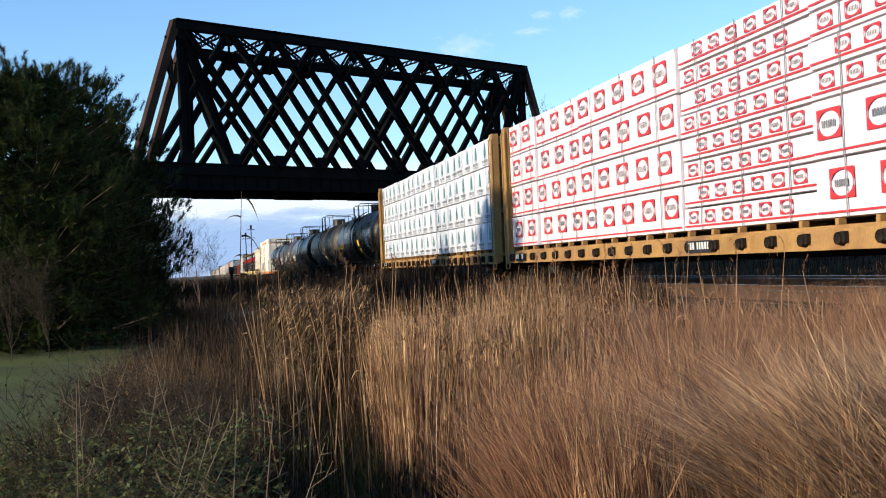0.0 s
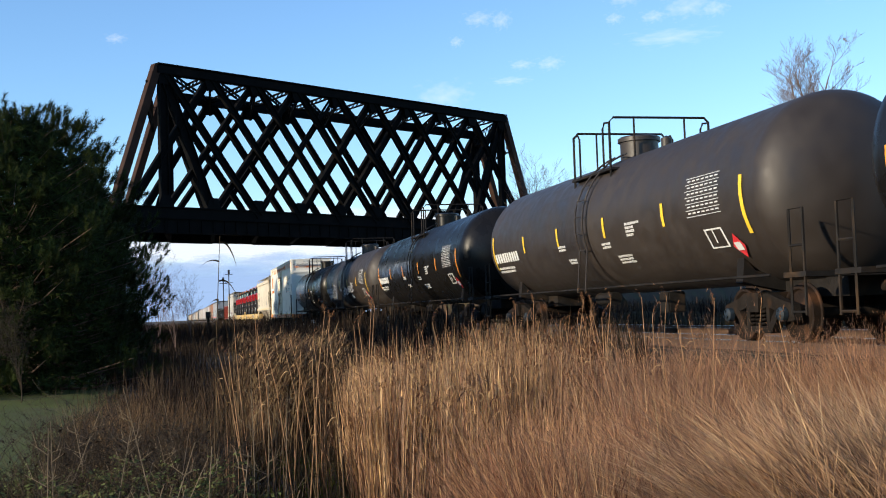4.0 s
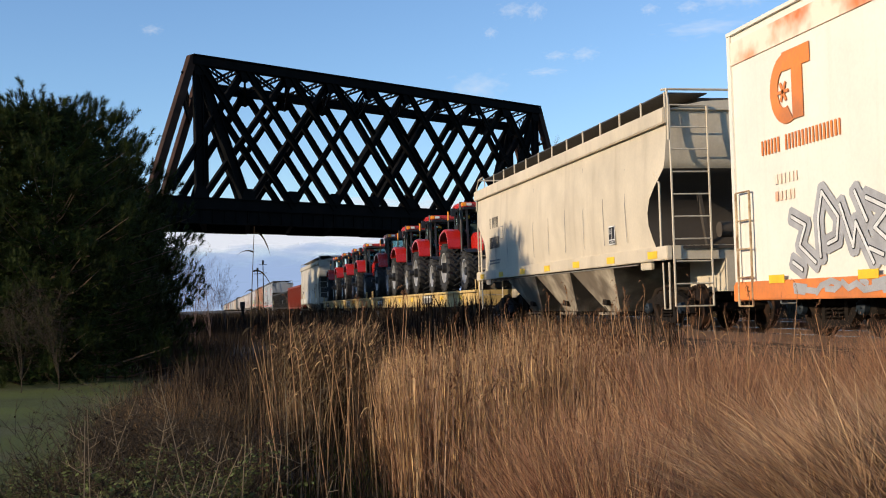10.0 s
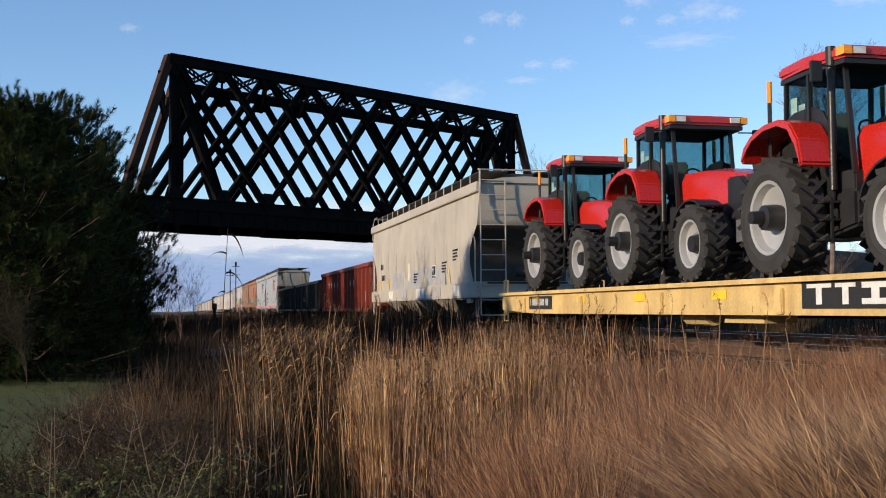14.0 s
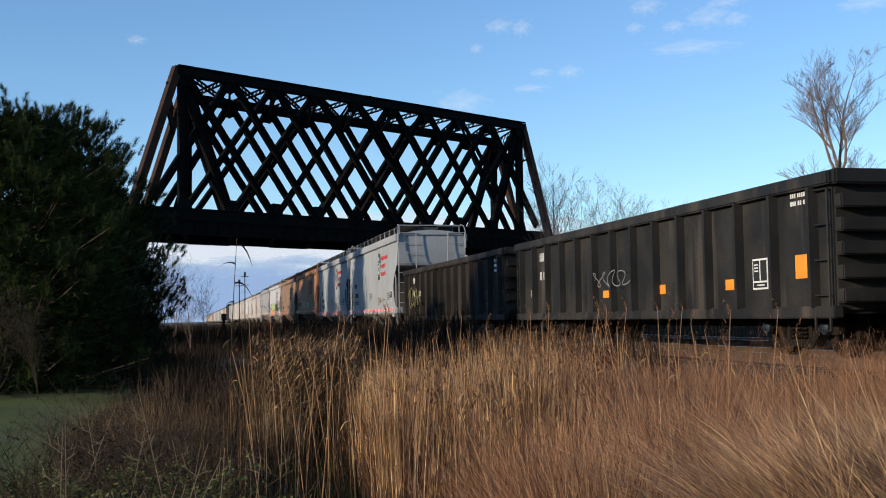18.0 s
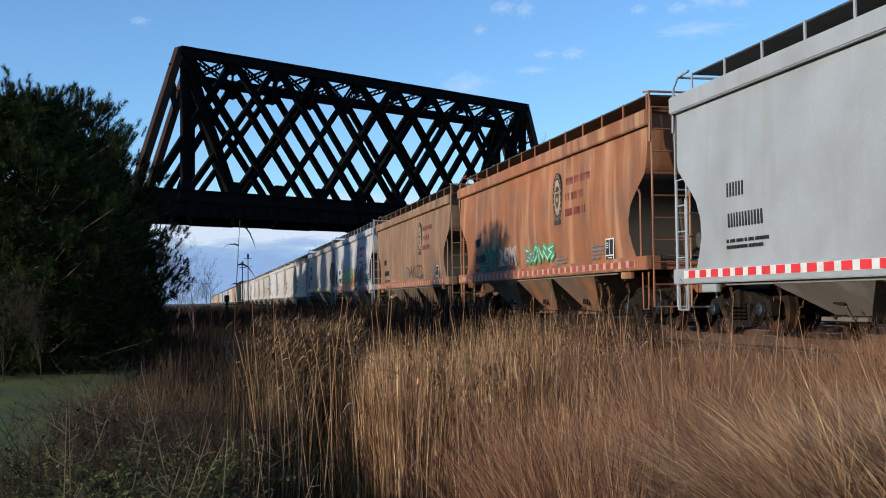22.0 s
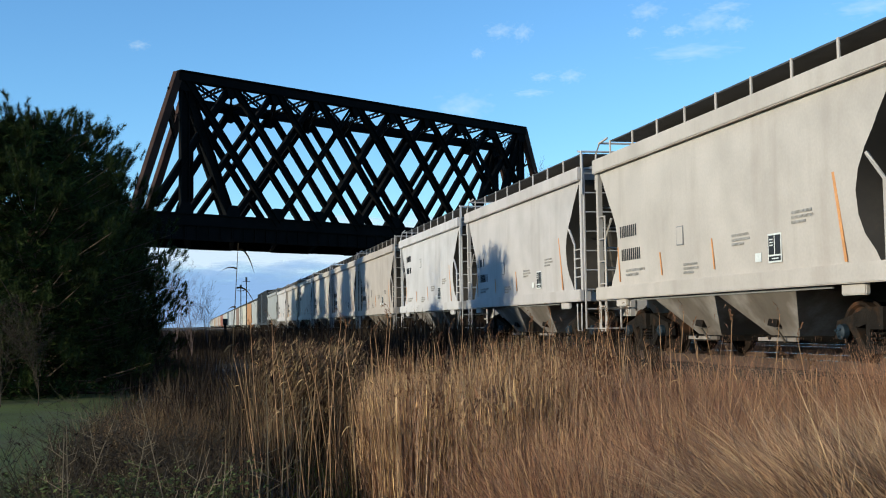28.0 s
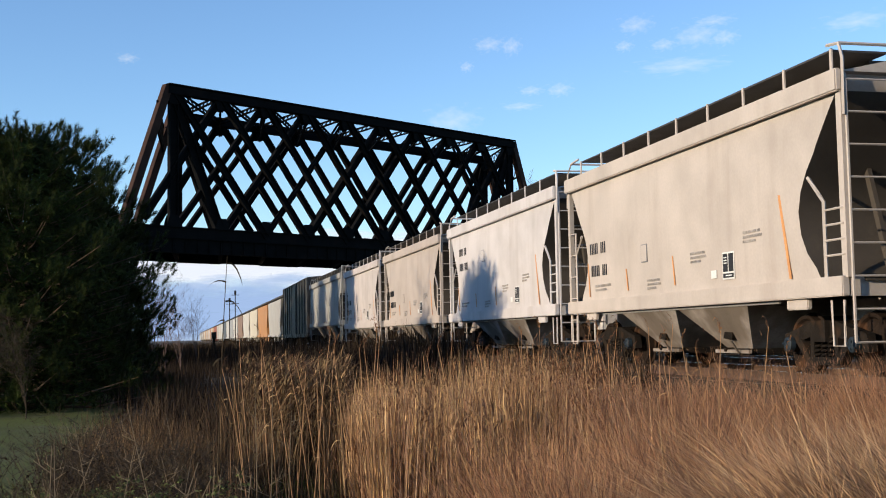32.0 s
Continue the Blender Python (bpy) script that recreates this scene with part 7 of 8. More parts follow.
def bare_tree(name, label, x, y, h, seed, depth=4, spread=0.75, material=None, stems=4, thick=0.011, dense=6, open_out=0.19, bole=0.16):
    """A leafless tree: a short bole, a few rising stems and ever finer side branches along them."""
    rng = random.Random(seed)
    t = thing(name, label, "bare tree", "leafless trees", pose(x, y, ground_z(x, y) - 0.1))
    trunk, crown = bmesh.new(), bmesh.new()
    fine = h * 0.00036

    def grow(bm, p, d, ln, r, lev):
        pts, rad = [p], [r]
        steps = 5 if lev < 3 else 3
        for i in range(steps):
            d = (d + Vector((rng.gauss(0, 0.12), rng.gauss(0, 0.12), rng.uniform(0.0, 0.14)))).normalized()
            pts.append(pts[-1] + d * ln / steps)
            rad.append(max(fine, r * (1 - 0.8 * (i + 1) / steps)))
        rod(bm, pts, rad, 6 if lev < 2 else 3)
        if lev >= depth:
            return
        n = dense if lev < depth - 1 else dense - 1
        for k in range(n):
            u = 0.22 + 0.76 * (k + rng.random()) / n
            j = min(steps - 1, int(u * steps))
            s = pts[j].lerp(pts[j + 1], u * steps - j)
            nd = (d + Vector((rng.gauss(0, 1), rng.gauss(0, 1), rng.uniform(-0.2, 0.5))).normalized() * spread).normalized()
            grow(crown, s, nd, ln * rng.uniform(0.36, 0.56) * (1.15 - 0.5 * u), max(fine, r * 0.5 * (1 - 0.6 * u)), lev + 1)
    base = Vector((0, 0, 0))
    top = Vector((0.02 * h, 0, h * bole))
    rod(trunk, [base, base.lerp(top, 0.5) + Vector((0.01 * h, 0, 0)), top], [h * thick, h * thick * 0.85, h * thick * 0.7], 8)
    for k in range(stems):
        a = 6.283 * k / stems + rng.uniform(-0.5, 0.5)
        lean = rng.uniform(0.25, 1.0) * open_out if k else 0.03
        grow(crown, top, Vector((math.cos(a) * lean, math.sin(a) * lean, 1)).normalized(), h * rng.uniform(0.57, 0.81) * (1 - bole) if k else h * 0.83 * (1 - bole), h * thick * 0.55, 1)
    # a tall bole carries slack side limbs below its crown
    for k in range(int(22 * max(0, bole - 0.16))):
        a = k * 2.4
        s = base.lerp(top, rng.uniform(0.8, 1.0))
        grow(crown, s, Vector((math.cos(a), math.sin(a), rng.uniform(0.1, 0.5))).normalized(), h * rng.uniform(0.16, 0.24), h * thick * 0.28, 2)
    part("trunk", trunk, material or M_BARK, t)
    tagged(part("crown", crown, material or M_BARK, t), kind="stuff")
    return t


def vapour(name, color, strength, most, fade=0.62):
    """Thin cloud that fades out towards its rim."""
    m = bpy.data.materials.new(name)
    m.use_nodes = True
    n, k = m.node_tree.nodes, m.node_tree.links
    n.clear()
    co = n.new("ShaderNodeTexCoord")
    ns = n.new("ShaderNodeTexNoise")
    ns.inputs["Scale"].default_value, ns.inputs["Detail"].default_value = 3.0, 6.0
    k.new(co.outputs["Object"], ns.inputs[0])
    gr = n.new("ShaderNodeVectorMath")
    gr.operation = "LENGTH"
    k.new(co.outputs["Object"], gr.inputs[0])
    ml = n.new("ShaderNodeMath")
    ml.operation = "MULTIPLY"
    ml.inputs[1].default_value = fade
    k.new(gr.outputs["Value"], ml.inputs[0])
    sb = n.new("ShaderNodeMath")
    sb.operation = "SUBTRACT"
    k.new(ns.outputs["Fac"], sb.inputs[0])
    k.new(ml.outputs[0], sb.inputs[1])
    mr = n.new("ShaderNodeMapRange")
    mr.inputs[1].default_value, mr.inputs[2].default_value, mr.inputs[4].default_value = 0.02, fade, most
    k.new(sb.outputs[0], mr.inputs[0])
    em = n.new("ShaderNodeEmission")
    em.inputs[0].default_value, em.inputs[1].default_value = color + (1,), strength
    tr = n.new("ShaderNodeBsdfTransparent")
    mx = n.new("ShaderNodeMixShader")
    k.new(mr.outputs[0], mx.inputs[0])
    k.new(tr.outputs[0], mx.inputs[1])
    k.new(em.outputs[0], mx.inputs[2])
    out = n.new("ShaderNodeOutputMaterial")
    k.new(mx.outputs[0], out.inputs[0])
    return m


def make_clouds():
    high = vapour("cloud_vapour", (1.0, 0.97, 0.95), 0.95, 0.28)
    low = vapour("low_cloud_bank", (0.86, 0.90, 1.0), 0.85, 1.6, 0.5)
    haze = vapour("blue_haze_bank", (0.40, 0.55, 0.86), 0.80, 1.6, 0.5)
    # azimuth from the track, height in degrees, half sizes in metres
    spots = [(high, az, el, w, h) for az, el, w, h in (
        (15.36, 14.49, 40, 22), (16.51, 14.37, 26, 26), (14.19, 13.42, 18, 16), (22.77, 15.12, 45, 26), (24.13, 14.09, 34, 18), (25.79, 14.43, 60, 32), (27.14, 14.22, 34, 22), (24.93, 13.04, 110, 24),
        (17.46, 12.17, 32, 14), (18.89, 12.17, 34, 20), (16.88, 11.41, 50, 12), (22.18, 14.13, 24, 16), (26.63, 15.06, 50, 16), (-2.74, 13.62, 26, 14), (13.43, 10.79, 70, 40), (33.3, 14.44, 80, 24))]
    spots += [(low, az, 3.4 + 0.5 * math.sin(az * 1.7), 330, 62) for az in (-7, -2.5, 1.5, 4.5, 8, 12, 17)]
    spots += [(haze, az, 1.2 + 0.3 * math.sin(az * 2.1), 420, 75) for az in (-8, -4, 0, 3, 6, 10, 15, 20, 26, 33, 40)]
    for i, (m, az, el, w, h) in enumerate(spots):
        a, e = radians(az), radians(el)
        p = Vector((math.sin(a) * math.cos(e), math.cos(a) * math.cos(e), math.sin(e))) * (3000 - 6 * i) + Vector((0, 0, EYE))
        bm = bmesh.new()
        k2 = 24
        bm.faces.new([bm.verts.new((math.cos(2 * math.pi * j / k2), math.sin(2 * math.pi * j / k2), 0)) for j in range(k2)])
        ob = new("cloud", mesh_of(bm, "cloud", m))
        ob.matrix_world = look(p, (0, 0, EYE)) @ Matrix.Diagonal((w * 1.35, h * 1.35, 1, 1))
        ob.visible_shadow = False
        tagged(ob, "small wispy white cloud" if m == high else ("low white cloud bank near the horizon" if m == low else "blue-grey haze bank on the horizon"), "cloud", "clouds", "structure")


# ---- build the place ----
make_ground()
make_track(TRACK_X, "track_near")
make_track(TRACK_X + 4.4, "track_far")
make_bridge()

# a low bank of dry grass beyond the far track
bm = bmesh.new()
rows = []
for i in range(60):
    y = -30 + i * 2.4
    up = 1.3 + 0.25 * noise.noise(Vector((3, y * 0.3, 0)))
    rows.append([bm.verts.new((x, y, z)) for x, z in ((18.6, 0.2), (19.3, up * 0.7), (20.4, up), (27, up * 0.9), (30, -0.1))])
for p, q in zip(rows, rows[1:]):
    for i in range(4):
        bm.faces.new((p[i], q[i], q[i + 1], p[i + 1]))
bm.normal_update()
tagged(new("grass_bank", mesh_of(bm, "grass_bank", M_BANK, True)), "low bank of dry tan grass beyond the tracks, darkened for train shadow", "bank", kind="structure")


def signal_mast(x, y, h, arms):
    """A slim lineside pole with cross arms and a small dark head."""
    t = thing("signal_mast", "slim dark signal mast beside the track", "signal mast", "signal masts beyond the bridge", pose(x, y, ground_z(x, y)))
    bm = bmesh.new()
    rod(bm, [(0, 0, -0.1), (0, 0, h)], 0.06, 8)
    part("pole", bm, M_DARK, t)
    for z in arms:
        bm = bmesh.new()
        beam(bm, (-0.5, 0, h - z), (0.5, 0, h - z), 0.07)
        part("cross_arm", bm, M_DARK, t)
    bm = bmesh.new()
    box(bm, -0.13, 0.13, -0.12, 0.12, h - 0.45, h + 0.1)
    part("signal_head", bm, M_TBLACK, t, bevel=0.04)


signal_mast(5.75, 150, 6.9, (0.7,))
signal_mast(6.55, 152, 7.9, (0.5, 1.6))
t = thing("marker_post", "short dark lineside marker post", "post", "", pose(2.6, 104, ground_z(2.6, 104)))
bm = bmesh.new()
rod(bm, [(0, 0, -0.1), (0, 0, 1.9)], 0.12, 8)
part("post", bm, M_DARK, t)
bm = bmesh.new()
box(bm, -0.22, 0.22, -0.05, 0.05, 1.7, 2.3)
part("marker_plate", bm, M_TBLACK, t, bevel=0.02)

# ---- the train: cars by where their ends lie along it at the start ----
TRAIN = []


def put(car, near, far, color=None):
    if color:
        paint(car, color)
    TRAIN.append((car, (near + far) / 2))
    return car


def again(car, near, far, label="", color=None):
    c = copy_thing(car, pose(0, 0, 0))
    if label:
        tagged(c, label)
    return put(c, near, far, color)


put(lumber_car("yellow centre-beam car stacked with white wrapped lumber printed in red", M_WRAPRED, "oval", 22.9, 3, [5.2, 4.9, 5.9, 3.7, 2.6], [(2, 2, 1, 1, 1, 1), (1,) * 8, (1,) * 4, (1,) * 4, (1,) * 4]), 9.8, 32.7)
put(lumber_car("yellow centre-beam car stacked with white wrapped lumber printed in teal", M_WRAP, "tree", 22.9, 8, [4.9, 4.3, 4.9, 3.7, 4.3], [(1,) * 4] * 5), 33.8, 56.8)
tank_a = put(tank_car("glossy black tank car with yellow markings", 16.9, yellow=True), 59.6, 76.5)
tank_b = put(tank_car("dull brown-black tank car", 17.0, brown=True), 78.3, 95.3)
tank_c = put(tank_car("glossy black tank car with white markings", 16.9), 97.7, 114.8)
tank_d = again(tank_b, 116.4, 133.4, "dull brown-black tank car with sprayed graffiti")
tank_e = again(tank_c, 135.2, 151.8)
cold = put(reefer(20.9), 154.0, 175.0)
hop_g = put(hopper("cream covered hopper car with yellow reflectors", 16.7, 4.40, 3, low=1.43), 177.8, 194.5, (0.84, 0.73, 0.56))
flat = put(flat_car(27.0, 4), 195.0, 222.0)
flat2 = again(flat, 224.0, 251.2)
hop_f = put(hopper("long cream covered hopper car with grey patches", 20.4, 4.60, 4, low=1.04, deep=0.48), 253.4, 273.9, (0.62, 0.57, 0.49))
gon_r = put(gondola("faded red high-side gondola car", 20.0, 3.05, 15), 274.9, 295.0, (0.27, 0.04, 0.022))
gon = put(gondola("dark grey gondola car with orange panels", 16.3, 2.72, 14), 296.6, 313.0, (0.017, 0.0175, 0.0185))
gon_b = again(gon, 314.2, 330.6, "dark brown gondola car with faint graffiti", (0.021, 0.0165, 0.014))
hop_c = put(hopper("light grey covered hopper car with red and white sill stripe", 15.9, 4.42, 3, low=0.93), 332.0, 348.0, (0.44, 0.465, 0.50))
hop_c2 = again(hop_c, 349.0, 364.9, "", (0.45, 0.475, 0.51))
hop_r = put(hopper("rust-stained orange-brown covered hopper car", 16.9, 4.42, 3, rusty=M_RUSTY, low=1.25), 366.0, 383.1, (0.45, 0.175, 0.075))
hop_r2 = put(hopper("faded brown covered hopper car", 17.0, 4.42, 3, rusty=M_MOTTLED, low=1.25), 384.4, 401.6, (0.30, 0.175, 0.10))
hop_w = put(hopper("white covered hopper car with bright graffiti", 16.8, 4.42, 3, low=1.27), 402.9, 419.9, (0.64, 0.615, 0.635))
hop_g2 = again(hop_g, 421.2, 438.0, "light grey covered hopper car", (0.43, 0.405, 0.41))
CREAM = [(0.67, 0.59, 0.53), (0.69, 0.625, 0.60), (0.58, 0.515, 0.495), (0.76, 0.715, 0.71), (0.60, 0.52, 0.465), (0.65, 0.57, 0.52)]
hop_s = put(hopper("short cream two-bay covered hopper car", 11.6, 4.25, 2, short=True, low=1.14), 438.8, 450.6, CREAM[2])
SPOTS = [(451.6, 463.0, 0), (464.1, 475.7, 1), (476.7, 488.4, 3), (490.1, 501.5, 4), (502.7, 514.0, 5), (515.5, 526.8, 0), (527.9, 539.3, 3), (540.6, 552.6, 4), (553.8, 565.6, 1)]
shorts = [hop_s] + [again(hop_s, a, b, "", CREAM[c]) for a, b, c in SPOTS]
again(hop_g, 567.0, 583.8, "dull grey covered hopper car", (0.42, 0.41, 0.39))


def boxcar(label, length, high, color):
    car = thing("boxcar", label, "boxcar", "boxcars of the train")
    h = length / 2
    bm = bmesh.new()
    box(bm, -1.5, 1.5, -h, h, 1.0, high)
    part("body", bm, M_PAINT, car)
    bm = bmesh.new()
    slab(bm, [(-1.56, high - 0.02), (-1.56, high + 0.04), (0, high + 0.18), (1.56, high + 0.04), (1.56, high - 0.02)], -h - 0.02, h + 0.02, "y")
    part("roof", bm, M_PAINT, car)
    for s in (-1, 1):
        bm = bmesh.new()
        box(bm, s * 1.53 - 0.05, s * 1.53 + 0.05, -1.6, 1.6, 1.05, high - 0.15)
        part("door", bm, M_PAINT, car, bevel=0.02)
        for i in range(11):
            y = -h + 0.1 + (length - 0.2) * i / 10
            if abs(y) > 1.7:
                bm = bmesh.new()
                box(bm, s * 1.52 - 0.05, s * 1.52 + 0.05, y - 0.06, y + 0.06, 0.95, high)
                part("side_post", bm, M_PAINT, car)
        for k in range(6):
            bm = bmesh.new()
            z = 1.4 + k * (high - 1.6) / 6
            box(bm, -1.4, 1.4, s * h - 0.06, s * h + 0.06, z - 0.12, z + 0.12)
            part("end_rib", bm, M_PAINT, car, bevel=0.04)
        bm = bmesh.new()
        box(bm, s * 1.5 - 0.06, s * 1.5 + 0.06, -h, h, 0.75, 1.02)
        part("side_sill", bm, M_PAINT, car)
        coupler(car, s * h, s)
    trucks(car, h - 2.2, False)
    paint(car, color)
    return car


def far_hopper():
    """A plainer hopper for the tail of the train, which stays far off."""
    car = thing("covered_hopper_car", "covered hopper car in the tail of the train", "hopper car", "covered hopper cars of the train")
    h, eave, sill = 8.3, 4.4, 1.1
    loft_body(car, [(sill, 1.54, h - 0.8), (sill + 0.8, 1.58, h - 1.1), (sill + 1.5, 1.6, h - 0.6), (sill + 2.1, 1.58, h - 0.15), (eave, 1.6, h)], 0.22, M_PAINT)
    bm = bmesh.new()
    for s in (-1, 1):
        box(bm, s * 1.58 - 0.06, s * 1.58 + 0.06, -h, h, sill - 0.22, sill + 0.02)
    part("side_sill", bm, M_PAINT, car)
    bm = bmesh.new()
    box(bm, -1.3, 1.3, -h + 0.4, h - 0.4, eave + 0.3, eave + 0.45)
    part("running_board", bm, M_MESH, car)
    for c in (-4.4, 0, 4.4):
        bm = bmesh.new()
        slab(bm, [(c - 1.3, sill - 0.2), (c + 1.3, sill - 0.2), (c + 0.35, 0.35), (c - 0.35, 0.35)], -1.2, 1.2, "x")
        part("discharge_bay", bm, M_PAINT, car)
    for c in (-h + 1.6, h - 1.6):
        bm = bmesh.new()
        for s in (-0.98, 0.98):
            slab(bm, [(c - 1.2, 0.4), (c - 1.1, 0.65), (c, 0.8), (c + 1.1, 0.65), (c + 1.2, 0.4), (c, 0.2)], s - 0.06, s + 0.06, "x")
        for a in (-0.89, 0.89):
            lathe(bm, [(-0.8, 0), (-0.8, 0.46), (-0.68, 0.46), (-0.68, 0.1), (0.68, 0.1), (0.68, 0.46), (0.8, 0.46), (0.8, 0)], 16, "x", (0, c + a, 0.46))
        part("bogie", bm, M_TRUCK, car)
    return car


put(boxcar("tall dark blue-black boxcar", 21.5, 5.15, (0.022, 0.026, 0.032)), 585.5, 607.5, (0.022, 0.026, 0.032))
TAIL = [(0.50, 0.48, 0.45), (0.56, 0.27, 0.10), (0.70, 0.63, 0.50), (0.66, 0.62, 0.55), (0.30, 0.19, 0.13), (0.70, 0.68, 0.64), (0.42, 0.42, 0.42), (0.62, 0.60, 0.57), (0.12, 0.14, 0.16), (0.64, 0.64, 0.62),
        (0.66, 0.62, 0.55), (0.55, 0.52, 0.48), (0.36, 0.10, 0.05), (0.40, 0.12, 0.06), (0.62, 0.45, 0.28), (0.62, 0.58, 0.52), (0.50, 0.20, 0.10), (0.66, 0.62, 0.55), (0.5, 0.48, 0.44), (0.6, 0.4, 0.25)]
tail = far_hopper()
u = 609.0
for i in range(32):
    col = TAIL[i % len(TAIL)]
    if i == 0:
        put(tail, u, u + 16.6, col)
    else:
        again(tail, u, u + 16.6, "", col)
    u += 18.0


# ---- markings ----
def mid(car):
    return next(at for c, at in TRAIN if c == car)


def hx(z, eave=4.42, short=False):
    v = min(1, max(0, (z - 1.12) / (eave - 1.12)))
    return -(1.53 + (0.03 * math.sin(math.pi * v) if short else 0.06 * math.sin(math.pi * min(1, v * 1.15)))) - 0.008


def slash(car, y, z0, z1, w, lean, mat_, x):
    """A narrow slanting reflector strip."""
    bm = bmesh.new()
    slab(bm, [(y - w / 2, z0), (y + w / 2, z0), (y + w / 2 + lean, z1), (y - w / 2 + lean, z1)], x - 0.004, x + 0.004, "x")
    return part("reflector", bm, mat_, car)


def stencil(car, y, z, w, h, x):
    """A white bordered box of black fields with a few lines of print."""
    p = plate(car, "stencil", y, z, w, h, M_WHITE, x, "white bordered black stencil box")
    for o, ww, z0, z1 in ((-0.24, 0.40, -0.22, 0.44), (0.24, 0.40, -0.22, 0.44), (0.0, 0.88, -0.44, -0.28)):
        bm = bmesh.new()
        box(bm, x - 0.009, x - 0.005, y + (o - ww / 2) * w, y + (o + ww / 2) * w, z + h * z0, z + h * z1)
        part("stencil_field", bm, M_BLACKMARK, p)
    bm = bmesh.new()
    for k in range(3):
        box(bm, x - 0.012, x - 0.0095, y + 0.1 * w, y + 0.36 * w, z + h * (0.28 - 0.1 * k), z + h * (0.32 - 0.1 * k))
    box(bm, x - 0.012, x - 0.0095, y - 0.3 * w, y + 0.2 * w, z - h * 0.38, z - h * 0.34)
    tagged(part("small_print", bm, M_WHITE, p), kind="stuff")


def oval_emblem(car, y, z, x, ghost=False):
    dark, pale, centre = (M_GHOSTDARK, M_GHOSTPALE, M_GHOSTPALE) if ghost else (M_BLACKMARK, M_CREAMMARK, M_EMBLEM)
    def oval(a, b, lift, mat_, cy=0.0, cz=0.0, name="emblem_oval"):
        bm = bmesh.new()
        bm.faces.new([bm.verts.new((x - lift, y + cy + a * math.cos(2 * math.pi * k / 28), z + cz + b * math.sin(2 * math.pi * k / 28))) for k in range(28)])
        return part(name, bm, mat_, car)
    oval(0.37, 0.63, 0.002, dark)
    oval(0.245, 0.45, 0.006, centre)
    bm = bmesh.new()
    for k in range(22):
        q = 2 * math.pi * k / 22
        cy, cz = y + 0.307 * math.cos(q), z + 0.54 * math.sin(q)
        box(bm, x - 0.007, x - 0.003, cy - 0.015, cy + 0.015, cz - 0.028, cz + 0.028)
    tagged(part("emblem_print", bm, pale, car), kind="stuff")
    for nm, pts in (("emblem_shield", ((-0.14, 0.10), (0.14, 0.10), (0.14, -0.12), (0.07, -0.24), (0, -0.29), (-0.07, -0.24), (-0.14, -0.12))),
                    ("emblem_crest", ((0.2, 0.15), (-0.15, 0.15), (-0.17, 0.22), (-0.08, 0.29), (0.03, 0.27), (0.1, 0.19), (0.2, 0.18)))):
        bm = bmesh.new()
        bm.faces.new([bm.verts.new((x - 0.010, y + p, z + q)) for p, q in pts])
        part(nm, bm, dark if ghost else M_NAVY, car)
    bm = bmesh.new()
    bm.faces.new([bm.verts.new((x - 0.013, y + p, z + q)) for p, q in ((0, 0.06), (0.03, 0.0), (0.09, -0.02), (0.05, -0.1), (0.01, -0.11), (0, -0.2), (-0.01, -0.11), (-0.05, -0.1), (-0.09, -0.02), (-0.03, 0.0))])
    part("emblem_leaf", bm, pale, car)
    bm = bmesh.new()
    box(bm, x - 0.012, x - 0.004, y - 0.24, y + 0.24, z - 0.68, z - 0.56)
    part("emblem_base", bm, dark, car)


def sill_stripe(car, half, z, dull=False):
    plate(car, "sill_stripe", 0, z, 2 * half, 0.145, M_DULLPINK if dull else M_WHITE, -1.647, "reflective sill band")
    bm = bmesh.new()
    n = int(2 * half / 0.46)
    for i in range(n):
        yy = -half + 0.05 + i * 0.46
        box(bm, -1.658, -1.652, yy, yy + 0.27, z - 0.066, z + 0.068)
    tagged(part("sill_block", bm, M_DULLRED if dull else M_REDMARK, car, "red reflective blocks"), kind="stuff")


for car, ex, ez, redw, ghost in ((hop_c, 337.2, 3.27, 1.75, False), (hop_c2, 354.2, 3.27, 1.75, False), (hop_w, 408.4, 3.25, 1.75, False), (hop_r, 372.0, 3.22, 1.75, True), (hop_r2, 390.15, 3.22, 1.75, True)):
    c = mid(car)
    y = ex - c
    oval_emblem(car, y, ez, hx(ez) - 0.012, ghost)
    for k, w in enumerate((redw, redw * 0.75, redw * 0.85)):
        z = ez + 0.42 - 0.38 * k
        bars(car, y - 0.62, z, ((w, 0.21),), M_GHOSTRED if ghost else M_REDMARK, hx(z) - 0.01, "emblem_lettering", 30 + k)
    half = 7.9 if car not in (hop_r, hop_r2) else 8.3
    sill_stripe(car, half - 0.5, 1.10 if car in (hop_c, hop_c2) else 1.38, car in (hop_r, hop_r2, hop_w))
    bars(car, half - 2.2, 2.62, ((0.75, 0.28),), M_BLACKMARK, hx(2.5), "reporting_mark", 5)
    bars(car, half - 2.2, 2.10, ((1.25, 0.28),), M_BLACKMARK, hx(2.0), "reporting_mark", 6)
    bars(car, half - 2.1, 1.66, ((1.5, 0.07), (1.3, 0.07)), M_BLACKMARK, hx(1.6), "lettering", 7)
    stencil(car, 333.85 - 340.0, 1.75, 0.5, 0.5, hx(1.75))
    for yy, zz in ((0.4, 1.98), (-2.3, 1.7), (-5.0, 1.9)):
        bars(car, yy, zz, ((0.9, 0.06), (0.8, 0.06), (0.85, 0.06), (0.5, 0.06)), M_GREY, hx(zz), "lettering", 8)

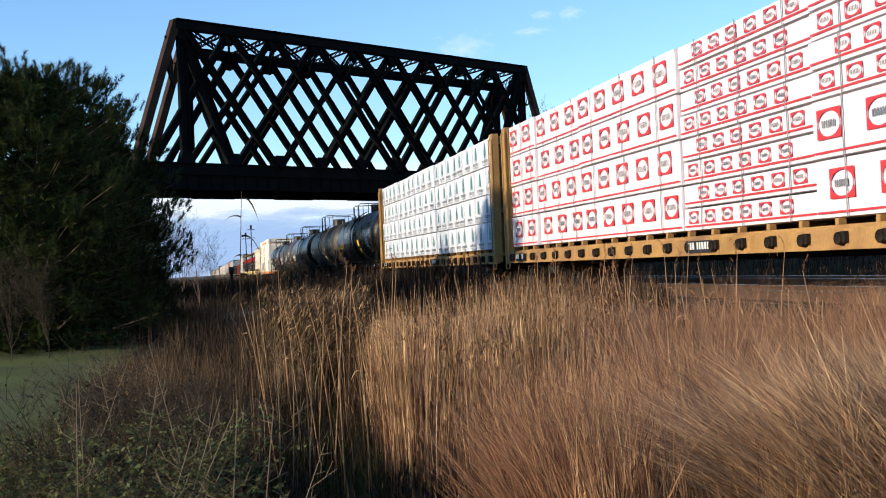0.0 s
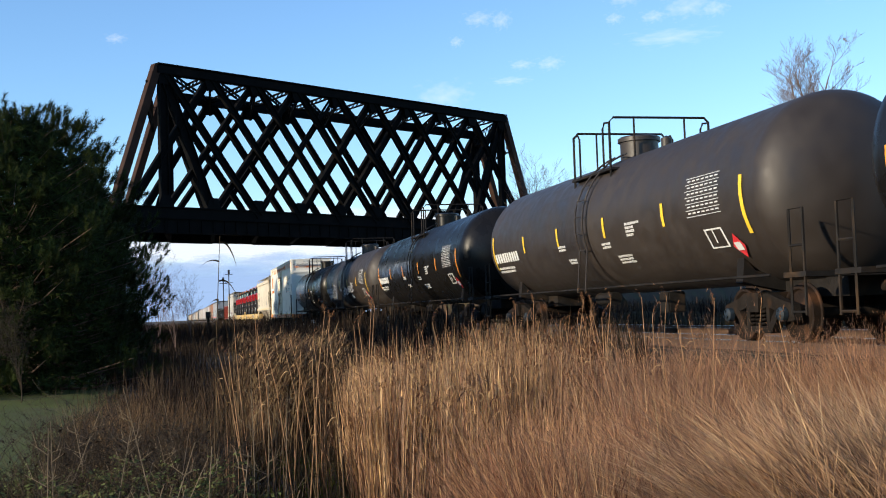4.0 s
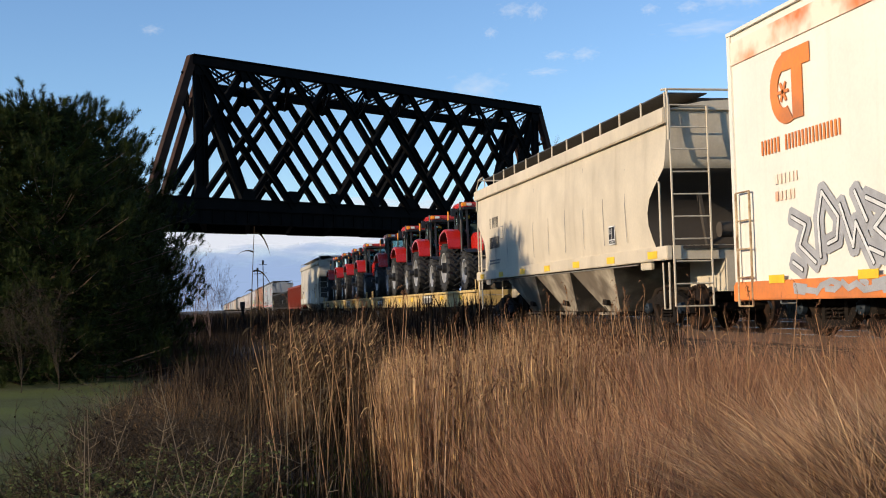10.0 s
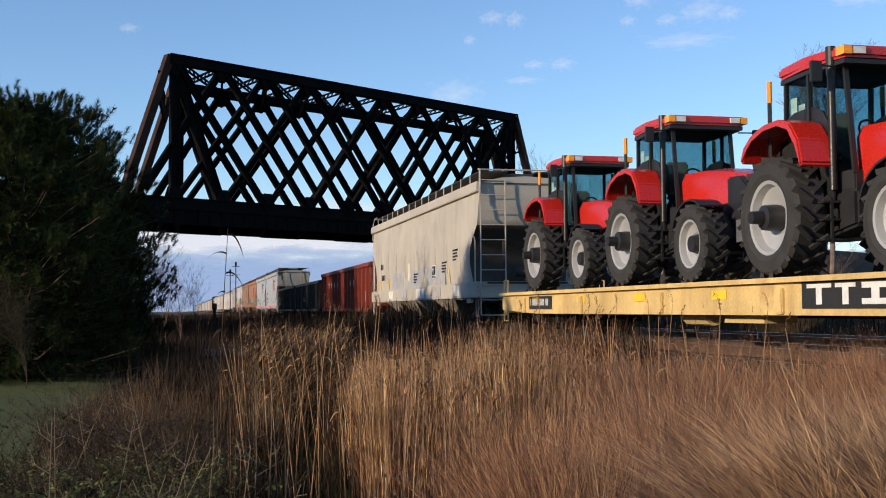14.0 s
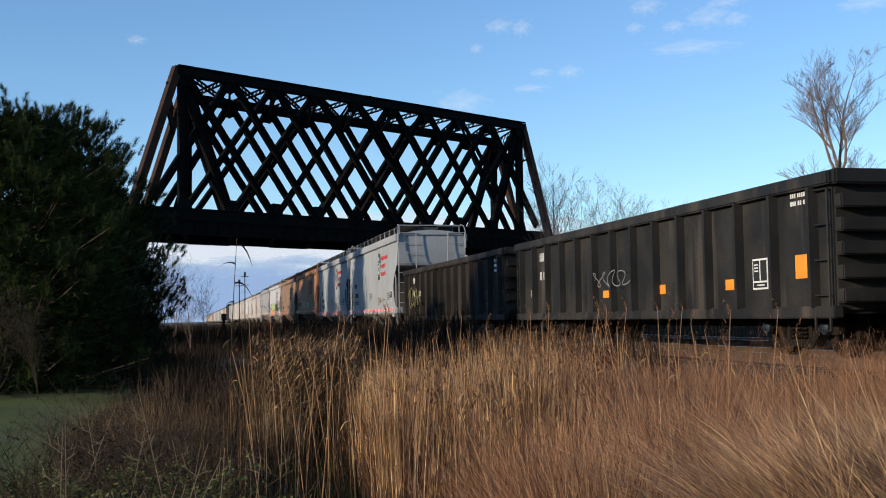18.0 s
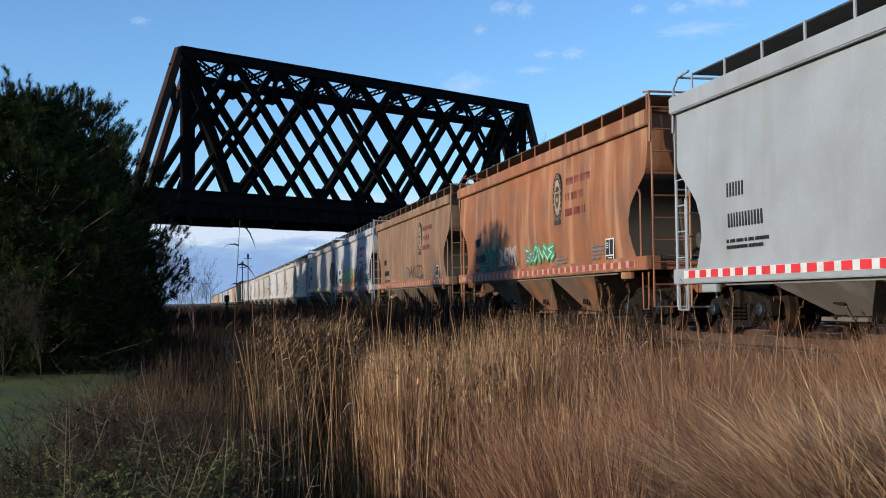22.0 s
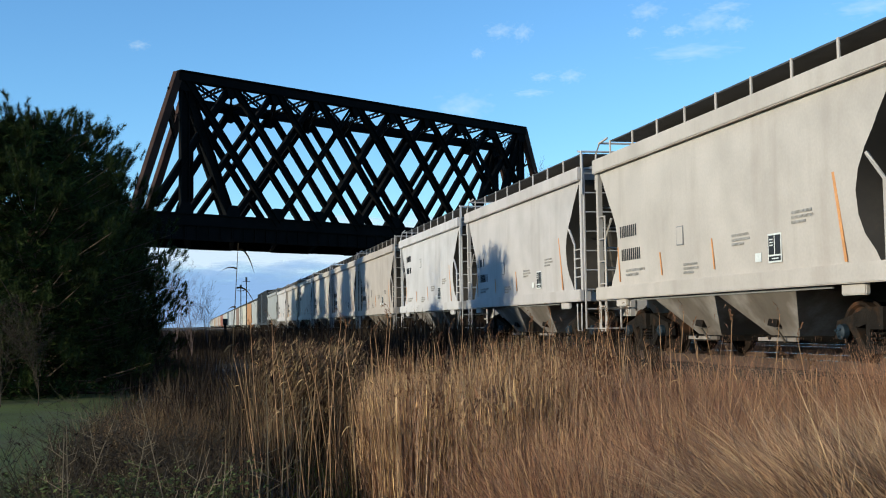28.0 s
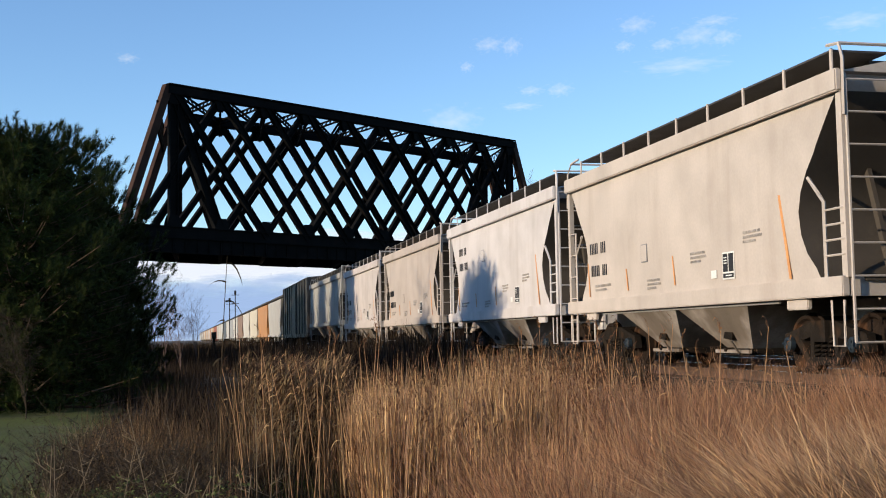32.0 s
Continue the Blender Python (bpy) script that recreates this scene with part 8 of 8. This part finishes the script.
c = mid(hop_w)
graffiti(hop_w, 409.9 - c, 416.5 - c, 1.55, 2.1, [(M_ORANGE, 0.15, 0.0)], 3, hx(1.7) + 0.0)
graffiti(hop_w, 410.1 - c, 416.4 - c, 1.37, 1.56, [(M_ORANGE, 0.12, 0.0), (M_PINK, 0.05, 0.006)], 14, -1.668)
graffiti(hop_w, 410.6 - c, 416.2 - c, 1.56, 1.85, [(M_PINK, 0.07, 0.004)], 4, hx(1.5) - 0.006)
graffiti(hop_w, 410.7 - c, 416.0 - c, 1.72, 2.55, [(M_BLACKMARK, 0.075, 0.012), (M_LIME, 0.045, 0.02)], 5, hx(1.9) - 0.004)
graffiti(hop_w, 406.5 - c, 410.2 - c, 1.62, 2.65, [(M_SOOT, 0.07, 0.0), (M_GREY, -0.01, 0.008), (M_DARKRED, -0.055, 0.016), (M_BLACKMARK, -0.08, 0.022)], 6, hx(1.9) - 0.004)
graffiti(hop_w, 406.6 - c, 410.1 - c, 1.37, 1.56, [(M_SOOT, 0.10, 0.0), (M_SILVER, 0.01, 0.006)], 15, -1.668)
c = mid(hop_r)
graffiti(hop_r, 378.0 - c, 380.4 - c, 1.45, 2.45, [(M_SOOT, 0.08, 0.0), (M_SPRAYGREEN, 0.0, 0.006), (M_BLACKMARK, -0.06, 0.012)], 7, hx(1.7))
graffiti(hop_r, 376.0 - c, 377.8 - c, 1.55, 2.45, [(M_FAINT, 0.0, 0.0)], 27, hx(1.7))
plate(car=hop_r, name="spray_patch", y=378.2 - c, z=1.50, w=3.6, h=0.34, mat_=M_SOOT, x=hx(1.45) - 0.012, label="black sprayed patch")
graffiti(hop_r, 372.4 - c, 374.9 - c, 1.62, 2.1, [(M_SPRAYGREEN, 0.06, 0.0), (M_WHITE, -0.1, 0.005)], 8, hx(1.7))
c = mid(tank_d)


def scrawl(car, y0, y1, z0, z1, mat_, x, seed, r=0.022, loops=9):
    """A looping sprayed line."""
    rnd = random.Random(seed)
    bm = bmesh.new()
    pts = []
    wob = [rnd.uniform(0.5, 1.0) for _ in range(loops + 2)]
    for i in range(loops * 14):
        u = i / (loops * 14 - 1)
        q = i / 14
        k = wob[int(q)] * (1 - q % 1) + wob[int(q) + 1] * (q % 1)
        pts.append((x, y1 + (y0 - y1) * u + 0.16 * math.sin(q * 11.3 + seed), (z0 + z1) / 2 + k * (z1 - z0) / 2 * math.sin(q * 6.283)))
    for p, q in zip(pts, pts[1:]):
        beam(bm, p, q, r * 2, 0.004, (1, 0, 0))
    part("graffiti", bm, mat_, car, "thin sprayed scrawl")


scrawl(tank_d, 127.4 - c, 130.6 - c, 1.5, 2.5, M_SILVER, -1.585, 2)
scrawl(tank_d, 122.9 - c, 124.8 - c, 1.7, 2.2, M_SILVER, -1.59, 3)
scrawl(tank_d, 121.4 - c, 122.9 - c, 1.75, 2.3, M_SILVER, -1.59, 4, 0.028, 4)
c = mid(hop_w)
scrawl(hop_w, 404.6 - c, 406.4 - c, 2.3, 2.75, M_BLACKMARK, hx(2.3) - 0.012, 21, 0.008, 9)
scrawl(hop_w, 404.0 - c, 406.2 - c, 1.75, 2.2, M_BLACKMARK, hx(1.9) - 0.012, 22, 0.008, 10)
scrawl(hop_w, 402.6 + 0.9 - c, 404.0 - c, 1.9, 2.3, M_BLACKMARK, hx(1.9) - 0.012, 23, 0.008, 3)
c = mid(hop_r2)
scrawl(hop_r2, 389.6 - c, 393.0 - c, 1.6, 2.15, M_BLACKMARK, hx(1.9) - 0.01, 5, 0.018, 5)
scrawl(hop_r2, 395.2 - c, 397.0 - c, 1.5, 1.9, M_PINK, hx(1.7) - 0.01, 6, 0.015, 4)
c = mid(cold)
graffiti(cold, 168.1 - c, 173.0 - c, 1.02, 2.2, [(M_SILVER, 0.06, 0.0), (M_BLACKMARK, -0.07, 0.006), (M_WHITE, -0.09, 0.012)], 12, -1.562)
graffiti(cold, 168.3 - c, 172.9 - c, 0.68, 0.86, [(M_SILVER, 0.04, 0.0)], 13, -1.626)
scrawl(cold, -6.0, -5.15, 2.6, 3.2, M_BLACKMARK, -1.562, 7, 0.010, 4)
scrawl(cold, -10.35, -9.8, 2.7, 3.35, M_BLACKMARK, -1.562, 8, 0.012, 3)
scrawl(cold, -8.95, -8.45, 2.2, 2.75, M_GREY, -1.562, 9, 0.010, 3)

for i, car in enumerate(shorts):
    h = 5.8
    x = lambda z: hx(z, 4.25, True)
    up = 0.0 if i in (3, 7) else -0.85
    bars(car, h - 1.45, 3.52 + up, ((0.95, 0.28),), M_BLACKMARK, x(3.4 + up), "reporting_mark", 40 + i)
    bars(car, h - 1.5, 3.03 + up, ((0.95 + 0.1 * (i % 3), 0.28),), M_BLACKMARK, x(2.85 + up), "reporting_mark", 50 + i)
    bars(car, h - 1.7, 1.75, ((1.0, 0.06), (0.7, 0.06)), M_FAINT, x(1.7), "lettering", 60 + i)
    plate(car, "data_square", h - 4.5, 3.1 + up, 0.3, 0.36, M_GREY, x(3.1 + up))
    plate(car, "data_square_field", h - 4.5, 3.1 + up, 0.26, 0.32, M_PAINT, x(3.1 + up) - 0.004).color = car.children[0].color
    om = M_DULLORANGE
    for yy, z0, z1, w in ((h - 1.35, 1.5, 2.25, 0.045), (h - 3.6, 1.55, 2.0, 0.045), (h - 5.9, 1.55, 2.1, 0.045), (-h + 1.55, 1.45, 2.75, 0.065)):
        slash(car, yy, z0, z1, w, 0.26 if w > 0.062 else 0.08, om, x(1.8))
    stencil(car, -h + 3.55, 1.78, 0.42, 0.46, x(1.7))
    plate(car, "data_square", -h + 4.1, 1.66, 0.2, 0.14, M_WHITE, x(1.6))
    for yy, zz in ((-h + 3.0, 2.3), (h - 4.6, 1.72), (h - 6.6, 2.1)):
        bars(car, yy, zz, ((0.6, 0.05), (0.66, 0.05), (0.45, 0.05)), M_FAINT, x(zz), "lettering", 70 + i)
    
for car, h, e in ((hop_g, 8.35, 4.40), (hop_g2, 8.35, 4.40)):
    bars(car, h - 1.93, 3.40, ((1.1, 0.40),), M_BLACKMARK, hx(3.1), "reporting_mark", 90)
    bars(car, h - 1.9, 2.77, ((1.25, 0.42),), M_BLACKMARK, hx(2.5), "reporting_mark", 91)
    plate(car, "data_square", h - 3.45, 2.85, 0.28, 0.4, M_GREY, hx(2.85))
    plate(car, "data_square_field", h - 3.45, 2.85, 0.24, 0.36, M_PAINT, hx(2.85) - 0.004).color = car.children[0].color
    stencil(car, 181.12 - 186.15, 2.12, 0.4, 0.42, hx(2.0))
    for k in range(7):
        plate(car, "reflector", h - 0.9 - 2.5 * k, 1.55, 0.5, 0.15, M_YELLOW, -1.648)
    bars(car, h - 1.7, 2.05, ((1.4, 0.06), (1.3, 0.06)), M_GREY, hx(1.7), "lettering", 92)
for car, eave, n in ((hop_g, 4.4, 9), (hop_g2, 4.4, 9), (hop_f, 4.6, 9)):
    rnd = random.Random(n)
    hl = 8.35 if car != hop_f else 10.2
    for k in range(n):
        y = hl - 2.6 - (2 * hl - 5.0) * k / (n - 1)
        z1 = rnd.uniform(2.9, 4.0)
        bm = bmesh.new()
        pts = [(hx(z, eave), y + 0.03 * math.sin(z * 2 + k), z) for z in (1.9, 2.3, 2.7, z1)]
        for p, q in zip(pts, pts[1:]):
            beam(bm, p, q, 0.016, 0.004, (1, 0, 0))
        part("weld_seam", bm, M_GREY, car)
c = mid(hop_f)
X = lambda z: hx(z, 4.6)
bars(hop_f, 271.4 - c, 2.75, ((0.7, 0.28),), M_BLACKMARK, X(2.7), "reporting_mark", 93)
bars(hop_f, 271.2 - c, 2.25, ((0.95, 0.28),), M_BLACKMARK, X(2.2), "reporting_mark", 94)
stencil(hop_f, 259.94 - c, 2.04, 0.6, 0.5, X(2.0))
for uu, z0, z1 in ((271.5, 1.55, 2.05), (269.35, 1.55, 2.05), (265.5, 1.56, 2.05), (261.6, 1.56, 2.1), (257.4, 1.56, 2.1)):
    slash(hop_f, uu - c, z0, z1, 0.1, 0.15, M_YELLOW, X(1.9))
plate(hop_f, "patch", 263.3 - c, 1.88, 10.4, 0.68, M_SILVER, X(1.95) + 0.006, "grey paint patch")
plate(hop_f, "patch", 264.7 - c, 2.2, 0.4, 0.7, M_CREAMMARK, X(1.95) - 0.002, "pale paint patch")
for k, (uu, w) in enumerate(((268.5, 1.1), (265.5, 1.4), (262.2, 1.6), (259.2, 1.2), (256.2, 0.8))):
    plate(hop_f, "patch", uu - c, 1.30, w, 0.36, M_SILVER if k % 2 else M_WHITE, -1.648, "repainted sill patch")
for uu, zz in ((256.9, 2.7), (258.6, 2.35), (263.7, 2.1)):
    bars(hop_f, uu - c, zz, ((0.8, 0.07), (0.6, 0.07), (0.7, 0.07), (0.5, 0.07)), M_BLACKMARK, X(zz), "lettering", 95)

# gondolas
c = mid(gon)
for uu, zz, w, hh, m_ in ((311.6, 1.27, 0.3, 0.2, M_ORANGE), (309.0, 1.12, 0.3, 0.16, M_ORANGE), (306.0, 1.12, 0.36, 0.16, M_ORANGE), (302.9, 1.14, 0.36, 0.18, M_ORANGE), (299.95, 1.14, 0.42, 0.18, M_ORANGE), (297.6, 1.34, 0.42, 0.36, M_ORANGE)):
    plate(gon, "reflector_panel", uu - c, zz + 0.04, w, hh, m_, -1.5, "orange reflective panel")
bars(gon, 310.9 - c, 2.35, ((0.55, 0.26),), M_WHITE, -1.5, "reporting_mark", 1)
bars(gon, 310.9 - c, 1.85, ((0.8, 0.24),), M_WHITE, -1.5, "reporting_mark", 2)
bars(gon, 297.9 - c, 2.5, ((0.5, 0.08), (0.7, 0.08)), M_WHITE, -1.5, "lettering", 3)
stencil(gon, 298.92 - c, 1.32, 0.5, 0.5, -1.5)
scrawl(gon, 304.3 - c, 306.4 - c, 1.2, 1.75, M_GREY, -1.66, 4, 0.010, 4)
c = mid(gon_b)
bars(gon_b, 328.9 - c, 2.36, ((0.95, 0.26),), M_WHITE, -1.5, "reporting_mark", 5)
bars(gon_b, 328.7 - c, 1.8, ((1.5, 0.26),), M_WHITE, -1.5, "reporting_mark", 6)
bars(gon_b, 315.6 - c, 2.45, ((0.5, 0.1), (0.6, 0.1), (0.3, 0.1)), M_WHITE, -1.5, "lettering", 7)
stencil(gon_b, 316.32 - c, 1.24, 0.5, 0.5, -1.5)
scrawl(gon_b, 326.4 - c, 329.0 - c, 1.05, 2.0, M_SPRAYOLD, -1.66, 8, 0.03, 5)
c = mid(gon_r)
bars(gon_r, 292.7 - c, 2.35, ((5.9, 0.34),), M_WHITE, -1.5, "emblem_lettering", 9)
bars(gon_r, 283.2 - c, 2.3, ((0.7, 0.34),), M_WHITE, -1.5, "reporting_mark", 10)
bars(gon_r, 282.2 - c, 2.3, ((2.0, 0.34),), M_WHITE, -1.5, "reporting_mark", 11)
stencil(gon_r, 276.98 - c, 1.35, 0.6, 0.55, -1.5)
for uu, zz in ((283.0, 1.75), (281.9, 1.75), (279.0, 1.35), (275.9, 1.1)):
    bars(gon_r, uu - c, zz, ((0.5, 0.08), (0.4, 0.08), (0.45, 0.08)), M_WHITE, -1.5, "lettering", 12)
for k in range(14):
    plate(gon_r, "reflector", -9.0 + k * 1.35, 0.98, 0.15, 0.2, M_CREAMMARK, -1.494)
    plate(gon_r, "reflector", -8.75 + k * 1.35, 0.98, 0.15, 0.2, M_DULLPINK, -1.494)

# ---- tractors on the two flat cars ----
CARGO = []
first = tractor()
first.scale = (1, 1, 1)
for i, at in enumerate((201.3, 207.75, 214.15, 220.4, 229.7, 235.9, 242.2, 248.4)):
    tr = first if i == 0 else copy_thing(first, pose(0, 0, 0))
    CARGO.append((tr, at))

# ---- plants, trees, sky ----
make_grass()
make_reeds()
pine("broad bushy green pine beside the lawn", -4.05, 30.0, 7.25, 3.9, 2, 230, 13, 100, 0.005)
for i, (x, y, h, r) in enumerate(((-8.6, 33.5, 6.3, 2.6), (-3.0, 38.5, 5.6, 2.7))):
    back = pine("dark green pine, behind another or added unseen for shade", x, y, h, r, 20 + i, 120, 7, 30, 0.018)
# Pines hidden behind the first, added to cast shade on the far train.
for i, (x, y) in enumerate(((-5.0, 58), (-5.6, 64), (-6.0, 70.5), (-6.6, 77), (-7.0, 83), (-7.6, 89), (-8.2, 95), (-8.8, 101))):
    copy_thing(back, pose(x, y, 0, 0, 0, 70 * i) @ Matrix.Diagonal((1.3, 1.3, 1.75, 1)))
# an added row of unseen pines along the far edge of the lawn, which shades it
rngp = random.Random(6)
for i in range(10):
    copy_thing(back, pose((-22.5 if i < 7 else -26) + rngp.uniform(-1, 1), -24 + i * 3.9, -0.1, 0, 0, rngp.uniform(0, 360)))
for i, (x, y) in enumerate(((-4.0, 25.2), (-4.9, 25.8), (-3.3, 25.6))):
    bare_tree("bare_shrub", "leafless reddish-brown shrub before a pine", x, y, 2.5, 31 + i, 4, 0.9, M_TWIG, 7, 0.006, 7)
bare_tree("bare_tree", "leafless tree behind the pine", -8.6, 37.5, 9.8, 33, 4, 0.8, None, 4, 0.008, 6)
for i, (x, y, h) in enumerate(((-0.9, 52, 4.6), (-1.6, 60, 5.6), (-2.4, 70, 6.6), (-0.2, 46, 3.8), (0.6, 66, 4.6))):
    bare_tree("bare_shrub", "tall leafless shrub along the verge", x, y, h, 40 + i, 4, 0.7, M_BARK, 5, 0.007, 6)
bare_tree("bare_tree", "large leafless tree beyond the tracks", 36.7, 60, 17.5, 54, 4, 0.85, M_PALEBARK, 6, 0.010, 8, 0.55, 0.55)
for i, (x, y, h) in enumerate(((34, 105, 17), (40, 104, 15), (45, 98, 12.5), (50, 95, 10.5), (54, 88, 8.5), (38, 112, 17), (43, 110, 15.5), (47, 104, 13))):
    bare_tree("bare_tree", "leafless tree beyond the bridge", x, y, h, 60 + i, 4, 0.8, None, 5, 0.009, 7)
rngw = random.Random(8)
bush = [weed_stems("tangled dry grey-brown weed bush", 0, 6.5, 100 + i, 13, 0.85, 1, 0.45) for i in range(4)]
green = [weed_stems("low weed with pale dull green leaves", 0, 6, 120 + i, 11, 0.75, 9, 0.6) for i in range(3)]
for kinds, n, az0, az1, r0, r1 in ((bush, 15, -6.5, 2.6, 6.4, 12.5), (green, 36, -10.0, 0.5, 5.0, 8.6)):
    for i in range(n):
        az, r = radians(rngw.uniform(az0, az1)), rngw.uniform(r0, r1)
        x, y = r * math.sin(az), r * math.cos(az)
        m = pose(x, y, ground_z(x, y), 0, 0, rngw.uniform(0, 360)) @ Matrix.Diagonal((1, 1, rngw.uniform(0.75, 1.1), 1))
        if i < len(kinds):
            kinds[i].matrix_basis = m
        else:
            copy_thing(kinds[i % len(kinds)], m)
rngs = random.Random(14)
for i, (az, r, h, lean) in enumerate(((-6.6, 5.6, 1.2, 0.05), (-4.4, 5.3, 0.95, 0.35), (-3.8, 5.6, 1.0, 0.5), (-2.9, 5.9, 1.05, 0.35), (0.3, 5.3, 1.08, 0.10), (1.6, 5.2, 1.05, 0.14), (2.0, 5.4, 0.85, 0.4), (-0.6, 7.0, 1.25, -0.2), (3.4, 8.0, 1.3, 0.0), (4.0, 8.2, 1.35, 0.03))):
    weed_stalk(r * math.sin(radians(az)), r * math.cos(radians(az)), h, lean, 200 + i)
for i in range(10):
    az, r = radians(rngs.uniform(-7.5, 5)), rngs.uniform(5.6, 11)
    weed_stalk(r * math.sin(az), r * math.cos(az), rngs.uniform(0.7, 1.15), rngs.uniform(-0.25, 0.45), 230 + i)
make_clouds()


def motions():
    """The whole train rolls towards the camera at a steady pace."""
    stops = [0.0, 8.0, 16.0, 24.0, 32.0]
    for car, at in TRAIN:
        walk(car, [(t, pose(TRACK_X, at - SPEED * t, RAIL_Z)) for t in stops])
    # wheels turn while their car is near
    step = 1.0 / FPS
    for car, at in TRAIN[:32]:
        t0 = max(0.0, round((at - 46) / SPEED * FPS) / FPS)
        t1 = min(32.0, round((at - 6) / SPEED * FPS) / FPS)
        if t1 - t0 < 0.2:
            continue
        n = round((t1 - t0) * FPS)
        for ax in [o for o in car.children if o.name.startswith("wheelset")]:
            home = Matrix.Translation(ax.matrix_basis.translation)
            rows = [(t0 + k * step, home @ Matrix.Rotation(k * step * SPEED / 0.46, 4, "X")) for k in range(n + 1)]
            if t0 > 0:
                rows.insert(0, (0.0, rows[0][1]))
            if t1 < 32:
                rows.append((32.0, rows[-1][1]))
            walk(ax, rows)
    for tr, at in CARGO:
        walk(tr, [(t, pose(TRACK_X, at - SPEED * t, RAIL_Z + 1.14)) for t in stops])


motions()
